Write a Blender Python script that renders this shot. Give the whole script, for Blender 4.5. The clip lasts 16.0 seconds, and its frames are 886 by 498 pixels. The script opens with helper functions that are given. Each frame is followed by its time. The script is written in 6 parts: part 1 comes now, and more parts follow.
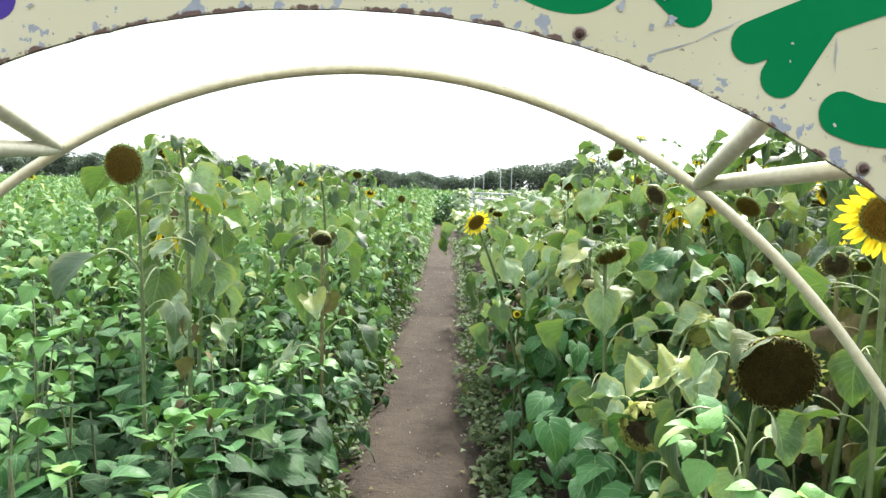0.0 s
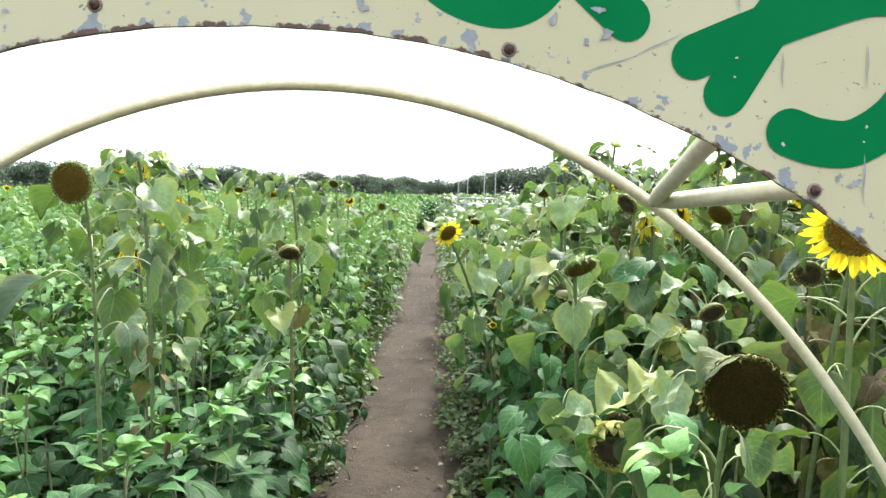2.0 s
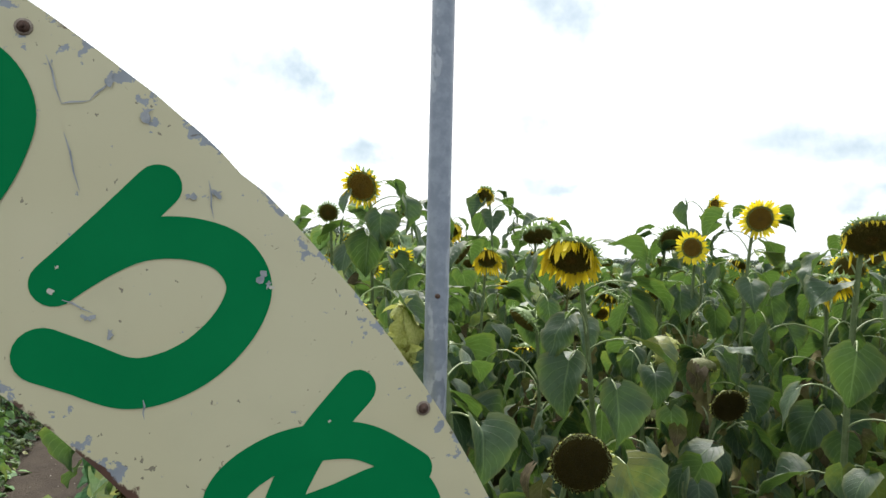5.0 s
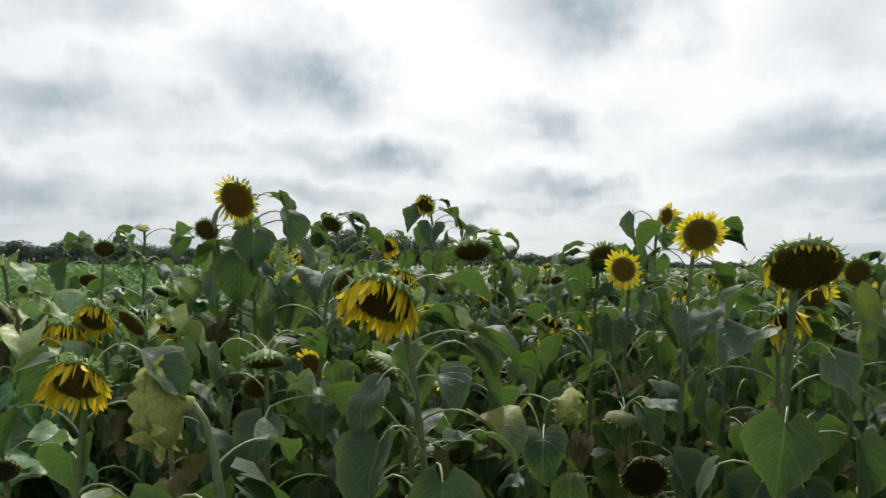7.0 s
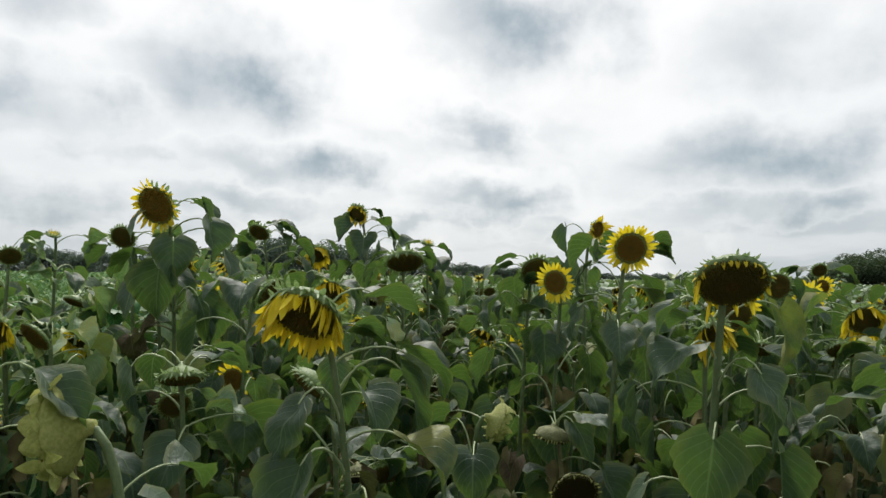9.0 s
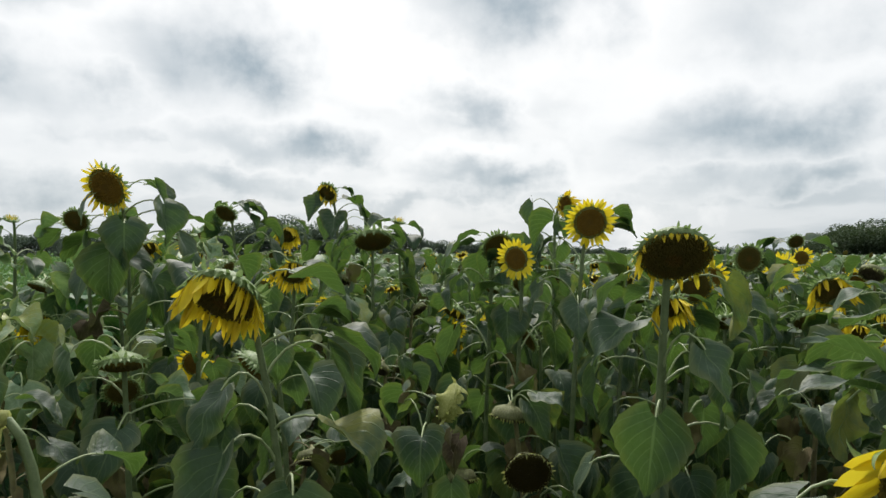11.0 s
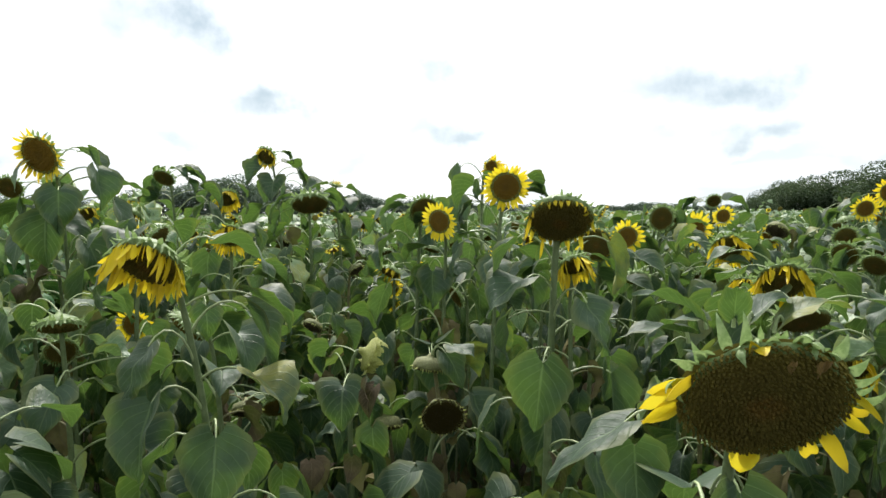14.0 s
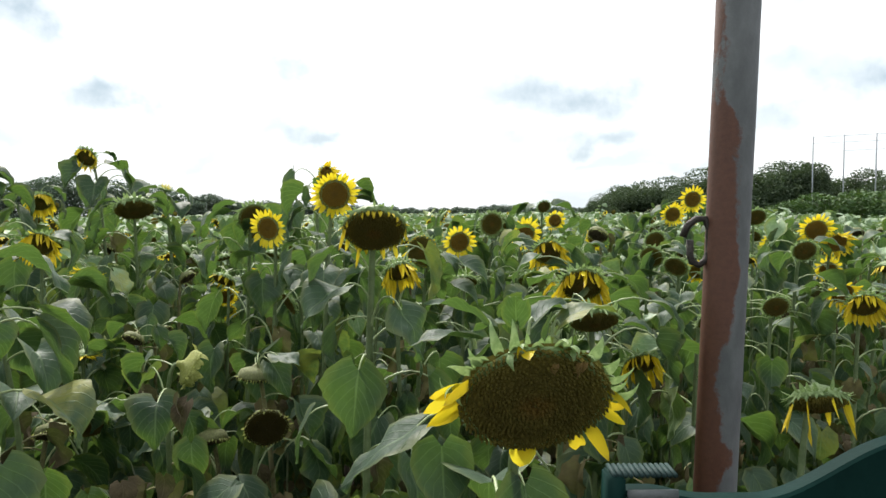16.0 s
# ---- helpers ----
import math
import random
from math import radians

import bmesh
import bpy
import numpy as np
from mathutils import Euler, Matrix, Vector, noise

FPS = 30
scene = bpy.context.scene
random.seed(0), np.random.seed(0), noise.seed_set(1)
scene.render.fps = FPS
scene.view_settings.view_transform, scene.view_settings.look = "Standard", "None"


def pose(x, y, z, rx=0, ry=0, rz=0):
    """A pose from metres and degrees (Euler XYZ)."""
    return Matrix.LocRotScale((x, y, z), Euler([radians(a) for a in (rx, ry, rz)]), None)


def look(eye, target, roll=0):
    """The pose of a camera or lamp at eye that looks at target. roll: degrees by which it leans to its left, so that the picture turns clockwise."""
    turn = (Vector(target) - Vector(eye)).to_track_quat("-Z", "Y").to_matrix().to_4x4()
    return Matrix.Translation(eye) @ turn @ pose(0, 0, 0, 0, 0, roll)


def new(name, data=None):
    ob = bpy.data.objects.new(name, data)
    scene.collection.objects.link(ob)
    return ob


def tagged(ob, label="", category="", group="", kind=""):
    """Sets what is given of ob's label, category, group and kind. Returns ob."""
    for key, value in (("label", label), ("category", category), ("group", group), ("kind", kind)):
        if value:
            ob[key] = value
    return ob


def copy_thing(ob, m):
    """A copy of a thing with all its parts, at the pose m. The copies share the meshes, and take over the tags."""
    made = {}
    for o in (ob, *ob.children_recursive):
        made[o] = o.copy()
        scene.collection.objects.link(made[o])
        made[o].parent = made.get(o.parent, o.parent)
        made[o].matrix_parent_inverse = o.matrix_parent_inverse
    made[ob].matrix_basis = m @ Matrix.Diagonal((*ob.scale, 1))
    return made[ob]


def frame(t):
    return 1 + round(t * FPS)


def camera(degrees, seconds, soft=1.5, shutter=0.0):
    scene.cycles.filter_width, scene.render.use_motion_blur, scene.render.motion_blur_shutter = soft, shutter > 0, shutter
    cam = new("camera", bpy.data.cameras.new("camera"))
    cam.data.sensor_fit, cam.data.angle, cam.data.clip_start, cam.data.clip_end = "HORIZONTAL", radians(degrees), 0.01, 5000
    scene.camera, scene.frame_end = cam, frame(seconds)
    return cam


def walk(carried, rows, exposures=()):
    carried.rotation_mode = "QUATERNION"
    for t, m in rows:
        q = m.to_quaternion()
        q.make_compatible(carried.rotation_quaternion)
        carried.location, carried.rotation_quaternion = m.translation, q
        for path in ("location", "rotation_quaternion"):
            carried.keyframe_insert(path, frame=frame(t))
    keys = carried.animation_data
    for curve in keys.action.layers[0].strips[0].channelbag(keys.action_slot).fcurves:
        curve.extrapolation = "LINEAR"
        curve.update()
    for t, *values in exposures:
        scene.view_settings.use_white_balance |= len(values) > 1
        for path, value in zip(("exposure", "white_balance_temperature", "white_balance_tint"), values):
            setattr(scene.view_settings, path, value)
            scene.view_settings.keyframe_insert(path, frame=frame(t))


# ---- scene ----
cam = camera(64.7, 16.0)
PATH = [
    (0, (1.389, 4.538, 1.812), (1.354, 6.531, 1.641), 2.0),
    (0.5, (1.433, 4.535, 1.816), (1.394, 6.528, 1.643), 2.1),
    (1, (1.444, 4.567, 1.831), (1.409, 6.56, 1.666), 2.1),
    (1.5, (1.456, 4.599, 1.841), (1.432, 6.592, 1.684), 1.7),
    (2, (1.467, 4.613, 1.845), (1.469, 6.607, 1.688), 1.2),
    (2.5, (1.475, 4.615, 1.851), (1.514, 6.608, 1.687), 0.7),
    (3, (1.501, 4.632, 1.857), (1.747, 6.61, 1.699), 1.0),
    (3.5, (1.586, 4.648, 1.873), (2.14, 6.566, 1.754), 1.6),
    (4, (1.82, 4.602, 1.884), (2.453, 6.499, 1.858), 1.4),
    (4.5, (2.075, 4.555, 1.915), (2.674, 6.463, 1.924), 1.4),
    (5, (2.277, 4.623, 1.894), (2.923, 6.515, 1.931), 1.2),
    (5.2, (2.371, 4.697, 1.9), (3.008, 6.593, 1.938), 0.8),
    (7.5, (3.017, 5.008, 2.002), (3.596, 6.922, 2.049), 0.7),
    (8, (3.010, 5.064, 1.993), (3.727, 6.930, 2.056), 3.0),
    (10.5, (3.031, 4.923, 2.019), (3.788, 6.772, 2.103), -0.2),
    (11, (3.161, 5.014, 2.004), (3.933, 6.859, 2.017), -0.0),
    (11.5, (3.177, 5.004, 2.007), (3.965, 6.841, 1.948), -0.3),
    (12, (3.108, 4.915, 2.022), (3.92, 6.741, 1.944), -0.1),
    (12.5, (3.135, 4.919, 2.012), (3.965, 6.737, 1.931), 0.3),
    (13, (3.16, 4.875, 2.017), (4.005, 6.685, 1.926), 0.6),
    (13.5, (3.18, 4.869, 2.015), (4.046, 6.669, 1.922), 0.0),
    (14, (3.198, 4.815, 2.022), (4.084, 6.605, 1.916), -0.5),
    (14.5, (3.241, 4.801, 2.023), (4.16, 6.574, 1.92), -0.9),
    (15, (3.275, 4.811, 2.033), (4.26, 6.548, 1.93), -1.1),
    (15.5, (3.282, 4.732, 2.044), (4.403, 6.386, 1.951), -0.4),
    (16, (3.272, 4.733, 2.042), (4.502, 6.307, 1.938), -0.4),
]
walk(cam, [(t, look(eye, target, roll)) for t, eye, target, roll in PATH],
     exposures=[(0.0, 1.4), (2.8, 1.42), (3.4, 1.52), (3.9, 1.45), (4.3, 1.27), (4.6, 1.06), (5.0, 0.6), (5.2, 0.42), (7.3, -0.2), (8.2, -0.2), (10.4, -0.27), (10.9, -0.2), (11.6, 0.15), (12.2, 0.47), (16.0, 0.5)])

# ---- sky and sun ----
world = bpy.data.worlds.new("overcast_sky")
scene.world = world
world.use_nodes = True
wn = world.node_tree.nodes
wl = world.node_tree.links
wn.clear()


def wnode(kind, **sets):
    n = wn.new(kind)
    for k, v in sets.items():
        n.inputs[k].default_value = v
    return n


w_out = wn.new("ShaderNodeOutputWorld")
w_bg = wn.new("ShaderNodeBackground")
w_sky = wn.new("ShaderNodeTexSky")
w_sky.sky_type = "NISHITA"
w_sky.sun_disc = False
w_sky.sun_elevation = radians(50)
w_sky.sun_rotation = radians(20)
w_sky.dust_density = 2.0
w_co = wn.new("ShaderNodeTexCoord")
w_sep = wn.new("ShaderNodeSeparateXYZ")
wl.new(w_co.outputs["Generated"], w_sep.inputs[0])
# clouds lie on a flat layer overhead, so they close up towards the horizon
w_up = wn.new("ShaderNodeMath")
w_up.operation = "MAXIMUM"
w_up.inputs[1].default_value = 0.0
wl.new(w_sep.outputs[2], w_up.inputs[0])
w_add = wn.new("ShaderNodeMath")
w_add.operation = "ADD"
w_add.inputs[1].default_value = 0.26
wl.new(w_up.outputs[0], w_add.inputs[0])
w_flat = wn.new("ShaderNodeVectorMath")
w_flat.operation = "DIVIDE"
w_cmb = wn.new("ShaderNodeCombineXYZ")
for i in range(3):
    wl.new(w_add.outputs[0], w_cmb.inputs[i])
wl.new(w_co.outputs["Generated"], w_flat.inputs[0])
wl.new(w_cmb.outputs[0], w_flat.inputs[1])
w_n1 = wnode("ShaderNodeTexNoise", Scale=2.3, Detail=6.0, Roughness=0.43, Distortion=0.3)
wl.new(w_flat.outputs[0], w_n1.inputs["Vector"])


def wmath(op, a, b=None):
    n = wn.new("ShaderNodeMath")
    n.operation = op
    for i, v in enumerate((a, b)):
        if isinstance(v, (int, float)):
            n.inputs[i].default_value = v
        elif v is not None:
            wl.new(v, n.inputs[i])
    return n.outputs[0]


def wrange(v, lo, hi, to_lo, to_hi):
    n = wn.new("ShaderNodeMapRange")
    n.interpolation_type = "SMOOTHSTEP"
    for key, q in (("From Min", lo), ("From Max", hi), ("To Min", to_lo), ("To Max", to_hi)):
        n.inputs[key].default_value = q
    wl.new(v, n.inputs["Value"])
    return n.outputs["Result"]


# bearing and height of each direction, in degrees, ruffled so that the clouds get billowed outlines
w_ruffle = wnode("ShaderNodeTexNoise", Scale=5.0, Detail=5.0, Roughness=0.48, Distortion=0.0)
wl.new(w_flat.outputs[0], w_ruffle.inputs["Vector"])
w_rsep = wn.new("ShaderNodeSeparateColor")
wl.new(w_ruffle.outputs["Color"], w_rsep.inputs[0])
w_bill = wnode("ShaderNodeTexNoise", Scale=9.0, Detail=5.0, Roughness=0.55, Distortion=0.0)
wl.new(w_co.outputs["Generated"], w_bill.inputs["Vector"])
w_bsep = wn.new("ShaderNodeSeparateColor")
wl.new(w_bill.outputs["Color"], w_bsep.inputs[0])


def ruffled(angle, streak, billow, by_streak, by_billow):
    """An angle in degrees, shifted by the streaky and by the billowing noise."""
    shift = wmath("ADD", wmath("MULTIPLY", wmath("SUBTRACT", streak, 0.5), by_streak), wmath("MULTIPLY", wmath("SUBTRACT", billow, 0.5), by_billow))
    return wmath("ADD", wmath("MULTIPLY", angle, 57.2958), shift)


w_az = ruffled(wmath("ARCTAN2", w_sep.outputs[0], w_sep.outputs[1]), w_rsep.outputs[0], w_bsep.outputs[0], 6.0, 13.0)
w_el = ruffled(wmath("ARCSINE", w_sep.outputs[2]), w_rsep.outputs[1], w_bsep.outputs[1], 2.0, 7.0)
w_dir = wn.new("ShaderNodeCombineXYZ")
wl.new(w_az, w_dir.inputs[0])
wl.new(w_el, w_dir.inputs[1])
# grey undersides of single clouds: bearing, height, half width, half height, weight
CLOUDS = ((5, 15, 7, 3.8, 1.0), (28, 20, 8, 4.0, 0.9), (25, 12, 3.4, 2.0, 0.7), (-11, 11, 10, 2.6, 0.85), (10, 8.7, 7, 1.7, 0.8), (27, 6.3, 6, 1.5, 0.8),
          (46, 9.5, 8, 2.6, 0.8), (-13, 4.6, 9, 1.9, 0.7), (48, 17, 7, 3, 0.5), (47, 5.3, 8, 1.5, 0.7), (7, 5.4, 8, 1.1, 0.6), (19, 4.6, 6, 0.9, 0.5),
          (62, 6.0, 7, 1.4, 0.6), (68, 9.5, 7, 2.4, 0.85), (35, 4.2, 7, 1.0, 0.5), (-12, 19, 6, 3, 0.5))
w_grey = w_cap = None
for ca, ce, cw, ch, weight in CLOUDS:
    sub = wn.new("ShaderNodeVectorMath")
    sub.operation = "SUBTRACT"
    sub.inputs[1].default_value = (ca, ce, 0)
    wl.new(w_dir.outputs[0], sub.inputs[0])
    div = wn.new("ShaderNodeVectorMath")
    div.operation = "DIVIDE"
    div.inputs[1].default_value = (1.3 * cw, 1.3 * ch, 1)
    wl.new(sub.outputs[0], div.inputs[0])
    ln = wn.new("ShaderNodeVectorMath")
    ln.operation = "LENGTH"
    wl.new(div.outputs[0], ln.inputs[0])
    one = wrange(ln.outputs["Value"], 0.1, 1.25, weight + (0.12 if ce < 10 else 0.0), 0.0)
    w_grey = one if w_grey is None else wmath("MAXIMUM", w_grey, one)
    # the sunlit crown of the same cloud, above its grey underside and wider
    rise = wn.new("ShaderNodeVectorMath")
    rise.operation = "SUBTRACT"
    rise.inputs[1].default_value = (0, 0.42, 0)
    wl.new(div.outputs[0], rise.inputs[0])
    far = wn.new("ShaderNodeVectorMath")
    far.operation = "LENGTH"
    wl.new(rise.outputs[0], far.inputs[0])
    crown = wrange(far.outputs["Value"], 0.95, 1.45, weight, 0.0)
    w_cap = crown if w_cap is None else wmath("MAXIMUM", w_cap, crown)
w_thin = wrange(w_n1.outputs["Fac"], 0.36, 0.58, 0.44, 0.0)
# the veil is thinnest, and so brightest, round the hidden sun
w_toward = wn.new("ShaderNodeVectorMath")
w_toward.operation = "DOT_PRODUCT"
w_toward.inputs[1].default_value = (0.220, 0.604, 0.766)
wl.new(w_co.outputs["Generated"], w_toward.inputs[0])
w_glow = wrange(w_toward.outputs["Value"], 0.55, 0.97, 0.0, 1.0)
w_thin = wmath("MULTIPLY", w_thin, wmath("SUBTRACT", 1.0, wmath("MULTIPLY", w_cap, 0.8)))
w_total = wmath("MAXIMUM", w_grey, wmath("MULTIPLY", w_thin, wmath("SUBTRACT", 1.0, wmath("MULTIPLY", w_glow, 0.75))))
w_total = wmath("MULTIPLY", w_total, wrange(w_bill.outputs["Fac"], 0.34, 0.64, 1.12, 0.6))
w_veil = wn.new("ShaderNodeMix")
w_veil.data_type = "RGBA"
wl.new(w_glow, w_veil.inputs["Factor"])
w_veil.inputs["A"].default_value = (0.85, 0.90, 0.935, 1)
w_veil.inputs["B"].default_value = (1.42, 1.40, 1.37, 1)
# small billows catch the light
w_puff = wn.new("ShaderNodeMix")
w_puff.data_type = "RGBA"
wl.new(wmath("MAXIMUM", wrange(w_bill.outputs["Fac"], 0.5, 0.7, 0.0, 0.6), wmath("MULTIPLY", w_cap, 0.75)), w_puff.inputs["Factor"])
wl.new(w_veil.outputs["Result"], w_puff.inputs["A"])
w_puff.inputs["B"].default_value = (1.24, 1.25, 1.25, 1)
w_ramp = wn.new("ShaderNodeMix")
w_ramp.data_type = "RGBA"
wl.new(w_total, w_ramp.inputs["Factor"])
wl.new(w_puff.outputs["Result"], w_ramp.inputs["A"])
w_ramp.inputs["B"].default_value = (0.43, 0.525, 0.59, 1)
w_blue = wn.new("ShaderNodeVectorMath")
w_blue.operation = "SCALE"
w_blue.inputs["Scale"].default_value = 0.08
wl.new(w_sky.outputs[0], w_blue.inputs[0])
w_join = wn.new("ShaderNodeMix")
w_join.data_type = "RGBA"
w_join.inputs["Factor"].default_value = 0.9
wl.new(w_blue.outputs[0], w_join.inputs["A"])
wl.new(w_ramp.outputs["Result"], w_join.inputs["B"])
w_bg.inputs["Strength"].default_value = 1.0
wl.new(w_join.outputs["Result"], w_bg.inputs["Color"])
wl.new(w_bg.outputs[0], w_out.inputs["Surface"])

sun_data = bpy.data.lights.new("sun", "SUN")
sun_data.energy = 4.2
sun_data.angle = radians(10)
sun_data.color = (1.0, 0.96, 0.9)
sun = new("sun", sun_data)
sun.matrix_world = look((6.6, 18.1, 23), (0, 0, 0))


# ---- materials ----
class Nodes:
    """Short hand for a node material."""

    def __init__(self, name):
        self.mat = bpy.data.materials.new(name)
        self.mat.use_nodes = True
        self.t = self.mat.node_tree
        self.bsdf = self.t.nodes["Principled BSDF"]
        self.out = self.t.nodes["Material Output"]

    def node(self, kind, op=None, **sets):
        n = self.t.nodes.new(kind)
        if op:
            n.operation = op
        for k, v in sets.items():
            n.inputs[k].default_value = v
        return n

    def link(self, a, b):
        self.t.links.new(a, b)

    def math(self, op, a, b=None, c=None):
        n = self.t.nodes.new("ShaderNodeMath")
        n.operation = op
        for i, v in enumerate((a, b, c)):
            if v is None:
                continue
            if isinstance(v, (int, float)):
                n.inputs[i].default_value = v
            else:
                self.link(v, n.inputs[i])
        return n.outputs[0]

    def step(self, v, lo, hi):
        n = self.t.nodes.new("ShaderNodeMapRange")
        n.interpolation_type = "SMOOTHSTEP"
        n.inputs["From Min"].default_value = lo
        n.inputs["From Max"].default_value = hi
        self.link(v, n.inputs["Value"])
        return n.outputs["Result"]

    def mix(self, fac, a, b):
        n = self.t.nodes.new("ShaderNodeMix")
        n.data_type = "RGBA"
        for key, v in (("Factor", fac), ("A", a), ("B", b)):
            if isinstance(v, (int, float)):
                n.inputs[key].default_value = v
            elif isinstance(v, tuple):
                n.inputs[key].default_value = (*v, 1)
            else:
                self.link(v, n.inputs[key])
        return n.outputs["Result"]

    def noise(self, scale, detail=3.0, rough=0.55, vec=None, distortion=0.0):
        n = self.node("ShaderNodeTexNoise", Scale=scale, Detail=detail, Roughness=rough, Distortion=distortion)
        self.link(vec if vec is not None else self.co(), n.inputs["Vector"])
        return n.outputs["Fac"]

    def co(self, which="Object"):
        for n in self.t.nodes:
            if n.bl_idname == "ShaderNodeTexCoord":
                return n.outputs[which]
        return self.t.nodes.new("ShaderNodeTexCoord").outputs[which]

    def chance(self):
        a = self.t.nodes.new("ShaderNodeObjectInfo").outputs["Random"]
        b = self.t.nodes.new("ShaderNodeNewGeometry").outputs["Random Per Island"]
        return self.math("FRACT", self.math("ADD", a, b))

    def bump(self, height, strength=0.3, distance=0.01):
        n = self.node("ShaderNodeBump", Strength=strength, Distance=distance)
        self.link(height, n.inputs["Height"])
        self.link(n.outputs[0], self.bsdf.inputs["Normal"])
        return n.outputs[0]

    def colour(self, c):
        self.link(c, self.bsdf.inputs["Base Color"])

    def let_through(self, c, amount):
        """Thin living tissue lets some light through."""
        tr = self.t.nodes.new("ShaderNodeBsdfTranslucent")
        if isinstance(c, tuple):
            tr.inputs["Color"].default_value = (*c, 1)
        else:
            self.link(c, tr.inputs["Color"])
        mx = self.t.nodes.new("ShaderNodeMixShader")
        mx.inputs[0].default_value = amount
        self.link(self.bsdf.outputs[0], mx.inputs[1])
        self.link(tr.outputs[0], mx.inputs[2])
        self.link(mx.outputs[0], self.out.inputs["Surface"])


def leaf_material(name, dark, light, yellow, vein, veins=7.0, sick=0.9, rough=0.42, spec=0.5, through_amount=0.25, hairy=0.0, margin=0.0, vivid=0.7):
    k = Nodes(name)
    uv = k.t.nodes.new("ShaderNodeUVMap")
    sep = k.t.nodes.new("ShaderNodeSeparateXYZ")
    k.link(uv.outputs[0], sep.inputs[0])
    side = k.math("ABSOLUTE", k.math("MULTIPLY_ADD", sep.outputs[1], 2.0, -1.0))
    rib = k.math("SUBTRACT", 1.0, k.step(side, 0.015, 0.06))
    run = k.math("FRACT", k.math("SUBTRACT", k.math("MULTIPLY", sep.outputs[0], veins), k.math("MULTIPLY", side, veins * 0.42)))
    branch = k.math("SUBTRACT", 1.0, k.step(k.math("ABSOLUTE", k.math("SUBTRACT", run, 0.5)), 0.02, 0.09))
    lines = k.math("MAXIMUM", rib, k.math("MULTIPLY", branch, 0.55))
    r = k.chance()
    n1 = k.noise(9.0, 4.0)
    n2 = k.noise(60.0, 3.0)
    wrinkle = k.noise(38.0, 3.0, 0.6)
    base = k.mix(k.math("MULTIPLY_ADD", r, 0.7, k.math("MULTIPLY", n1, 0.35)), dark, light)
    base = k.mix(k.math("MULTIPLY", k.step(wrinkle, 0.42, 0.60), 0.28), base, dark)
    old = k.math("MULTIPLY", k.step(r, sick, sick + 0.06), k.step(n1, 0.35, 0.6))
    base = k.mix(old, base, yellow)
    base = k.mix(k.math("MULTIPLY", k.step(n2, 0.50, 0.70), 0.4), base, light)
    if margin:
        # the margins yellow and dry in patches
        rim = k.math("MULTIPLY", k.step(k.math("MULTIPLY_ADD", n1, 0.5, side), 0.92, 1.25), margin)
        base = k.mix(rim, base, yellow)
    full = k.mix(k.math("MULTIPLY", lines, vivid), base, vein)
    k.colour(full)
    k.bsdf.inputs["Roughness"].default_value = rough
    k.bsdf.inputs["Specular IOR Level"].default_value = spec
    k.bump(k.math("ADD", k.math("MULTIPLY_ADD", n2, 0.3, k.math("MULTIPLY", lines, -0.7)), k.math("MULTIPLY", wrinkle, 1.0)), 0.55, 0.005)
    k.bsdf.inputs["Sheen Weight"].default_value = hairy
    k.bsdf.inputs["Sheen Roughness"].default_value = 0.45
    k.let_through(k.mix(0.55, full, (0.13, 0.24, 0.018)), through_amount)
    return k.mat


def plain_material(name, a, b, scale, rough=0.6, bump=0.2, detail=4.0, metal=0.0, distance=0.004, spec=0.5, thin=0.0):
    k = Nodes(name)
    n = k.noise(scale, detail)
    m = k.noise(scale * 7.0, 3.0)
    c = k.mix(k.math("MULTIPLY_ADD", m, 0.3, k.math("MULTIPLY", k.step(n, 0.3, 0.7), 0.7)), a, b)
    k.colour(c)
    if thin:
        k.let_through(c, thin)
    k.bsdf.inputs["Roughness"].default_value = rough
    k.bsdf.inputs["Metallic"].default_value = metal
    k.bsdf.inputs["Specular IOR Level"].default_value = spec
    if bump:
        k.bump(m, bump, distance)
    return k.mat


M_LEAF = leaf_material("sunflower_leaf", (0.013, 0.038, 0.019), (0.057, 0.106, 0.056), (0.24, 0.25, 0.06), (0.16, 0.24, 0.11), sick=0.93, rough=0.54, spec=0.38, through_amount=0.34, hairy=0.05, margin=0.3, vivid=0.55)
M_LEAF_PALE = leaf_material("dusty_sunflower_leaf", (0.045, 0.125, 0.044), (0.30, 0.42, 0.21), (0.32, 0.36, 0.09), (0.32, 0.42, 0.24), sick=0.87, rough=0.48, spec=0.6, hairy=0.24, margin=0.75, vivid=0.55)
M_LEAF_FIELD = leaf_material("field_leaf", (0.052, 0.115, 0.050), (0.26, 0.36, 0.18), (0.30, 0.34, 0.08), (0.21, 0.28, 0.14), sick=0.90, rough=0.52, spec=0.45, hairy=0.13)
M_LEAF_BED = leaf_material("bed_leaf", (0.032, 0.108, 0.034), (0.235, 0.42, 0.150), (0.36, 0.41, 0.13), (0.24, 0.36, 0.15), veins=5.0, sick=0.88, rough=0.6, spec=0.28)
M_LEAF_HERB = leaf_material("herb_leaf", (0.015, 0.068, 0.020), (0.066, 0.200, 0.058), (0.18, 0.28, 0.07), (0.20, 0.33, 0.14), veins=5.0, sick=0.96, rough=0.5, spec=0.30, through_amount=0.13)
# deep green herb, darkened further: the shade inside the bed is in this colour
M_LEAF_SHADE = leaf_material("deep_green_shaded_herb_leaf", (0.007, 0.029, 0.010), (0.027, 0.082, 0.026), (0.12, 0.20, 0.06), (0.11, 0.20, 0.09), veins=5.0, sick=0.97, rough=0.62, spec=0.2, through_amount=0.1)
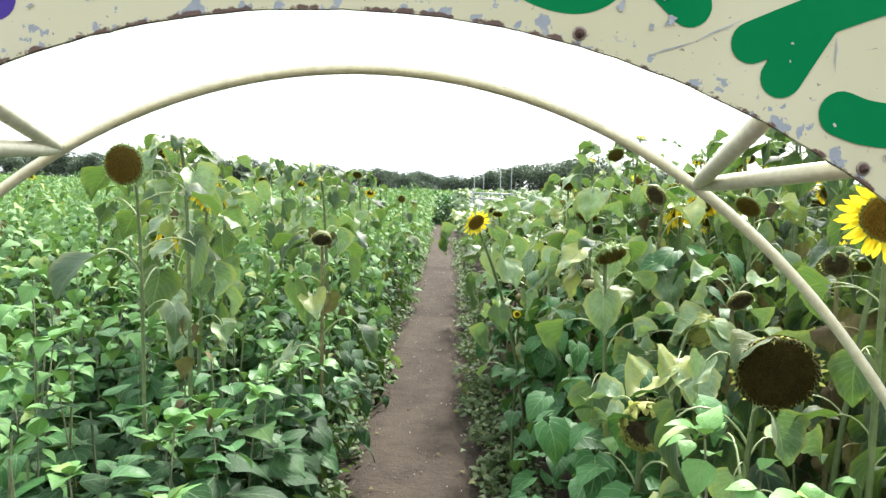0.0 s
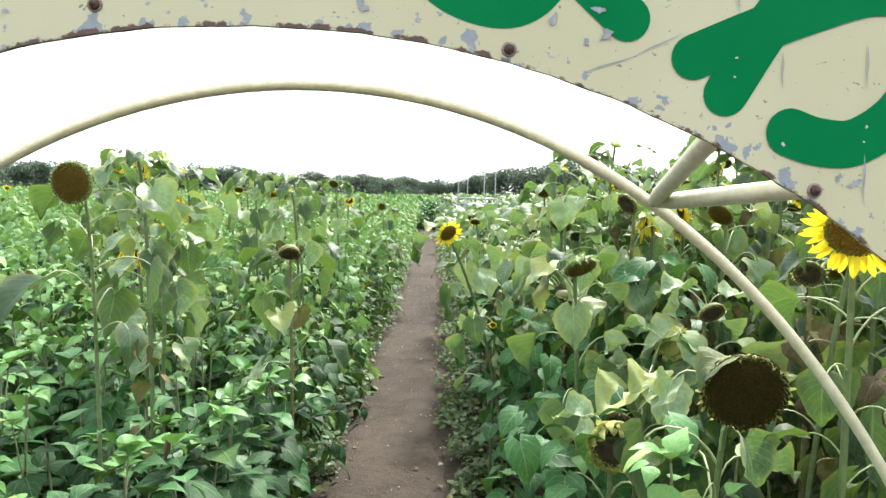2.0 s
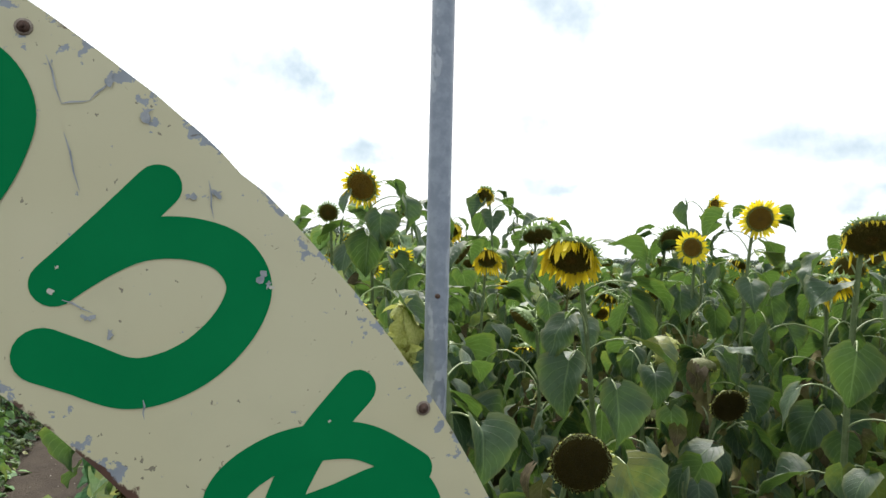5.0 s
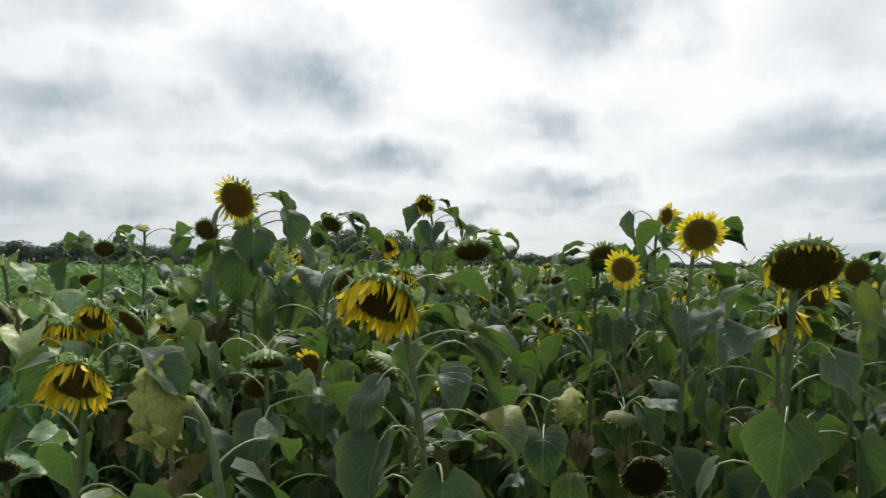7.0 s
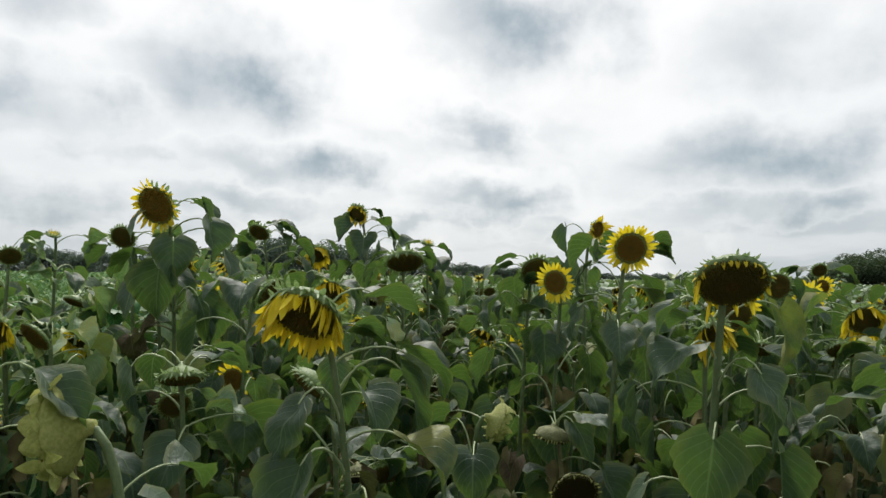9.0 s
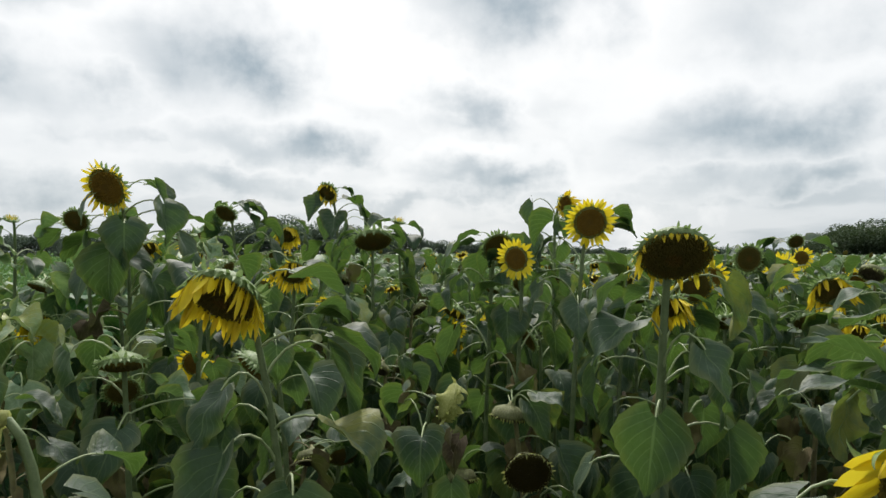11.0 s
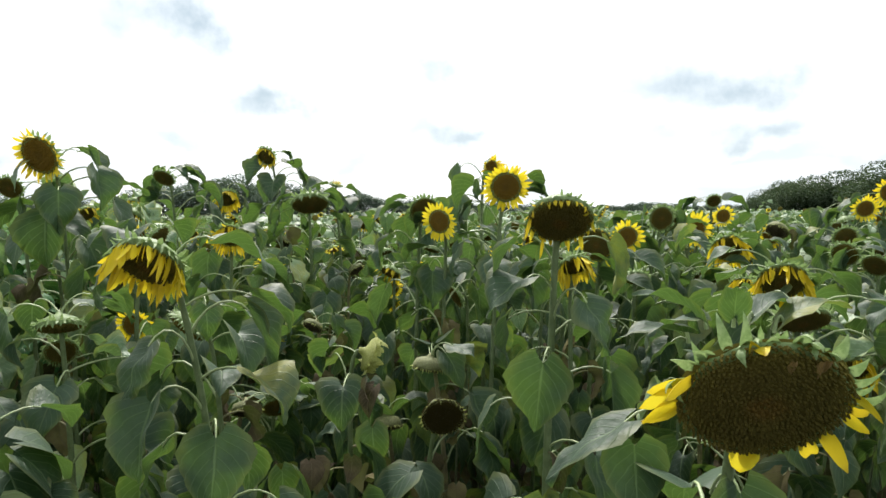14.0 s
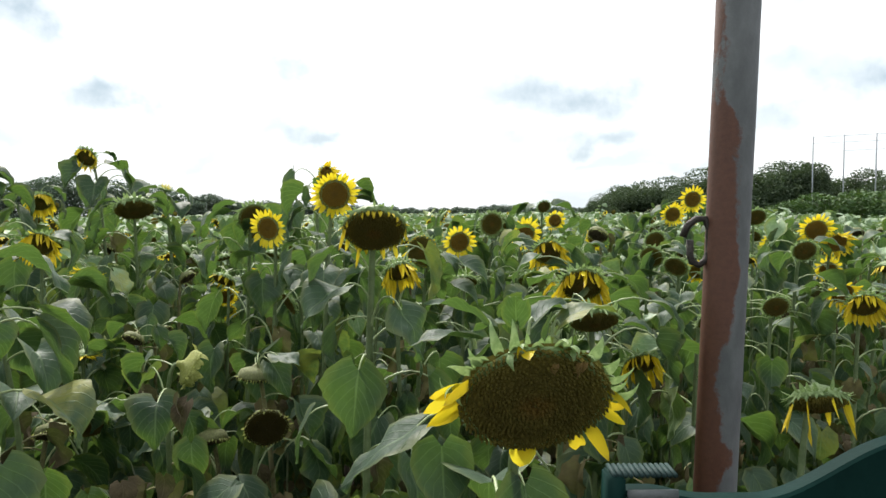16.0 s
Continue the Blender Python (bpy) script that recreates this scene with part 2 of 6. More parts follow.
# light green of young tips, made paler to paint the sheen on top leaves
M_LEAF_TIP = leaf_material("young_sheen_herb_leaf", (0.080, 0.215, 0.056), (0.18, 0.375, 0.115), (0.28, 0.38, 0.11), (0.25, 0.39, 0.16), veins=5.0, sick=0.9, rough=0.48, spec=0.30, through_amount=0.18)
M_LEAF_DRY = leaf_material("withered_leaf", (0.030, 0.022, 0.013), (0.13, 0.100, 0.052), (0.17, 0.15, 0.06), (0.13, 0.11, 0.06), sick=0.5, rough=0.8, spec=0.2, through_amount=0.1)
M_WEED = leaf_material("weed_leaf", (0.05, 0.10, 0.035), (0.15, 0.22, 0.09), (0.25, 0.24, 0.08), (0.2, 0.25, 0.12), sick=0.9, rough=0.6)
# far trees: the haze of distance is mixed into this pale leaf colour
M_TREE_HAZY = leaf_material("hazy_tree_leaf", (0.076, 0.108, 0.088), (0.148, 0.188, 0.148), (0.18, 0.21, 0.15), (0.15, 0.18, 0.14), sick=0.9, rough=0.8, spec=0.05, through_amount=0.12)
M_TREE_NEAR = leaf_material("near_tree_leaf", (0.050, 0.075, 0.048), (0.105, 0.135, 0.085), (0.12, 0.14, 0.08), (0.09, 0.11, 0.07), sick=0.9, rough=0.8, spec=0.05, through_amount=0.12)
M_SHRUB = leaf_material("shrub_leaf", (0.04, 0.085, 0.03), (0.09, 0.15, 0.055), (0.12, 0.16, 0.05), (0.08, 0.12, 0.04), sick=0.9, rough=0.6, spec=0.2, through_amount=0.15)
M_STALK = plain_material("sunflower_stalk", (0.075, 0.115, 0.04), (0.15, 0.20, 0.085), 30, 0.6, 0.4)
M_STEM = plain_material("herb_stem", (0.10, 0.10, 0.06), (0.17, 0.22, 0.10), 30, 0.65, 0.3)
M_LEAFSTEM = plain_material("leaf_stem", (0.20, 0.27, 0.11), (0.34, 0.40, 0.21), 30, 0.5, 0.3)
M_DRYSTALK = plain_material("dry_stalk", (0.10, 0.085, 0.05), (0.26, 0.25, 0.10), 25, 0.8, 0.4)
M_SPIKE = plain_material("green_seed_spike", (0.10, 0.16, 0.06), (0.26, 0.30, 0.13), 90, 0.7, 0.3)
M_BARK = plain_material("bark", (0.05, 0.042, 0.035), (0.10, 0.085, 0.07), 8, 0.9, 0.6)
M_BRACT = plain_material("bract", (0.125, 0.215, 0.06), (0.30, 0.40, 0.16), 12, 0.5, 0.2, thin=0.35)
M_BRACT_DRY = plain_material("dry_bract", (0.30, 0.34, 0.07), (0.52, 0.54, 0.17), 10, 0.6, 0.5, thin=0.35)


def petal_material(name, a, b, tip):
    k = Nodes(name)
    uv = k.t.nodes.new("ShaderNodeUVMap")
    sep = k.t.nodes.new("ShaderNodeSeparateXYZ")
    k.link(uv.outputs[0], sep.inputs[0])
    streak = k.node("ShaderNodeTexNoise", Scale=1.0, Detail=3.0)
    sc = k.node("ShaderNodeVectorMath", "MULTIPLY")
    sc.inputs[1].default_value = (2.0, 14.0, 1.0)
    k.link(uv.outputs[0], sc.inputs[0])
    k.link(sc.outputs[0], streak.inputs["Vector"])
    c = k.mix(k.math("MULTIPLY_ADD", k.chance(), 0.6, k.math("MULTIPLY", streak.outputs["Fac"], 0.4)), a, b)
    c = k.mix(k.math("MULTIPLY", k.step(sep.outputs[0], 0.8, 1.02), 0.6), c, tip)
    k.colour(c)
    k.bsdf.inputs["Roughness"].default_value = 0.5
    k.bsdf.inputs["Specular IOR Level"].default_value = 0.3
    k.bump(streak.outputs["Fac"], 0.35, 0.004)
    k.let_through(c, 0.35)
    return k.mat


M_PETAL = petal_material("yellow_petal", (0.80, 0.61, 0.012), (0.90, 0.76, 0.045), (0.80, 0.55, 0.02))
M_PETAL_OLD = petal_material("wilting_petal", (0.64, 0.475, 0.015), (0.76, 0.60, 0.03), (0.34, 0.20, 0.03))


def disc_material(name, rim, mid, core, dry):
    k = Nodes(name)
    ln = k.node("ShaderNodeVectorMath", "LENGTH")
    sepv = k.t.nodes.new("ShaderNodeSeparateXYZ")
    cmb = k.t.nodes.new("ShaderNodeCombineXYZ")
    k.link(k.co(), sepv.inputs[0])
    k.link(sepv.outputs[0], cmb.inputs[0])
    k.link(sepv.outputs[1], cmb.inputs[1])
    k.link(cmb.outputs[0], ln.inputs[0])
    d = ln.outputs["Value"]
    c = k.mix(k.step(d, 0.10, 0.34), core, mid)
    c = k.mix(k.step(d, 0.55, 0.95), c, rim)
    r = k.chance()
    c = k.mix(k.math("MULTIPLY", r, 0.55), c, dry)
    c = k.mix(k.math("MULTIPLY", k.step(k.noise(5.0, 3.0), 0.45, 0.7), 0.4), c, mid)
    k.colour(c)
    k.bsdf.inputs["Roughness"].default_value = 0.75
    k.bsdf.inputs["Specular IOR Level"].default_value = 0.06
    return k.mat


M_DISC = disc_material("brown_seed_disc", (0.145, 0.122, 0.026), (0.095, 0.078, 0.018), (0.128, 0.080, 0.018), (0.064, 0.054, 0.014))
M_DISC_OLIVE = disc_material("olive_seed_disc", (0.14, 0.105, 0.020), (0.100, 0.070, 0.013), (0.085, 0.056, 0.012), (0.052, 0.038, 0.010))
M_DISC_YOUNG = disc_material("fresh_seed_disc", (0.26, 0.165, 0.026), (0.19, 0.115, 0.02), (0.15, 0.095, 0.02), (0.10, 0.065, 0.014))
M_DISC_DARK = disc_material("blackish_seed_disc", (0.048, 0.039, 0.010), (0.036, 0.029, 0.008), (0.034, 0.027, 0.008), (0.022, 0.018, 0.006))
M_HUSK = plain_material("dry_husk", (0.09, 0.105, 0.035), (0.21, 0.22, 0.085), 10, 0.7, 0.5)
M_SHRED = plain_material("shrivelled_petal", (0.20, 0.12, 0.035), (0.42, 0.28, 0.09), 40, 0.7, 0.4)
M_DISC_DRY = disc_material("dry_seed_disc", (0.08, 0.066, 0.036), (0.040, 0.032, 0.018), (0.05, 0.04, 0.022), (0.10, 0.085, 0.05))

def board_material():
    """Cream paint, yellowed, chipped to a grey-blue primer along the edges, rust on the cut edge."""
    k = Nodes("cream_painted_sheet")
    flat = k.node("ShaderNodeVectorMath", "MULTIPLY")
    flat.inputs[1].default_value = (1.0, 0.0, 1.0)
    k.link(k.co(), flat.inputs[0])

    def radius(cx, cz):
        n = k.node("ShaderNodeVectorMath", "DISTANCE")
        n.inputs[1].default_value = (cx, 0.0, cz)
        k.link(flat.outputs[0], n.inputs[0])
        return n.outputs["Value"]

    rin, rout = radius(0.0, 0.735), radius(0.018, 0.812)
    inner = k.math("SUBTRACT", 1.0, k.step(rin, 1.313, 1.372))
    outer = k.step(rout, 1.552, 1.602)
    height = k.t.nodes.new("ShaderNodeSeparateXYZ")
    k.link(k.co(), height.inputs[0])
    low = k.math("SUBTRACT", 1.0, k.step(height.outputs[2], 1.48, 1.74))
    edge = k.math("MAXIMUM", inner, outer)
    big = k.noise(2.2, 3.0)
    chips = k.noise(38.0, 5.0, 0.6)
    spots = k.noise(70.0, 4.0, 0.6, distortion=0.4)
    paint = k.mix(k.step(big, 0.35, 0.7), (0.49, 0.465, 0.300), (0.535, 0.515, 0.350))
    paint = k.mix(k.math("MULTIPLY", k.step(k.noise(8.0, 5.0), 0.5, 0.75), 0.35), paint, (0.44, 0.425, 0.285))
    primer = k.mix(k.noise(40.0), (0.17, 0.20, 0.24), (0.33, 0.365, 0.395))
    bare = k.step(k.math("MULTIPLY_ADD", edge, 0.165, chips), 0.695, 0.715)
    bare = k.math("MAXIMUM", bare, k.math("MULTIPLY", k.step(spots, 0.695, 0.715), 0.85))
    c = k.mix(bare, paint, primer)
    c = k.mix(k.math("MULTIPLY", k.step(k.noise(95.0, 3.0, 0.5, distortion=0.6), 0.705, 0.72), 0.75), c, (0.10, 0.085, 0.07))
    lip = k.math("SUBTRACT", 1.0, k.step(rin, 1.315, 1.327))
    lip = k.math("MAXIMUM", lip, k.math("MULTIPLY", k.step(rout, 1.588, 1.602), 0.55))
    torn = k.math("MULTIPLY", low, k.math("MULTIPLY", inner, 0.30))
    rust = k.step(k.math("ADD", k.math("MULTIPLY_ADD", lip, k.math("MULTIPLY_ADD", low, 0.22, 0.29), torn), k.noise(30.0, 5.0, 0.65)), 0.74, 0.82)
    c = k.mix(rust, c, k.mix(k.noise(90.0), (0.045, 0.024, 0.018), (0.12, 0.055, 0.034)))
    k.colour(c)
    k.bsdf.inputs["Roughness"].default_value = 0.45
    k.bump(k.math("MULTIPLY_ADD", bare, -0.6, k.math("MULTIPLY", chips, 0.3)), 0.25, 0.002)
    return k.mat


M_BOARD = board_material()


def metal_material(name, grey, pale, rust_a, rust_b, amount, stretch, rough=0.5):
    k = Nodes(name)
    sc = k.node("ShaderNodeVectorMath", "MULTIPLY")
    sc.inputs[1].default_value = stretch
    k.link(k.co(), sc.inputs[0])
    big = k.noise(1.0, 4.0, 0.6, sc.outputs[0], 0.3)
    fine = k.noise(55.0, 4.0, 0.6)
    c = k.mix(k.step(fine, 0.35, 0.7), grey, pale)
    rust = k.step(k.math("MULTIPLY_ADD", fine, 0.12, big), 1.0 - amount, 1.03 - amount)
    c = k.mix(rust, c, k.mix(fine, rust_a, rust_b))
    k.colour(c)
    k.bsdf.inputs["Roughness"].default_value = rough
    k.link(k.math("MULTIPLY", k.math("SUBTRACT", 1.0, rust), 0.35), k.bsdf.inputs["Metallic"])
    k.bump(k.math("MULTIPLY_ADD", rust, 0.5, fine), 0.3, 0.002)
    return k.mat


M_PIPE = metal_material("cream_painted_pipe", (0.54, 0.53, 0.41), (0.64, 0.63, 0.52), (0.28, 0.26, 0.20), (0.44, 0.42, 0.32), 0.27, (12, 12, 12), 0.45)
M_GALV = metal_material("galvanised_pole", (0.14, 0.165, 0.205), (0.19, 0.22, 0.26), (0.25, 0.28, 0.32), (0.22, 0.25, 0.29), 0.40, (12, 12, 5), 0.4)
M_FARPIPE = metal_material("grey_scaffold_pipe", (0.24, 0.26, 0.28), (0.36, 0.38, 0.40), (0.2, 0.2, 0.2), (0.3, 0.3, 0.3), 0.3, (5, 5, 5), 0.5)


def rusty_pole_material():
    """Galvanised pipe with rust that has run down one side."""
    k = Nodes("rusted_galvanised_pole")
    sep = k.t.nodes.new("ShaderNodeSeparateXYZ")
    k.link(k.co(), sep.inputs[0])
    sc = k.node("ShaderNodeVectorMath", "MULTIPLY")
    sc.inputs[1].default_value = (9.4, 9.4, 4.3)
    k.link(k.co(), sc.inputs[0])
    n = k.noise(1.0, 5.0, 0.6, sc.outputs[0])
    fine = k.noise(70.0, 4.0, 0.6)
    # the rust begins under a joint and narrows downwards along the side that faces the field
    along = k.math("MULTIPLY", k.step(sep.outputs[2], 1.525, 1.946), k.math("SUBTRACT", 1.0, k.step(sep.outputs[2], 2.274, 2.344)))
    low = k.math("MULTIPLY", k.step(sep.outputs[2], 1.314, 1.372), k.math("SUBTRACT", 1.0, k.step(sep.outputs[2], 1.39, 1.431)))
    side = k.math("MULTIPLY_ADD", sep.outputs[0], -10.0, k.math("MULTIPLY", sep.outputs[1], 7.3))
    want = k.math("ADD", k.math("MULTIPLY", along, 0.34), k.math("MULTIPLY_ADD", side, 0.62, k.math("MULTIPLY", low, 0.22)))
    rust = k.step(k.math("ADD", k.math("ADD", want, n), k.math("MULTIPLY_ADD", fine, 0.22, k.math("MULTIPLY", k.noise(26.0, 4.0, 0.65), 0.20))), 0.96, 1.08)
    zinc = k.mix(k.step(n, 0.35, 0.65), (0.080, 0.086, 0.088), (0.135, 0.143, 0.145))
    k.colour(k.mix(rust, zinc, k.mix(fine, (0.055, 0.021, 0.012), (0.125, 0.050, 0.027))))
    k.bsdf.inputs["Roughness"].default_value = 0.62
    k.bump(k.math("MULTIPLY_ADD", rust, 0.6, fine), 0.4, 0.003)
    return k.mat


M_RUSTPOLE = rusty_pole_material()
M_GREEN = plain_material("green_letter_paint", (0.0, 0.155, 0.048), (0.002, 0.178, 0.057), 6, 0.7, 0.05, spec=0.05)
M_PURPLE = plain_material("purple_letter_paint", (0.05, 0.028, 0.22), (0.065, 0.035, 0.26), 6, 0.5, 0.05, spec=0.15)
M_SCREW = plain_material("rusted_screw", (0.05, 0.03, 0.025), (0.13, 0.08, 0.06), 200, 0.7, 0.3, metal=0.4)
M_WASHER = plain_material("stained_washer", (0.16, 0.12, 0.09), (0.32, 0.28, 0.23), 150, 0.6, 0.3)
M_SCRATCH = plain_material("scratched_primer", (0.20, 0.23, 0.26), (0.36, 0.38, 0.40), 90, 0.7, 0.2)
M_CHIP = plain_material("pale_bare_sheet", (0.40, 0.40, 0.36), (0.55, 0.54, 0.48), 60, 0.6, 0.1)
M_GREENBOARD = plain_material("dark_green_painted_board", (0.002, 0.015, 0.0125), (0.004, 0.024, 0.020), 14, 0.65, 0.15, spec=0.06)
M_CLEAR = plain_material("weathered_clear_plastic", (0.010, 0.025, 0.023), (0.026, 0.05, 0.046), 60, 0.6, 0.2, spec=0.15)
M_PALEPLATE = plain_material("pale_grey_plate", (0.05, 0.058, 0.058), (0.09, 0.10, 0.10), 40, 0.5, 0.2)
M_IRON = plain_material("dark_iron", (0.02, 0.018, 0.016), (0.06, 0.05, 0.042), 120, 0.6, 0.3, metal=0.5)


def soil_material(name, a, b, c, scale):
    k = Nodes(name)
    big = k.noise(scale * 0.12, 4.0)
    mid = k.noise(scale, 5.0, 0.6)
    fine = k.noise(scale * 9.0, 4.0, 0.65)
    col = k.mix(k.step(big, 0.35, 0.65), a, b)
    col = k.mix(k.math("MULTIPLY", k.step(mid, 0.4, 0.7), 0.6), col, c)
    col = k.mix(k.math("MULTIPLY", k.step(fine, 0.5, 0.7), 0.6), col, b)
    k.colour(col)
    k.bsdf.inputs["Roughness"].default_value = 0.95
    k.bsdf.inputs["Specular IOR Level"].default_value = 0.2
    k.bump(k.math("MULTIPLY_ADD", fine, 0.7, mid), 0.9, 0.03)
    return k.mat


M_SOIL = soil_material("dark_field_soil", (0.036, 0.028, 0.022), (0.066, 0.052, 0.040), (0.022, 0.017, 0.013), 6)
M_PATH = soil_material("trodden_earth", (0.042, 0.032, 0.025), (0.072, 0.058, 0.045), (0.027, 0.021, 0.016), 5)
M_STONE = plain_material("pale_pebble", (0.25, 0.22, 0.19), (0.48, 0.45, 0.41), 20, 0.8, 0.2)


# ---- mesh helpers ----
def mesh_of(name, verts, faces, mats, uvs=None, slots=None, smooth=True):
    """A mesh from vertex and face lists; uvs one a vertex, slots one material index a face."""
    me = bpy.data.meshes.new(name)
    me.from_pydata([tuple(v) for v in verts], [], [tuple(f) for f in faces])
    for m in mats if isinstance(mats, (list, tuple)) else [mats]:
        me.materials.append(m)
    if uvs is not None:
        layer = me.uv_layers.new(name="UVMap")
        idx = np.empty(len(me.loops), dtype=np.int32)
        me.loops.foreach_get("vertex_index", idx)
        layer.data.foreach_set("uv", np.asarray(uvs, dtype=np.float32)[idx].ravel())
    if slots is not None:
        me.polygons.foreach_set("material_index", np.asarray(slots, dtype=np.int32))
    me.polygons.foreach_set("use_smooth", [smooth] * len(me.polygons))
    me.update()
    return me


def big_mesh(name, verts, tris, mats, uvs=None, slots=None, smooth=False):
    """The same for large numpy arrays of triangles."""
    me = bpy.data.meshes.new(name)
    verts, tris = np.asarray(verts, np.float32), np.asarray(tris, np.int32)
    me.vertices.add(len(verts))
    me.vertices.foreach_set("co", verts.ravel())
    me.loops.add(tris.size)
    me.loops.foreach_set("vertex_index", tris.ravel())
    me.polygons.add(len(tris))
    me.polygons.foreach_set("loop_start", np.arange(0, tris.size, 3, dtype=np.int32))
    for m in mats if isinstance(mats, (list, tuple)) else [mats]:
        me.materials.append(m)
    if uvs is not None:
        layer = me.uv_layers.new(name="UVMap")
        layer.data.foreach_set("uv", np.asarray(uvs, np.float32)[tris.ravel()].ravel())
    if slots is not None:
        me.polygons.foreach_set("material_index", np.asarray(slots, np.int32))
    if smooth:
        me.polygons.foreach_set("use_smooth", np.ones(len(tris), dtype=bool))
    me.update(calc_edges=True)
    me.validate()
    return me


def put(name, me, parent=None, m=None, label=""):
    ob = new(name, me)
    if parent is not None:
        ob.parent = parent
    if m is not None:
        ob.matrix_basis = m
    if label:
        ob["label"] = label
    return ob


def part(name, bm, material, parent, label="", smooth=True):
    me = bpy.data.meshes.new(name)
    bm.to_mesh(me)
    bm.free()
    me.materials.append(material)
    me.polygons.foreach_set("use_smooth", [smooth] * len(me.polygons))
    return put(name, me, parent, None, label)


def tube_lists(points, radii, sides=8, caps=True):
    """Vertices and faces of a round tube along a line of points."""
    pts = [Vector(p) for p in points]
    verts, faces = [], []
    ref = None
    for i, p in enumerate(pts):
        d = (pts[min(i + 1, len(pts) - 1)] - pts[max(i - 1, 0)]).normalized()
        if ref is None:
            ref = d.orthogonal().normalized()
        ref = (ref - d * ref.dot(d)).normalized()
        other = d.cross(ref)
        r = radii[i] if isinstance(radii, (list, tuple)) else radii
        for k in range(sides):
            a = 2 * math.pi * k / sides
            verts.append(p + (ref * math.cos(a) + other * math.sin(a)) * r)
    for i in range(len(pts) - 1):
        for k in range(sides):
            a, b = i * sides + k, i * sides + (k + 1) % sides
            faces.append((a, b, b + sides, a + sides))
    if caps:
        faces.append(tuple(range(sides))[::-1])
        faces.append(tuple(range((len(pts) - 1) * sides, len(pts) * sides)))
    return verts, faces


def tube(name, points, radii, material, parent=None, sides=12, label=""):
    v, f = tube_lists(points, radii, sides)
    return put(name, mesh_of(name, v, f, material), parent, None, label)


# ---- ground and path ----
def path_edges(y):
    """The left and right edge of the trodden strip at a distance along it."""
    mid = 1.19 - 0.0005 * (y - 8.5) ** 2 if y < 20 else 1.124 - 0.0185 * (y - 20)
    half = 0.36 - 0.0012 * min(max(y - 8, 0), 40)
    n1 = noise.noise(Vector((y * 0.9, 3.1, 0))) * 0.08 + noise.noise(Vector((y * 3.3, 8.1, 0))) * 0.05 + noise.noise(Vector((y * 9, 2.1, 0))) * 0.03
    n2 = noise.noise(Vector((y * 0.9, 13.7, 0))) * 0.08 + noise.noise(Vector((y * 3.3, 18.3, 0))) * 0.05 + noise.noise(Vector((y * 9, 7.7, 0))) * 0.03
    shift = 0.06 * min(max((y - 9) / 4, 0), 1)
    return mid - half - 0.11 - shift * 0.4 + n1, mid + half - shift + n2


def ground_height(x, y):
    return 0.03 * noise.noise(Vector((x * 0.8, y * 0.8, 0.3))) + 0.012 * noise.noise(Vector((x * 4, y * 4, 1.3))) - 0.03


def build_ground():
    xs = [-1500, -400, -120, -40, -15, -8] + [-4 + 0.25 * i for i in range(45)] + [8, 12, 20, 40, 120, 400, 1500]
    ys = [-1500, -300, -60, -15, -4, 0, 3] + [4.5 + 0.3 * i for i in range(60)] + [25, 30, 36, 42, 60, 100, 200, 500, 2500]
    verts, faces = [], []
    for y in ys:
        for x in xs:
            z = ground_height(x, y) if abs(x) < 10 and 4 < y < 24 else -0.03
            verts.append((x, y, z))
    w = len(xs)
    for j in range(len(ys) - 1):
        for i in range(w - 1):
            faces.append((j * w + i, j * w + i + 1, (j + 1) * w + i + 1, (j + 1) * w + i))
    ob = put("ground", mesh_of("ground", verts, faces, M_SOIL))
    tagged(ob, "dark tilled soil of a flat flower field", "ground", kind="structure")


def build_path():
    verts, faces, w = [], [], 9
    ys = [3.0 + 0.12 * i for i in range(110)] + [16.4 + 0.6 * i for i in range(45)]
    for y in ys:
        a, b = path_edges(y)
        for i in range(w):
            s = i / (w - 1)
            x = a + (b - a) * s
            dip = -0.02 * math.sin(math.pi * s)
            z = 0.012 + dip + 0.008 * noise.noise(Vector((x * 5, y * 5, 2))) + 0.012 * noise.noise(Vector((x * 1.3, y * 1.3, 4)))
            verts.append((x, y, z if 0 < i < w - 1 else -0.06))
    for j in range(len(ys) - 1):
        for i in range(w - 1):
            faces.append((j * w + i, j * w + i + 1, (j + 1) * w + i + 1, (j + 1) * w + i))
    ob = put("path", mesh_of("path", verts, faces, M_PATH))
    tagged(ob, "narrow footpath of bare trodden brown earth", "path", kind="structure")
    # the path ends where it turns behind the plants
    rng = np.random.default_rng(5)
    v, t = [], []
    base = np.array([(1, 0, 0), (-0.5, 0.87, 0), (-0.5, -0.87, 0), (0, 0, 0.7), (0, 0, -0.5)], float)
    tri = np.array([(0, 1, 3), (1, 2, 3), (2, 0, 3), (1, 0, 4), (2, 1, 4), (0, 2, 4)])
    for _ in range(420):
        y = 7.5 + 14 * rng.random() ** 1.6
        a, b = path_edges(y)
        x = a - 0.25 + (b - a + 0.55) * rng.random()
        s = 0.004 + 0.011 * rng.random() ** 3
        m = Euler((rng.random() * 6, rng.random() * 6, rng.random() * 6)).to_matrix()
        t.append(tri + len(v) * 5)
        v.append(base * s @ np.array(m).T * (1, 1, 0.8) + (x, y, 0.006))
    ob = put("pebbles", big_mesh("pebbles", np.concatenate(v), np.concatenate(t), M_STONE))
    tagged(ob, "small pale pebbles and crumbs lying on the earth", "pebbles", kind="stuff")


build_ground()
build_path()


# ---- the arch sign ----
BOARD_Y = 5.505
IN_C, IN_R = (1.225, 0.735), 1.313
OUT_C, OUT_R = (1.243, 0.812), 1.602
BASE = Vector((1.225, BOARD_Y, 0.0))


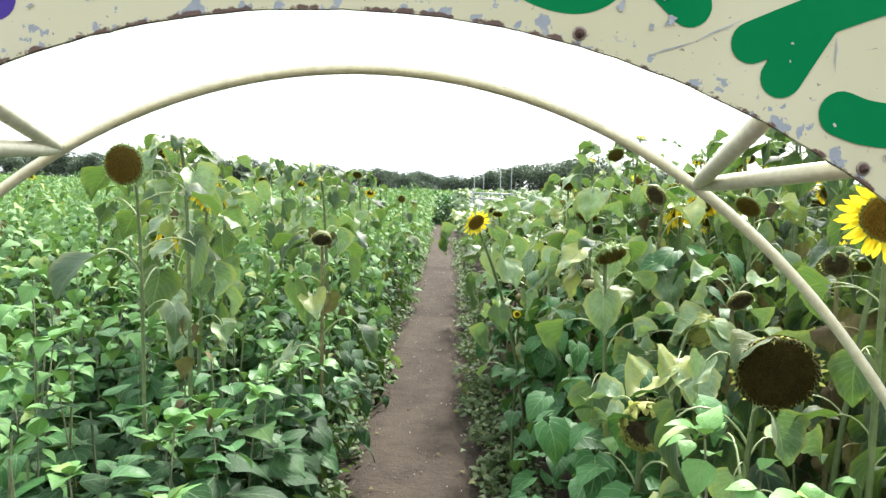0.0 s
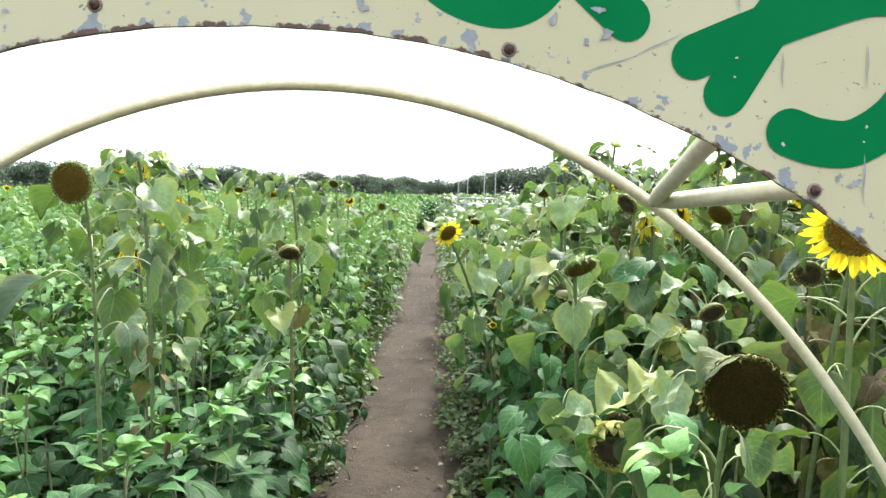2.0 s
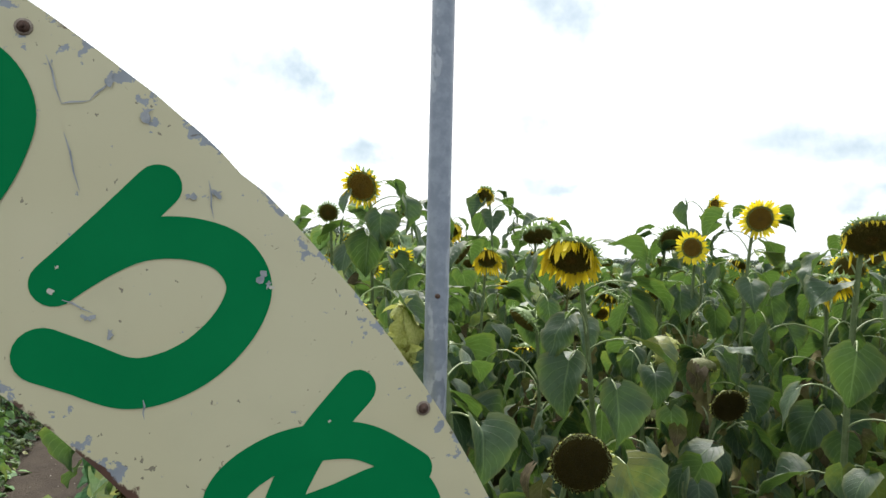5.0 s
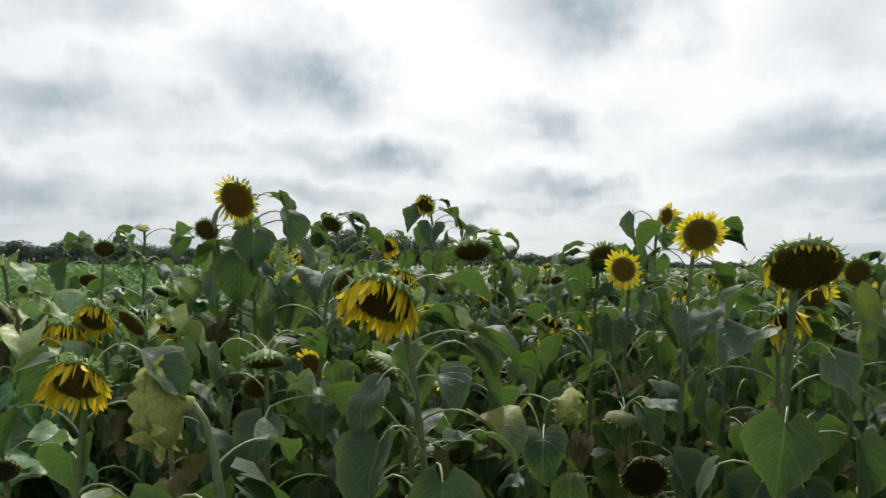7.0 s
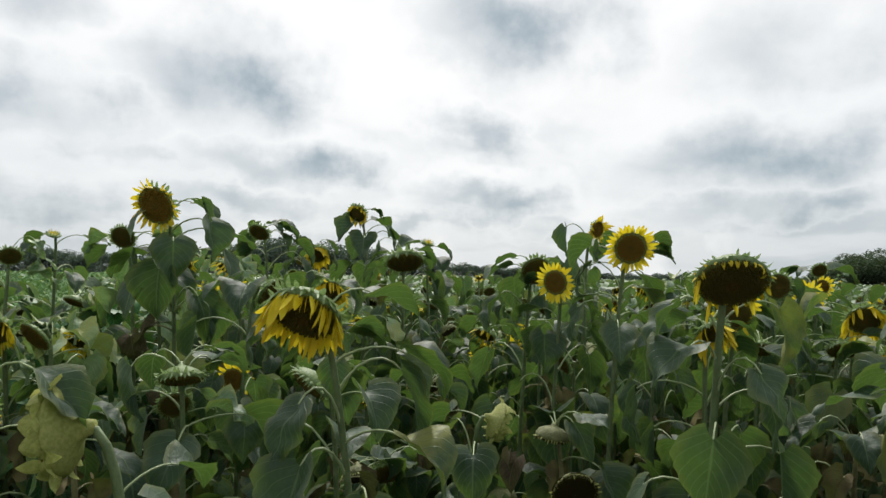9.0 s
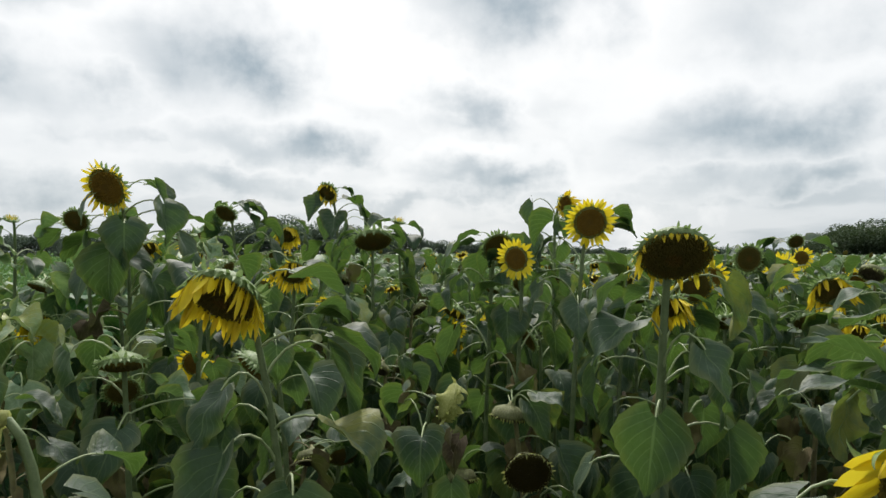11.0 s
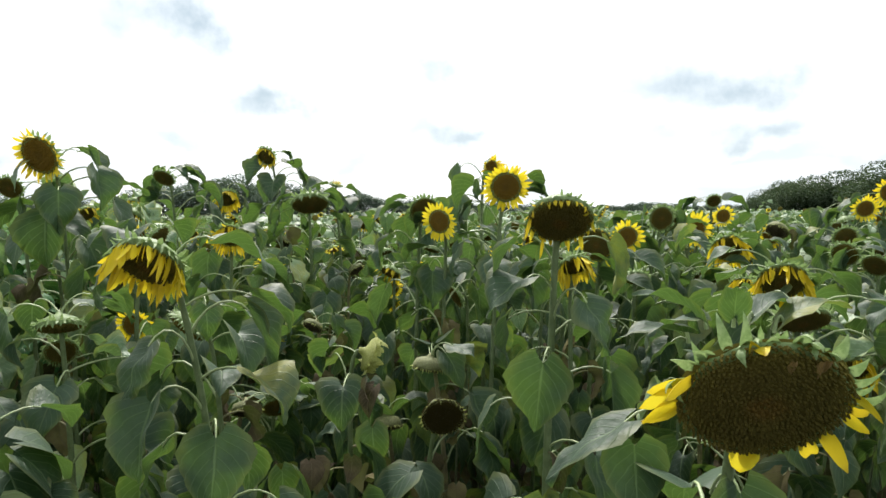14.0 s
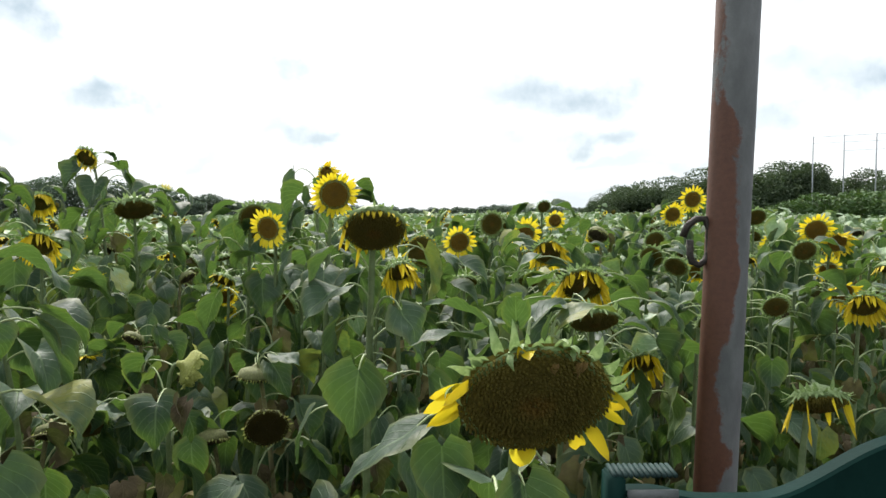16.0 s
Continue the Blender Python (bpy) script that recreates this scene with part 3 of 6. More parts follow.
def build_sign():
    sign = tagged(new("arch_sign"), "cream painted sheet-metal arch sign with green hiragana letters, chipped and rusting", "sign")
    sign.location = BASE
    rng = random.Random(4)
    n = 150
    rows = []
    for i in range(n + 1):
        a = radians(2 + 176 * i / n)
        worn = 0.0022 * rng.random() + (0.006 * rng.random() if a < radians(38) and rng.random() < 0.4 else 0)
        pin = (IN_C[0] + (IN_R + worn) * math.cos(a), IN_C[1] + (IN_R + worn) * math.sin(a))
        nick = 0.0012 * rng.random() + (0.004 * rng.random() if rng.random() < 0.1 else 0)
        pout = (OUT_C[0] + (OUT_R - nick) * math.cos(a), OUT_C[1] + (OUT_R - nick) * math.sin(a))
        rows.append([(pin[0] + (pout[0] - pin[0]) * s, pin[1] + (pout[1] - pin[1]) * s) for s in (0, 0.03, 0.5, 0.97, 1)])
    verts, faces = [], []
    for y in (-0.004, 0.004):
        for row in rows:
            for x, z in row:
                verts.append((x - BASE.x, y, z))
    m, tot = 5, 5 * (n + 1)
    for i in range(n):
        for j in range(m - 1):
            a = i * m + j
            faces.append((a, a + m, a + m + 1, a + 1))
            faces.append((tot + a, tot + a + 1, tot + a + m + 1, tot + a + m))
        for j in (0, m - 1):
            a = i * m + j
            q = (a, tot + a, tot + a + m, a + m)
            faces.append(q if j == 0 else q[::-1])
    for i in (0, n):
        q = [i * m + j for j in range(m)] + [tot + i * m + j for j in range(m - 1, -1, -1)]
        faces.append(tuple(q))
    put("sheet", mesh_of("sheet", verts, faces, M_BOARD, smooth=False), sign, None, "cream sheet with chipped rusty edges")

    def stroke(bm, pts, w0, w1=None, depth=0.0016):
        """A painted brush stroke with round ends, slightly proud of the sheet."""
        w1 = w1 or w0
        fine = []
        p = [Vector((x, z)) for x, z in pts]
        for i in range(len(p) - 1):
            a, b, c, d = p[max(i - 1, 0)], p[i], p[i + 1], p[min(i + 2, len(p) - 1)]
            for k in range(8):
                t = k / 8
                fine.append(0.5 * (2 * b + (c - a) * t + (2 * a - 5 * b + 4 * c - d) * t * t + (3 * b - a - 3 * c + d) * t ** 3))
        fine.append(p[-1])
        left, right = [], []
        total = len(fine) - 1
        for i, q in enumerate(fine):
            d = fine[min(i + 1, total)] - fine[max(i - 1, 0)]
            d.normalize()
            nrm = Vector((-d.y, d.x))
            w = (w0 + (w1 - w0) * i / total) / 2
            left.append(q + nrm * w)
            right.append(q - nrm * w)
        fan = []
        for end, centre, w in ((0, fine[0], w0 / 2), (1, fine[-1], w1 / 2)):
            d = (fine[1] - fine[0]).normalized() if end == 0 else (fine[-1] - fine[-2]).normalized()
            a0 = math.atan2(d.y, d.x) + (math.pi / 2 if end == 0 else -math.pi / 2)
            fan.append([centre + Vector((math.cos(a0 + math.pi * k / 10), math.sin(a0 + math.pi * k / 10))) * w for k in range(11)])
        y = -0.004 - depth

        def vert(q, yy=y):
            return bm.verts.new((q.x + 0.003 - BASE.x, yy, q.y + 0.003))

        # the brush lays later paint over earlier, so each stroke rises a hair along its way
        lv = [vert(q, y - 0.0003 * i / total) for i, q in enumerate(left)]
        rv = [vert(q, y - 0.0003 * i / total) for i, q in enumerate(right)]
        for i in range(total):
            bm.faces.new((lv[i], rv[i], rv[i + 1], lv[i + 1]))
        for ring, yy in zip(fan, (y, y - 0.0003)):
            bm.faces.new([vert(q, yy) for q in ring])

    def letter(name, strokes, material, label):
        bm = bmesh.new()
        for i, (pts, w0, w1) in enumerate(strokes):
            stroke(bm, pts, w0, w1, 0.0005 + 0.0005 * i)
        bmesh.ops.recalc_face_normals(bm, faces=bm.faces)
        for f in bm.faces:
            if f.normal.y > 0:
                f.normal_flip()
        part(name, bm, material, sign, label, smooth=False)

    letter("letter", [
        ([(1.842, 2.150), (1.872, 2.138), (1.905, 2.122)], 0.060, 0.060),
        ([(1.937, 2.172), (1.911, 2.122), (1.862, 2.056), (1.814, 1.974)], 0.060, 0.056),
        ([(1.772, 2.018), (1.836, 2.046), (1.910, 2.076), (1.986, 2.100), (2.038, 2.094), (2.065, 2.050), (2.053, 1.995), (2.026, 1.949), (1.978, 1.917), (1.932, 1.917), (1.897, 1.928)], 0.056, 0.060)],
        M_GREEN, "green painted hiragana letter wa")
    letter("letter", [
        ([(2.222, 1.972), (2.168, 1.912), (2.117, 1.858)], 0.052, 0.052),
        ([(2.118, 1.856), (2.162, 1.888), (2.206, 1.909), (2.258, 1.912), (2.304, 1.896), (2.327, 1.858), (2.313, 1.813), (2.276, 1.772), (2.232, 1.749), (2.191, 1.745), (2.143, 1.764), (2.107, 1.778)], 0.046, 0.062)],
        M_GREEN, "green painted hiragana letter ri")
    letter("letter", [
        ([(2.463, 1.728), (2.412, 1.668), (2.381, 1.612), (2.358, 1.549)], 0.048, 0.044),
        ([(2.542, 1.621), (2.480, 1.657), (2.428, 1.664), (2.368, 1.654), (2.321, 1.627), (2.304, 1.596), (2.329, 1.571), (2.375, 1.569), (2.436, 1.584), (2.498, 1.604), (2.540, 1.594), (2.557, 1.548), (2.541, 1.490), (2.488, 1.460), (2.423, 1.459), (2.364, 1.487)], 0.046, 0.054)],
        M_GREEN, "green painted hiragana letter me")
    letter("letter", [
        ([(1.425, 2.150), (1.458, 2.103), (1.506, 2.080), (1.551, 2.079), (1.584, 2.106), (1.590, 2.16), (1.575, 2.27)], 0.058, 0.054),
        ([(1.598, 2.142), (1.642, 2.104), (1.688, 2.063)], 0.054, 0.056)],
        M_GREEN, "lower part of a green painted hiragana letter")
    letter("letter", [([(0.747, 2.047), (0.715, 2.085), (0.70, 2.14)], 0.062, 0.058)], M_PURPLE, "purple painted letter")
    for x, z in ((1.030, 2.070), (1.545, 2.026), (1.936, 1.859), (2.082, 2.144), (2.554, 1.702), (2.247, 1.60), (1.64, 2.36), (1.10, 2.36)):
        screw = bmesh.new()
        bmesh.ops.create_cone(screw, cap_ends=True, segments=14, radius1=0.0075, radius2=0.0048, depth=0.005,
                              matrix=Matrix.Translation((x - BASE.x, -0.0075, z)) @ Matrix.Rotation(radians(90), 4, "X"))
        bmesh.ops.create_cone(screw, cap_ends=True, segments=6, radius1=0.003, radius2=0.0026, depth=0.003,
                              matrix=Matrix.Translation((x - BASE.x, -0.0105, z)) @ Matrix.Rotation(radians(90), 4, "X"))
        s = part("screw", screw, M_SCREW, sign, "rusted screw head")
        ring = bmesh.new()
        bmesh.ops.create_cone(ring, cap_ends=True, segments=16, radius1=0.0098, radius2=0.0092, depth=0.0012,
                              matrix=Matrix.Translation((x - BASE.x, -0.0052, z)) @ Matrix.Rotation(radians(90), 4, "X"))
        part("washer", ring, M_WASHER, s)
    # scratches that cut through the paint
    for x0, z0, x1, z1 in ((2.105, 2.115, 2.122, 2.062), (2.122, 2.062, 2.150, 2.068), (2.150, 2.068, 2.172, 2.094), (2.125, 2.03, 2.143, 1.965),
                           (1.990, 2.04, 1.994, 1.985), (1.885, 2.03, 1.888, 1.985), (2.063, 1.850, 2.058, 1.815), (1.995, 1.905, 1.999, 1.84),
                           (2.128, 1.843, 2.16, 1.828), (2.28, 1.985, 2.287, 1.94), (1.70, 2.02, 1.76, 2.05), (1.64, 2.0, 1.70, 2.02),
                           (1.825, 2.11, 1.83, 2.075), (1.755, 2.115, 1.765, 2.095), (2.215, 1.728, 2.217, 1.705)):
        d = Vector((x1 - x0, z1 - z0)).normalized()
        nr = Vector((-d.y, d.x)) * 0.0011
        pts = [(x0, z0, 0.25), ((x0 * 2 + x1) / 3 + nr.x, (z0 * 2 + z1) / 3 + nr.y, 1.0), ((x0 + x1 * 2) / 3 - nr.x, (z0 + z1 * 2) / 3, 0.8), (x1, z1, 0.2)]
        bm = bmesh.new()
        prev = None
        for px, pz, k in pts:
            now = (bm.verts.new((px + nr.x * k - BASE.x, -0.0062, pz + nr.y * k)), bm.verts.new((px - nr.x * k - BASE.x, -0.0062, pz - nr.y * k)))
            if prev:
                bm.faces.new((prev[0], now[0], now[1], prev[1]))
            prev = now
        part("scratch", bm, M_SCRATCH, sign, "", smooth=False)
    # flakes where the paint has come off in patches
    rng = random.Random(11)
    for x, z, s in ((1.665, 2.045, 0.02), (1.64, 2.035, 0.014), (2.345, 1.872, 0.016), (2.352, 1.862, 0.01), (2.155, 1.822, 0.016), (2.178, 1.805, 0.012),
                    (1.985, 1.868, 0.018), (1.965, 1.876, 0.012), (1.36, 2.075, 0.02), (1.345, 2.10, 0.016), (1.60, 2.065, 0.018), (2.26, 1.965, 0.012),
                    (1.83, 2.125, 0.012), (1.755, 2.13, 0.018), (1.655, 2.075, 0.018), (0.92, 2.06, 0.01), (0.88, 2.05, 0.008), (0.80, 2.04, 0.01), (2.21, 2.06, 0.02), (2.17, 2.095, 0.018), (2.29, 1.97, 0.014)):
        bm = bmesh.new()
        ring = []
        lean = rng.random() * 3
        for k in range(13):
            a = 2 * math.pi * k / 13
            r = 0.6 * s * (0.25 + 0.95 * rng.random()) * (0.35 + 0.65 * abs(math.cos(a - lean)))
            ring.append(bm.verts.new((x + r * math.cos(a) - BASE.x, -0.0066, z + r * math.sin(a))))
        bm.faces.new(ring)
        part("paint_flake", bm, M_SCRATCH, sign, "", smooth=False)
    # small pale chips in the green paint
    for x, z, s in ((1.892, 1.916, 0.0040), (1.828, 2.021, 0.0030), (2.122, 1.879, 0.0040), (2.117, 1.853, 0.0060), (2.356, 1.859, 0.0050), (1.827, 1.998, 0.0025), (1.954, 2.049, 0.0025), (1.654, 2.124, 0.0030), (1.679, 2.109, 0.0120), (1.699, 2.119, 0.0060), (1.993, 1.921, 0.0030), (1.995, 1.940, 0.0040), (2.431, 1.692, 0.0030)):
        bm = bmesh.new()
        ring = []
        for k in range(9):
            a = 2 * math.pi * k / 9
            r = s * rng.uniform(0.2, 0.85)
            ring.append(bm.verts.new((x + r * math.cos(a) - BASE.x, -0.0064, z + r * math.sin(a))))
        bm.faces.new(ring)
        part("paint_chip", bm, M_CHIP, sign, "", smooth=False)


def build_arch_frame():
    arch = tagged(new("pipe_arch"), "arch of thin cream painted steel pipe over a footpath", "arch")
    arch.location = (1.197, 5.98, 0)
    pts = []
    for a in [radians(17 + 2 * i) for i in range(69)]:
        r = 1.5918 - 0.0289 * math.cos(a) - 0.5004 * math.sin(a) - 0.1576 * math.cos(2 * a) + 0.0153 * math.sin(2 * a)
        pts.append((0.003 + r * math.cos(a), 0, 0.8 + r * math.sin(a)))
    lo, hi = pts[0], pts[-1]
    pts = [(lo[0] + 0.14, 0, -0.05), (lo[0] + 0.13, 0, 0.4), (lo[0] + 0.07, 0, lo[2] - 0.4)] + pts + [(hi[0] - 0.07, 0, hi[2] - 0.4), (hi[0] - 0.13, 0, 0.4), (hi[0] - 0.14, 0, -0.05)]
    tube("hoop", pts, 0.0112, M_PIPE, arch, 14)
    o = Vector(arch.location)
    for jx, jz, ends in ((1.874, 1.836, ((1.822, 5.53, 1.935), (1.985, 5.53, 1.868))), (0.565, 1.867, ((0.665, 5.53, 1.945), (0.62, 5.53, 1.845)))):
        j = Vector((jx, 5.98, jz))
        for e in ends:
            e = Vector(e)
            d = (e - j).normalized()
            # the pipe is pressed flat where it is bolted to the hoop
            tube("strut", [j - o - d * 0.004, j - o + d * 0.02, j - o + d * 0.06, j - o + d * 0.09, e - o], [0.008, 0.0105, 0.0145, 0.0155, 0.0155], M_PIPE, arch, 14)
        bm = bmesh.new()
        bmesh.ops.create_cone(bm, cap_ends=True, segments=8, radius1=0.009, radius2=0.008, depth=0.04,
                              matrix=Matrix.Translation(j - o) @ Matrix.Rotation(radians(90), 4, "X"))
        part("bolt", bm, M_SCREW, arch, "rusty bolt")


def build_poles():
    p = tagged(new("sign_post"), "grey galvanised steel post behind the arch sign", "post")
    p.location = (2.597, 5.585, 0)
    tube("post", [(0, 0, -0.2), (0, 0, 1.5), (0.004, 0, 3.4)], 0.0172, M_GALV, p, 20)
    for z in (1.845, 2.5):
        bm = bmesh.new()
        bmesh.ops.create_cone(bm, cap_ends=True, segments=8, radius1=0.004, radius2=0.003, depth=0.006,
                              matrix=Matrix.Translation((-0.004, -0.018, z)) @ Matrix.Rotation(radians(90), 4, "X"))
        part("rivet", bm, M_SCREW, p)
    for z in (1.62,):
        bm = bmesh.new()
        bmesh.ops.create_cone(bm, cap_ends=False, segments=20, radius1=0.021, radius2=0.021, depth=0.03, matrix=Matrix.Translation((0, 0, z)))
        part("clamp", bm, M_SCREW, p, "rusty clamp ring")
        bm = bmesh.new()
        bmesh.ops.create_cube(bm, size=1.0, matrix=Matrix.Translation((-0.035, -0.035, z)) @ Matrix.Rotation(radians(40), 4, "Z") @ Matrix.Diagonal((0.10, 0.004, 0.025, 1)))
        part("bracket", bm, M_SCREW, p)

    r = tagged(new("rusty_pole"), "galvanised pole streaked with brown rust, an iron hook welded on", "pole")
    r.location = (5.056, 5.754, 0)
    tube("pipe", [(-0.053, 0.053, -0.2), (-0.012, 0.018, 1.4), (0.007, -0.007, 2.35), (0.047, -0.047, 4.2)], 0.0572, M_RUSTPOLE, r, 28, "rust-streaked pipe")
    # an open iron link on the side of the pole
    sx, sy = -0.788, 0.616
    hook = [(0.062, 0.012), (0.056, 0.026), (0.044, 0.034), (0.032, 0.034), (0.026, 0.022), (0.026, -0.006), (0.031, -0.018), (0.040, -0.023), (0.049, -0.019), (0.052, -0.010), (0.052, 0.008)]
    tube("hook", [(sx * s * 2.0, sy * s * 2.0, 1.945 + h * 2.2) for s, h in hook], 0.0097, M_IRON, r, 10, "dark open iron link")


build_sign()
build_arch_frame()
build_poles()


def build_green_board():
    """A dark green panel with a wavy top edge before the rusty pole, and a small ribbed clip at its end."""
    g = tagged(new("green_panel"), "dark green painted panel with a wavy top edge before a pole", "panel")
    g.matrix_basis = pose(3.945, 5.108, 0, 0, 0, -38)

    def top(s):
        k = min(max((s - 0.02) / 0.16, 0), 1)
        back = min(max((-s - 0.02) / 0.06, 0), 1)
        far = min(max((s - 0.18) / 0.25, 0), 1)
        return 1.747 + 0.062 * k * k * (3 - 2 * k) + 0.010 * back * back - 0.03 * far * far

    bm = bmesh.new()
    n = 60
    prev = None
    for i in range(n + 1):
        s = -0.135 + 0.75 * i / n
        z = top(s)
        ring = [bm.verts.new((s, y, zz)) for y, zz in ((-0.012, 0.0), (-0.012, z - 0.003), (-0.009, z), (0.009, z), (0.012, z - 0.003), (0.012, 0.0))]
        if prev:
            for k in range(6):
                bm.faces.new((prev[k], ring[k], ring[(k + 1) % 6], prev[(k + 1) % 6]))
        else:
            bm.faces.new(ring)
        prev = ring
    bm.faces.new(prev[::-1])
    bmesh.ops.recalc_face_normals(bm, faces=bm.faces)
    part("panel", bm, M_GREENBOARD, g, smooth=False)
    bm = bmesh.new()
    for sx0, sx1, z0, z1 in ((-0.137, -0.120, 1.70, 1.778), (-0.120, -0.066, 1.70, 1.752)):
        bmesh.ops.create_cube(bm, size=1.0, matrix=Matrix.Translation(((sx0 + sx1) / 2, -0.015, (z0 + z1) / 2)) @ Matrix.Diagonal((sx1 - sx0, 0.034, z1 - z0, 1)))
    bmesh.ops.bevel(bm, geom=bm.edges[:], offset=0.002, segments=2, affect="EDGES")
    part("clip", bm, M_GREENBOARD, g, "dark green plastic end clip")
    bm = bmesh.new()
    for i in range(12):
        x = -0.130 + 0.0055 * i
        bmesh.ops.create_cone(bm, cap_ends=True, segments=8, radius1=0.0026, radius2=0.0026, depth=0.03,
                              matrix=Matrix.Translation((x, -0.012, 1.779)) @ Matrix.Rotation(radians(90), 4, "X"))
    part("ribs", bm, M_CLEAR, g, "ribbed translucent plastic strip")
    bm = bmesh.new()
    bmesh.ops.create_cube(bm, size=1.0, matrix=Matrix.Translation((-0.094, -0.034, 1.761)) @ Matrix.Diagonal((0.05, 0.003, 0.013, 1)))
    part("plate", bm, M_PALEPLATE, g, "pale grey plate")


build_green_board()


# ---- leaves ----
def blade_lists(length, width, rows, heart, pitch, droop, fold, wave, teeth, rng, fine=False):
    """A leaf blade from its base at the origin towards +x: vertices, faces, uvs."""
    verts, faces, uvs = [], [], []
    x = z = 0.0
    ph = rng.random() * 6
    twist = (rng.random() - 0.5) * (0.42 if heart else 0.7)
    curl = rng.uniform(-0.45, 0.05) if heart else rng.uniform(-0.3, 0.2)
    cols = (-1.0, -0.72, -0.38, 0.0, 0.38, 0.72, 1.0) if fine else (-1.0, -0.55, 0.0, 0.55, 1.0)
    p1, p2 = rng.random() * 6, rng.random() * 6
    last = 0.0
    for i in range(rows + 1):
        u = (i / rows) ** 1.35 if heart else i / rows
        if heart:
            half = width / 2 * min(1, ((u + 0.015) / 0.24)) ** 0.55 * max(1 - u, 0) ** 0.72 * 1.20
            tip = min(max((u - 0.66) / 0.34, 0), 1)
            half *= 1 - 0.30 * math.sin(math.pi * min(tip * 0.75, 1))
        else:
            half = width / 2 * min(1, ((u + 0.02) / 0.32)) ** 0.8 * max(1 - u, 0) ** 1.02 * 1.50
        half = max(half, width * 0.012)
        jag = 1 + teeth * (0.5 if i % 2 else -0.5)
        ang = radians(pitch) - radians(droop) * u
        if i:
            x += math.cos(ang) * length * (u - last)
            z += math.sin(ang) * length * (u - last)
        last = u
        for c in cols:
            w = half * c * (jag if abs(c) == 1 else 1)
            back = -0.20 * length * abs(c) ** 1.5 * max(0, 1 - u * 3.2) if heart else 0.0
            lift = fold * abs(w) + curl * abs(c) * abs(w) + wave * length * abs(c) * math.sin(7 * u + ph + (2 if c > 0 else 0)) + twist * w * u
            if fine:
                lift += wave * length * (0.55 * math.sin(11 * u + p1) * math.sin(3.3 * c + p2) + 0.5 * abs(c) ** 2 * math.sin(17 * u + p2 + 1.5 * c))
            nx, nz = -math.sin(ang), math.cos(ang)
            verts.append((x + back * math.cos(ang) + nx * lift, w, z + back * math.sin(ang) + nz * lift))
            uvs.append((u, 0.5 + 0.5 * c))
    n = len(cols)
    for i in range(rows):
        for k in range(n - 1):
            a = i * n + k
            faces.append((a, a + 1, a + n + 1, a + n))
    return verts, faces, uvs


def leaf_mesh(name, blade_mat, stem_mat, seed, length, width, reach, rise, rows=8, heart=True, pitch=-25, droop=50, fold=0.18, wave=0.03, teeth=0.10, thick=0.0035):
    """A leaf with its stem: the stem leaves the stalk at the origin and arches out along +x."""
    rng = random.Random(seed)
    end = Vector((reach, 0, rise))
    pts = [Vector((reach * a, 0, rise * b)) for a, b in ((0, 0), (0.14, 0.62), (0.32, 1.12), (0.52, 1.40), (0.70, 1.46), (0.87, 1.30), (1.0, 1.0))]
    sv, sf = tube_lists(pts, [thick * k for k in (1.15, 0.95, 0.85, 0.8, 0.75, 0.68, 0.6)], 5, False)
    bv, bf, uv = blade_lists(length, width, rows, heart, pitch, droop, fold, wave, teeth, rng, heart)
    verts = [tuple(v) for v in sv] + [(v[0] + end.x, v[1], v[2] + end.z) for v in bv]
    faces = sf + [tuple(i + len(sv) for i in f) for f in bf]
    uvs = [(0.5, 0.5)] * len(sv) + uv
    slots = [1] * len(sf) + [0] * len(bf)
    return mesh_of(name, verts, faces, [blade_mat, stem_mat], uvs, slots)


def leaf_set(name, blade, stem, seed, size, spread=1.0, heart=True, n=8):
    rng = random.Random(seed)
    out = []
    for i in range(n):
        ln = size * (0.85 + 0.3 * rng.random())
        wd = ln * ((0.90 + 0.18 * rng.random()) if heart else (0.72 + 0.20 * rng.random()))
        if heart:
            # the first third of a set is held out flat, the rest hangs from its arched stem
            flat = i < n // 3
            out.append(leaf_mesh(name, blade, stem, seed * 50 + i, ln, wd, size * (0.68 + 0.5 * rng.random()), size * ((0.10 if flat else 0.22) + 0.34 * rng.random()), 14, True,
                                 pitch=rng.uniform(-32, 8) if flat else rng.uniform(-86, -42), droop=rng.uniform(38, 85) if flat else rng.uniform(2, 36),
                                 fold=rng.uniform(0.15, 0.95), wave=rng.uniform(0.018, 0.062) * spread, teeth=0.06, thick=0.0037))
        else:
            out.append(leaf_mesh(name, blade, stem, seed * 50 + i, ln, wd, size * 0.22, size * 0.08, 7, False,
                                 pitch=rng.uniform(-45, 25), droop=rng.uniform(20, 70), fold=rng.uniform(0.05, 0.35), wave=rng.uniform(0.01, 0.04), teeth=0.08, thick=0.0018))
    return out


LEAVES = leaf_set("leaf", M_LEAF, M_LEAFSTEM, 1, 0.168, 1.4, n=27)
LEAVES_PALE = leaf_set("leaf", M_LEAF_PALE, M_LEAFSTEM, 2, 0.150, 2.5, n=18)
LEAVES_DRY = [leaf_mesh("leaf", M_LEAF_DRY, M_DRYSTALK, 150 + i, 0.12, 0.085, 0.07, 0.01, 10, True, pitch=-75 + 9 * i, droop=40 + 22 * i, fold=0.9, wave=0.12, teeth=0.16) for i in range(6)]
LEAVES_HERB = leaf_set("leaf", M_LEAF_HERB, M_STEM, 4, 0.178, heart=False, n=14)
LEAVES_SHADE = leaf_set("leaf", M_LEAF_SHADE, M_STEM, 6, 0.180, heart=False, n=10)
LEAVES_TIP = leaf_set("leaf", M_LEAF_TIP, M_STEM, 5, 0.12, heart=False, n=8)


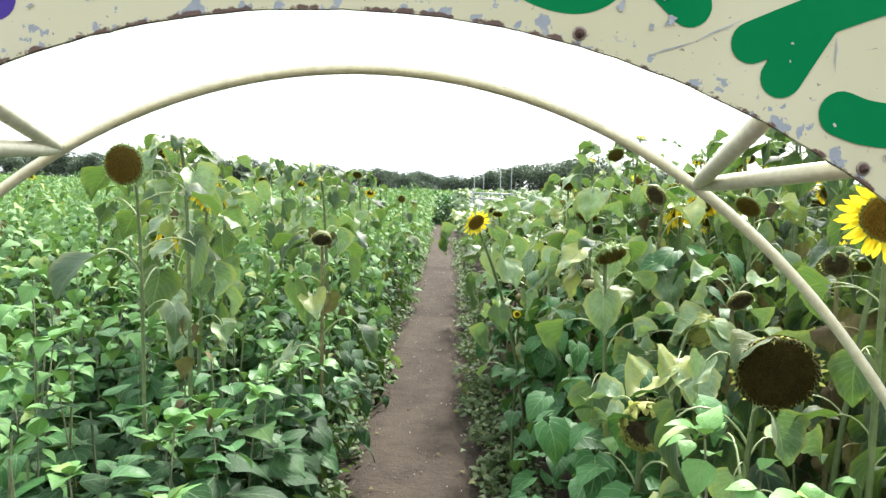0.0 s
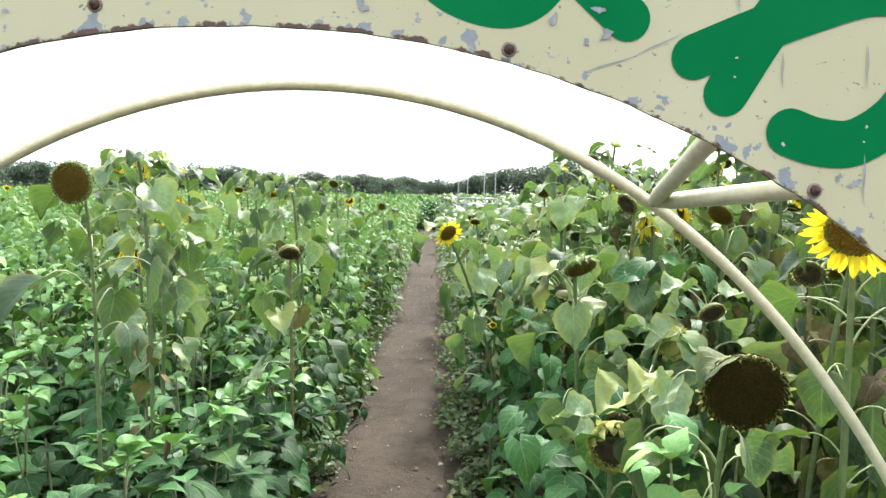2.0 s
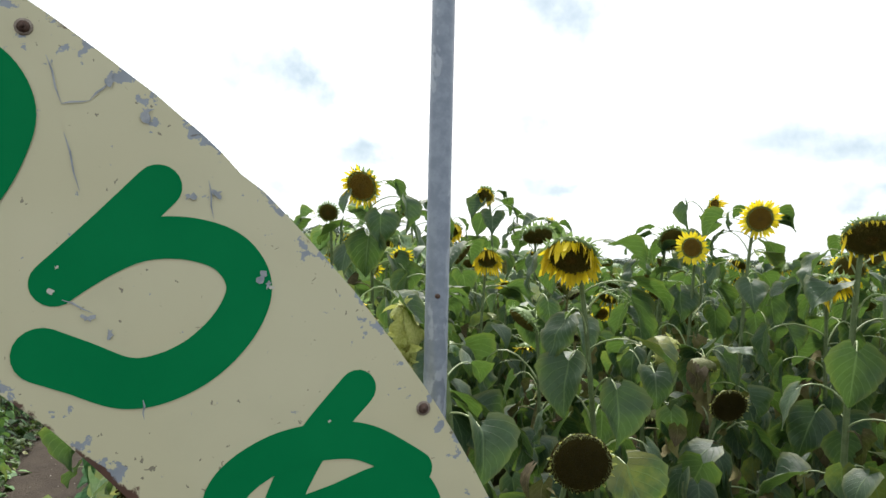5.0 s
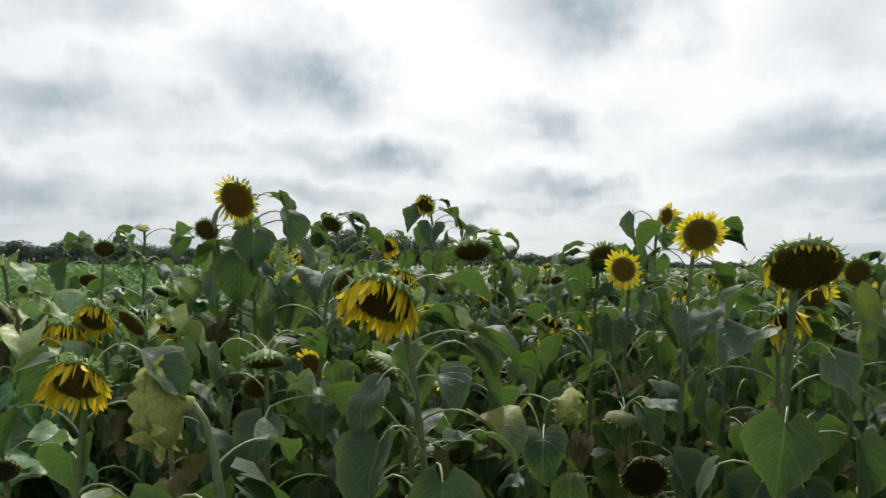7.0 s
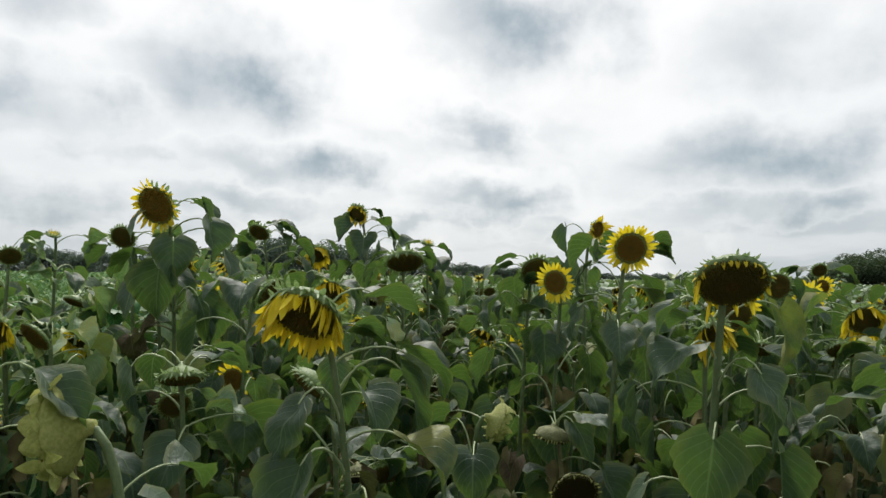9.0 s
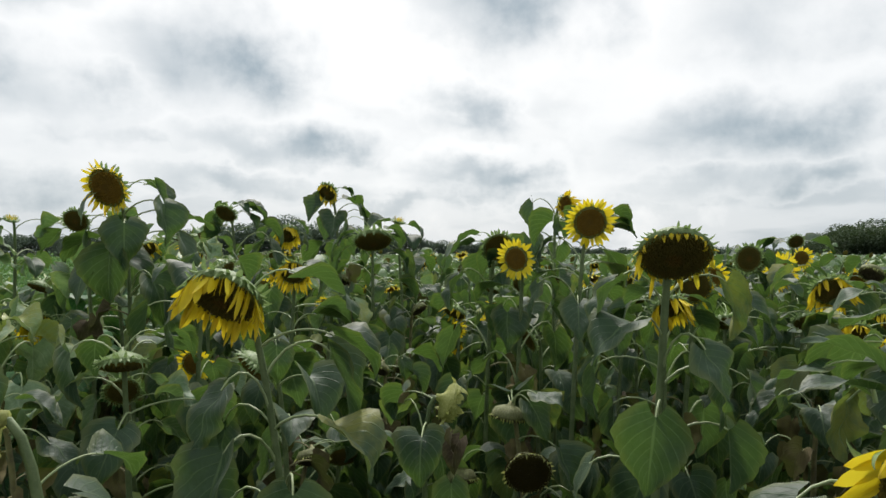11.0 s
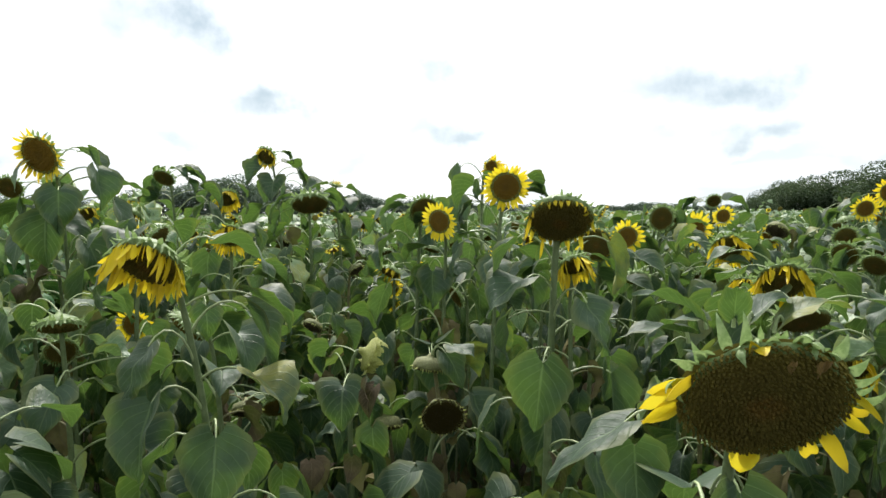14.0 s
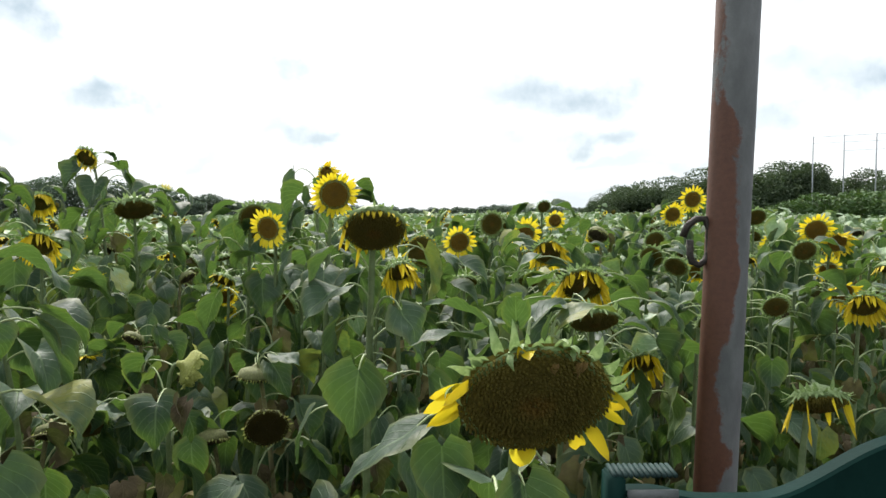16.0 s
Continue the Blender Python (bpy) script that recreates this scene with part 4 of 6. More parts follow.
# ---- flower heads: unit radius, the face looks along +z ----
def lathe(name, prof, mat, sides=24, wob=0.0, seed=0):
    rng = random.Random(seed)
    verts, faces = [], []
    for r, z in prof:
        for k in range(sides):
            a = 2 * math.pi * k / sides
            q = r * (1 + wob * (rng.random() - 0.5))
            verts.append((q * math.cos(a), q * math.sin(a), z))
    for i in range(len(prof) - 1):
        for k in range(sides):
            a, b = i * sides + k, i * sides + (k + 1) % sides
            faces.append((a, b, b + sides, a + sides))
    faces.append(tuple(range(sides))[::-1])
    faces.append(tuple(range((len(prof) - 1) * sides, len(prof) * sides)))
    return mesh_of(name, verts, faces, mat)


def seed_disc(name, mat, count, bulge, seed, gaps=0.0):
    """A domed disc packed with seeds in a spiral."""
    rng = random.Random(seed)
    verts, faces = [], []

    def dome(r):
        return 0.10 + bulge * (1 - r * r) - 0.025 * math.exp(-(r / 0.3) ** 2)

    rings, sides = 7, 28
    for i in range(rings + 1):
        r = max(i / rings, 0.02)
        for k in range(sides):
            a = 2 * math.pi * k / sides
            verts.append((r * math.cos(a), r * math.sin(a), dome(r) - 0.02 - (0.10 if i == rings else 0)))
    for i in range(rings):
        for k in range(sides):
            a, b = i * sides + k, i * sides + (k + 1) % sides
            faces.append((a, a + sides, b + sides, b))
    size = 1.55 / math.sqrt(count)
    for j in range(count):
        r = math.sqrt((j + 0.5) / count) * 0.985 + rng.uniform(-0.35, 0.35) * size
        a = j * 2.39996323 + rng.uniform(-0.3, 0.3) * size / max(r, 0.15)
        if gaps and noise.noise(Vector((math.cos(a) * r * 2.5 + seed, math.sin(a) * r * 2.5, 0))) > 0.5 - gaps:
            continue
        x, y, z = r * math.cos(a), r * math.sin(a), dome(r)
        h = size * (0.2 + 0.75 * rng.random()) * (0.6 + 0.5 * r)
        o = len(verts)
        for k in range(4):
            b = a + math.pi / 2 * k
            w = size * (0.62 if k % 2 else 0.50)
            verts.append((x + w * math.cos(b), y + w * math.sin(b), z - 0.02))
        tx, ty = x + 0.25 * h * math.cos(a), y + 0.25 * h * math.sin(a)
        for k in range(4):
            b = a + math.pi / 2 * k
            verts.append((tx + 0.42 * size * math.cos(b) * 0.7, ty + 0.42 * size * math.sin(b) * 0.7, z + h))
        for k in range(4):
            k2 = (k + 1) % 4
            faces.append((o + k, o + k2, o + 4 + k2, o + 4 + k))
        faces.append((o + 4, o + 5, o + 6, o + 7))
    return mesh_of(name, verts, faces, mat, smooth=False)


def strip_lists(length, width, rows, bend, cup, seed, tip=0.8):
    """A narrow petal or bract from the origin along +x, bending towards +z by bend degrees."""
    rng = random.Random(seed)
    verts, faces, uvs = [], [], []
    x = z = 0.0
    tw = (rng.random() - 0.5) * 0.9
    for i in range(rows + 1):
        u = i / rows
        half = width / 2 * min(1, (u + 0.12) / 0.42) ** 0.7 * max(1 - u, 0.0) ** (0.5 * tip) * 1.15
        half = max(half, width * 0.02)
        a = radians(bend) * u ** 1.3
        if i:
            x += math.cos(a) * length / rows
            z += math.sin(a) * length / rows
        for c in (-1.0, 0.0, 1.0):
            w = half * c
            lift = cup * abs(w) + tw * w * u
            verts.append((x - math.sin(a) * lift, w * (1 - 0.2 * abs(tw) * u), z + math.cos(a) * lift))
            uvs.append((u, 0.5 + 0.5 * c))
    for i in range(rows):
        for k in range(2):
            a = i * 3 + k
            faces.append((a, a + 1, a + 4, a + 3))
    return verts, faces, uvs


def petal_mesh(name, mat, length, width, bend, cup, seed):
    v, f, u = strip_lists(length, width, 5, bend, cup, seed)
    return mesh_of(name, v, f, mat, u)


_rp = random.Random(77)
PETALS = [petal_mesh("petal", M_PETAL, _rp.uniform(0.75, 1.0), _rp.uniform(0.30, 0.38), _rp.uniform(-25, 30), _rp.uniform(0.1, 0.4), i) for i in range(8)]
PETALS_OLD = [petal_mesh("petal", M_PETAL_OLD, _rp.uniform(0.8, 1.3), _rp.uniform(0.24, 0.36), _rp.uniform(-45, 60), _rp.uniform(0.3, 1.0), 20 + i) for i in range(12)]


SHRED = petal_mesh("petal", M_SHRED, 0.9, 0.26, 40, 0.9, 44)


def ring_mesh(name, mat, count, length, width, tilt, spread, seed, at_r=1.0, at_z=0.0, bend=(-30, 30)):
    """A ring of petals or bracts joined into one mesh. tilt: degrees from the plane of the disc towards its face."""
    rng = random.Random(seed)
    verts, faces, uvs = [], [], []
    for j in range(count):
        v, f, u = strip_lists(length * rng.uniform(0.75, 1.15), width * rng.uniform(0.8, 1.2), 4, rng.uniform(*bend), rng.uniform(0.1, 0.5), seed * 100 + j, 1.2)
        m = Matrix.Rotation(2 * math.pi * (j + rng.uniform(-0.3, 0.3)) / count, 4, "Z") @ Matrix.Translation((at_r, 0, at_z)) @ Matrix.Rotation(-radians(tilt + rng.uniform(-spread, spread)), 4, "Y")
        o = len(verts)
        verts += [tuple(m @ Vector(p)) for p in v]
        faces += [tuple(i + o for i in q) for q in f]
        uvs += u
    return mesh_of(name, verts, faces, mat, uvs)


RECEPTACLES = [lathe("flower_head", [(0.10, -0.42), (0.16, -0.36), (0.42, -0.30), (0.80, -0.18), (1.02, -0.02), (1.04, 0.08), (0.96, 0.11)], M_BRACT, 24, 0.05, s) for s in (1, 2)]
RECEPTACLE_HUSK = lathe("flower_head", [(0.12, -0.50), (0.20, -0.40), (0.48, -0.36), (0.86, -0.26), (1.04, -0.04), (1.06, 0.10), (0.94, 0.13)], M_HUSK, 24, 0.10, 4)
RECEPTACLE_BACK = lathe("flower_head", [(0.15, -0.95), (0.20, -0.70), (0.34, -0.46), (0.62, -0.30), (0.92, -0.16), (1.05, 0.0), (1.02, 0.10), (0.92, 0.13)], M_BRACT_DRY, 22, 0.14, 6)
RECEPTACLE_DRY = lathe("flower_head", [(0.12, -0.50), (0.20, -0.40), (0.48, -0.36), (0.86, -0.26), (1.04, -0.04), (1.06, 0.10), (0.94, 0.13)], M_BRACT_DRY, 24, 0.10, 3)
DISCS = [seed_disc("disc", M_DISC, 320, b, i) for i, b in enumerate((0.10, 0.16, 0.22))]
DISCS_OLIVE = [seed_disc("disc", M_DISC_OLIVE, 320, b, 4 + i) for i, b in enumerate((0.14, 0.24))]
DISCS_YOUNG = [seed_disc("disc", M_DISC_YOUNG, 320, b, 14 + i) for i, b in enumerate((0.10, 0.18))]
DISCS_DARK = [seed_disc("disc", M_DISC_DARK, 600, b, 24 + i) for i, b in enumerate((0.10, 0.16))]
DISCS_FINE = [seed_disc("disc", M_DISC, 900, b, 34 + i) for i, b in enumerate((0.12, 0.18))]
DISCS_DRY = [seed_disc("disc", M_DISC_DRY, 280, 0.12, 7 + i, 0.18) for i in range(2)]
BRACTS = [ring_mesh("calyx", M_BRACT, 26, 0.36, 0.22, -12, 28, 31 + i, 0.96, -0.06, (-40, 40)) for i in range(3)]
BRACTS_UP = [ring_mesh("calyx", M_BRACT, 34, 0.34, 0.15, 35, 32, 41 + i, 1.0, -0.02, (-40, 70)) for i in range(2)]
BRACTS_SMALL = ring_mesh("calyx", M_BRACT, 44, 0.22, 0.11, 5, 35, 59, 0.98, -0.04, (-40, 60))
BRACTS_FRINGE = ring_mesh("calyx", M_BRACT_DRY, 34, 0.26, 0.13, 25, 45, 57, 1.0, 0.05, (10, 130))
BRACTS_DRY = ring_mesh("calyx", M_BRACT_DRY, 24, 0.42, 0.30, 40, 40, 51, 0.98, 0.0, (20, 120))
BRACTS_RIM = ring_mesh("calyx", M_BRACT_DRY, 20, 0.42, 0.42, 8, 32, 54, 0.93, 0.0, (-70, 70))
BRACTS_CURLED = ring_mesh("calyx", M_BRACT_DRY, 15, 0.62, 0.55, 55, 35, 53, 1.0, 0.02, (60, 170))
RINGS = [ring_mesh("corolla", M_PETAL, 22, 0.85, 0.34, 12, 18, 61 + i, 0.95, 0.06) for i in range(4)]
RINGS_FRINGE = ring_mesh("corolla", M_PETAL_OLD, 30, 0.24, 0.13, 60, 55, 91, 0.98, 0.06, (0, 140))
RINGS_OLD = [ring_mesh("corolla", M_PETAL_OLD, 15, 0.70, 0.28, 45, 45, 71 + i, 0.97, 0.04, (-20, 80)) for i in range(3)]


# ---- sunflowers ----
STATE_LABELS = {
    "fresh": "tall sunflower in bloom with fresh yellow petals and broad leaves",
    "wilting": "sunflower with hanging wilted yellow petals and drooping leaves",
    "bare": "over-ripe sunflower with a dark bare seed head and green bracts",
    "few": "over-ripe sunflower, heavy dark seed head with a few last petals",
    "withered": "withered sunflower with curled yellow bracts round a dried seed head",
    "dry": "dried sunflower with a yellowed shrivelled seed head",
    "fringed": "over-ripe sunflower, round dark seed head fringed with yellow-green bracts",
    "ripe": "sunflower with an olive-brown seed head ringed by green bracts",
    "bud": "young sunflower with a closed green bud",
    "back": "sunflower seen with the yellow-green back of its head turned",
}


def rot_to(d, roll=0.0):
    """A turn that carries +z onto d, with +y kept as high as it goes."""
    z = Vector(d).normalized()
    up = Vector((0, 0, 1)) if abs(z.z) < 0.98 else Vector((0, 1, 0))
    x = up.cross(z).normalized()
    y = z.cross(x)
    return Matrix((x, y, z)).transposed().to_4x4() @ Matrix.Rotation(roll, 4, "Z")


def sunflower(x, y, z, r, yaw=190, droop=15, state="fresh", leaves=13, pale=0.0, lean=None, whole=True, leaf_scale=1.0, low=0.35, high=0.94, count=None, girth=0.010, petal=1.0, roll=None, own=()):
    """One plant whose flower head has its centre at x, y, z. yaw: the way the face looks, degrees from north (+y) to the east."""
    rng = random.Random(round(7919 * x) + round(104729 * y))
    d, a = radians(droop), radians(yaw)
    face = Vector((math.sin(a) * math.cos(d), math.cos(a) * math.cos(d), -math.sin(d)))
    head = Vector((x, y, z))
    if lean is None:
        lean = (rng.uniform(-0.10, 0.10), rng.uniform(-0.02, 0.12))
    back = Vector((face.x, face.y, 0))
    base = Vector((x + lean[0], y + lean[1], 0)) - back * 0.10
    plant = tagged(new("sunflower"), STATE_LABELS[state], "sunflower", "sunflowers in the field")
    plant.location = (base.x, base.y, 0)
    joint = head - face * r * 0.42
    neck = joint - face * max(0.10, r * 1.3)
    c0, c1, c2, c3 = base - Vector((0, 0, 0.03)), Vector((base.x, base.y, z * 0.62)), neck + Vector((0, 0, 0.03)), joint
    line = []
    n = 12
    for i in range(n + 1):
        t = i / n
        line.append(c0 * (1 - t) ** 3 + c1 * 3 * t * (1 - t) ** 2 + c2 * 3 * t * t * (1 - t) + c3 * t ** 3)
    sv, sf = tube_lists([p - base for p in line], [girth * (1.15 - 0.55 * i / n) for i in range(n + 1)], 7)
    put("stalk", mesh_of("stalk", sv, sf, M_DRYSTALK if state == "dry" else M_STALK), plant)
    turn = rng.random() * 6.28
    for i in range(leaves):
        t = low + (high - low) * (i + rng.random() * 0.6) / leaves
        s = t * n
        j = min(int(s), n - 1)
        p = line[j].lerp(line[j + 1], s - j)
        turn += 2.39996 + rng.uniform(-0.4, 0.4)
        if t > 0.6 and state != "bud":
            off = (turn - (math.pi / 2 - a) + math.pi) % (2 * math.pi) - math.pi
            if abs(off) < 1.1:
                turn += (1.3 if off >= 0 else -1.3)
        dry = state == "dry" and rng.random() < 0.25 or (t < 0.56 and x > 2.6 and rng.random() < 0.38)
        pool = LEAVES_DRY if dry else (LEAVES_PALE if rng.random() < pale else LEAVES)
        size = leaf_scale * (1.06 - 0.50 * max(0, (t - 0.6) / 0.4)) * rng.uniform(0.8, 1.15)
        m = Matrix.Translation(p - base) @ Matrix.Rotation(turn, 4, "Z") @ Matrix.Rotation(rng.uniform(-0.3, 0.3), 4, "X") @ Matrix.Rotation(rng.uniform(-0.25, 0.25), 4, "Y") @ Matrix.Scale(size, 4)
        if dry:
            me = rng.choice(pool)
        else:
            third = len(pool) // 3
            me = rng.choice(pool[:third] if rng.random() < (0.85 if t > 0.8 else 0.5 if t > 0.6 else 0.2) else pool[third:])
        put("leaf", me, plant, m)
    for t, bearing, size, flat in own:
        # leaves set one by one: place along the stalk, bearing, size, held out flat or hanging
        s = t * n
        j = min(int(s), n - 1)
        third = len(LEAVES) // 3
        m = Matrix.Translation(line[j].lerp(line[j + 1], s - j) - base) @ Matrix.Rotation(radians(bearing), 4, "Z") @ Matrix.Rotation(rng.uniform(-0.15, 0.15), 4, "X") @ Matrix.Scale(size, 4)
        put("leaf", rng.choice(LEAVES[:third] if flat else LEAVES[third:]), plant, m)
    turn_to = rot_to(face, rng.random() * 0.6 if roll is None else roll)
    rec = RECEPTACLE_BACK if state == "back" else RECEPTACLE_DRY if state == "withered" else RECEPTACLE_HUSK if state in ("dry", "fringed") else rng.choice(RECEPTACLES)
    flat = 0.75 if state == "back" else (1.45 if droop > 48 else 1.0)
    hd = put("flower_head", rec, plant, Matrix.Translation(head - base) @ turn_to @ Matrix.Diagonal((r, r, r * flat, 1)))
    if state == "bud":
        hd.matrix_basis = Matrix.Translation(head - base) @ rot_to((0.2, -0.3, 1)) @ Matrix.Scale(r, 4)
        put("calyx", BRACTS_UP[0], hd, Matrix.Diagonal((0.9, 0.9, 1.7, 1)))
        put("calyx", BRACTS_UP[1], hd, Matrix.Diagonal((0.7, 0.7, 2.2, 1)))
        put("corolla", RINGS_OLD[0], hd, Matrix.Diagonal((0.55, 0.55, 1.3, 1)))
        return plant
    put("disc", rng.choice(DISCS_DRY if state in ("dry", "withered") else (DISCS_OLIVE if state == "ripe" else DISCS_DARK if state == "fringed" else DISCS_FINE if state in ("few", "bare") and whole else DISCS_YOUNG if state == "fresh" or (state == "wilting" and droop < 30) else DISCS)), hd, Matrix.Diagonal((1.07, 1.07, 1.25, 1)) if state == "fringed" else None)
    put("calyx", BRACTS_FRINGE if state in ("dry", "fringed") else BRACTS_DRY if state in ("back", "withered") else BRACTS_SMALL if state in ("few", "ripe") else rng.choice(BRACTS), hd)
    if state == "withered":
        put("calyx", BRACTS_CURLED, hd)
        put("calyx", BRACTS_CURLED, hd, Matrix.Rotation(0.4, 4, "Z") @ Matrix.Diagonal((0.85, 0.85, 1.3, 1)))
    if state == "back":
        put("calyx", BRACTS_CURLED, hd, Matrix.Diagonal((0.97, 0.97, 1.7, 1)))
        put("calyx", BRACTS_RIM, hd, Matrix.Diagonal((1.0, 1.0, 1.6, 1)))
        put("calyx", BRACTS_CURLED, hd, Matrix.Rotation(0.5, 4, "Z") @ Matrix.Diagonal((1.0, 1.0, 1.2, 1)))
    if state == "bare" or (state == "wilting" and droop >= 30):
        put("calyx", rng.choice(BRACTS_UP), hd)
    if state == "few" and whole and count != 0:
        put("corolla", RINGS_FRINGE, hd)
    if not whole:
        if state == "fresh":
            put("corolla", rng.choice(RINGS), hd)
        elif state in ("wilting", "few"):
            put("corolla", rng.choice(RINGS_OLD), hd)
        return plant
    down = turn_to.to_3x3().transposed() @ Vector((0, 0, -1))
    number = count if count is not None else {"fresh": 26, "wilting": 38, "few": 8, "bare": 0, "ripe": 0, "fringed": 0, "dry": 0, "back": 0, "withered": 0}[state]
    for k in range(number):
        ang = 2 * math.pi * (k + rng.uniform(-0.35, 0.35)) / number
        rad = Vector((math.cos(ang), math.sin(ang), 0))
        if state == "few" and rad.dot(down) < -0.2 or (state == "wilting" and rad.dot(down) < -0.3 and rng.random() < 0.1):
            continue
        if state == "fresh":
            way = rad + Vector((0, 0, rng.uniform(-0.05, 0.55))) + down * 0.12
            me = rng.choice(PETALS)
            sc = rng.uniform(0.85, 1.1)
        else:
            way = rad * rng.uniform(0.25, 0.8) + down * rng.uniform(0.4, 1.2) + Vector((0, 0, rng.uniform(0.05, 0.65)))
            if droop < 30:
                way = rad * rng.uniform(0.6, 1.1) + down * rng.uniform(0.0, 0.55) + Vector((0, 0, rng.uniform(0.0, 0.8)))
            me = rng.choice(PETALS_OLD if rng.random() < 0.6 else PETALS)
            sc = rng.uniform(0.75, 1.15) if state != "few" else rng.uniform(0.45, 0.8)
        way.normalize()
        nrm = Vector((0, 0, 1)) - way * way.z
        nrm.normalize()
        m = Matrix((way, nrm.cross(way), nrm)).transposed().to_4x4()
        sc *= petal
        slim = 1.0 if state == "fresh" or droop < 30 else rng.uniform(0.6, 0.95) / petal
        put("petal", me, hd, Matrix.Translation(rad * 0.95 + Vector((0, 0, 0.03 + 0.05 * (k % 2)))) @ m @ Matrix.Diagonal((sc, sc * slim, sc, 1)))
    return plant


FLOWERS_PLACE = []


def flower(x, y, z, r, *more, **sets):
    FLOWERS_PLACE.append((x, y))
    return sunflower(x, y, z, r, *more, **sets)


# beside the footpath
big_head = flower(2.212, 6.294, 1.380, 0.095, 190, 14, "fringed", pale=0.5, leaves=8, high=0.62)
# two pale leaves hang before its rim
put("leaf", LEAVES[5], big_head, Matrix.Translation((0.02, -0.16, 1.43)) @ Matrix.Rotation(radians(205), 4, "Z") @ Matrix.Scale(0.55, 4))
put("leaf", LEAVES_PALE[9], big_head, Matrix.Translation((-0.02, -0.08, 1.33)) @ Matrix.Rotation(radians(190), 4, "Z") @ Matrix.Scale(0.8, 4))
flower(2.385, 6.16, 1.785, 0.066, 205, 30, "fresh", pale=0.0, leaves=9, count=34, high=0.70, leaf_scale=0.72)
flower(1.495, 8.318, 1.640, 0.048, 145, 32, "fresh", pale=0.6, lean=(0.42, 0.35))
flower(2.418, 7.773, 1.752, 0.055, 185, 62, "wilting", pale=0.7)
flower(2.74, 8.28, 1.720, 0.060, 190, 40, "wilting", pale=0.6)
flower(2.11, 8.45, 1.690, 0.065, 200, 64, "ripe", pale=0.7)
flower(2.18, 9.587, 1.880, 0.058, 185, 45, "ripe", pale=0.8)
flower(2.112, 7.094, 1.000, 0.070, 190, 5, "dry", pale=0.8, leaves=7)
flower(2.417, 7.043, 1.450, 0.045, 170, 40, "dry", pale=0.9)
flower(2.30, 7.10, 1.330, 0.055, 60, 20, "back", pale=0.9)
flower(2.51, 7.83, 1.440, 0.045, 190, 45, "dry", pale=0.7)
flower(2.88, 8.24, 2.140, 0.048, 200, 30, "bare", pale=0.4)
flower(2.36, 8.92, 2.060, 0.050, 170, 40, "bare", pale=0.5)
flower(1.74, 10.53, 1.620, 0.045, 195, 60, "few", pale=0.7)
flower(1.78, 8.75, 1.070, 0.016, 195, 20, "fresh", pale=0.7, leaves=6)
flower(2.08, 8.2, 1.98, 0.022, 195, 0, "bud", pale=0.9, leaves=10)
flower(0.278, 6.86, 1.856, 0.066, 182, 2, "ripe", leaves=10, low=0.46, high=0.9, girth=0.0075)
flower(0.22, 7.45, 1.960, 0.022, 180, 0, "bud", pale=0.7, leaves=19, low=0.36, high=0.99, leaf_scale=0.9)
flower(0.25, 7.74, 1.770, 0.060, 160, 40, "wilting", pale=0.8, leaves=15, low=0.38, leaf_scale=0.9)
# leafy plants as high as the eye behind them
for px, py, pz, ps, pr in ((0.10, 8.30, 1.93, "bud", 0.024), (0.52, 8.95, 1.84, "bud", 0.022), (-0.32, 8.75, 1.97, "wilting", 0.046), (0.34, 9.80, 1.95, "bud", 0.024), (-0.72, 9.55, 2.00, "bare", 0.048),
                           (-0.12, 10.45, 1.96, "bud", 0.022), (-1.15, 10.25, 2.02, "wilting", 0.044), (0.42, 11.3, 1.92, "bare", 0.046), (-0.55, 11.7, 1.98, "bud", 0.024), (-1.7, 11.0, 2.0, "bud", 0.024)):
    flower(px, py, pz, pr, 185, 42 if ps != "bud" else 0, ps, pale=0.55, leaves=17, low=0.42, high=0.98, leaf_scale=0.95)
flower(-0.14, 8.22, 1.510, 0.050, 180, 55, "wilting", pale=0.3)
flower(0.71, 8.07, 1.540, 0.050, 170, 50, "dry", pale=0.3)
flower(-0.66, 9.09, 1.560, 0.050, 170, 50, "bare", pale=0.5)
flower(-0.12, 11.24, 1.804, 0.052, 175, 35, "wilting", pale=0.7)
flower(-0.76, 12.25, 1.850, 0.050, 175, 55, "few", pale=0.6)
flower(0.28, 13.47, 1.740, 0.046, 175, 35, "wilting", pale=0.5)
flower(0.60, 14.51, 1.650, 0.055, 185, 15, "bare", pale=0.5, whole=False)
flower(1.982, 6.60, 1.125, 0.074, 190, 8, "withered", pale=0.9, leaves=6, low=0.5, high=0.9, lean=(0.02, 0.08), girth=0.015)
# in the open field
flower(3.009, 8.02, 2.262, 0.078, 218, 24, "wilting", count=40, petal=0.62, leaves=6, low=0.4, high=0.7,
       own=((0.90, 5, 0.6, 1), (0.83, -10, 0.9, 0), (0.79, 200, 0.8, 0), (0.76, -45, 1.05, 0), (0.73, 10, 1.1, 1), (0.70, -90, 1.05, 0), (0.68, 170, 1.0, 0), (0.66, -20, 1.1, 0), (0.62, -110, 1.1, 0), (0.60, 215, 1.1, 0), (0.56, -50, 1.1, 0)))
flower(3.298, 6.445, 1.925, 0.072, 220, 50, "wilting", count=56, lean=(0.17, 0.06), leaves=3, low=0.3, high=0.55, petal=0.64,
       own=((0.82, -15, 0.8, 1), (0.74, 170, 0.8, 0), (0.71, -30, 0.9, 1), (0.66, -20, 0.95, 0), (0.61, 200, 0.9, 0), (0.59, -55, 0.95, 1), (0.55, 215, 1.0, 0), (0.51, -95, 1.0, 0), (0.47, 150, 1.0, 0), (0.43, -40, 1.0, 0), (0.78, 90, 0.75, 1)))
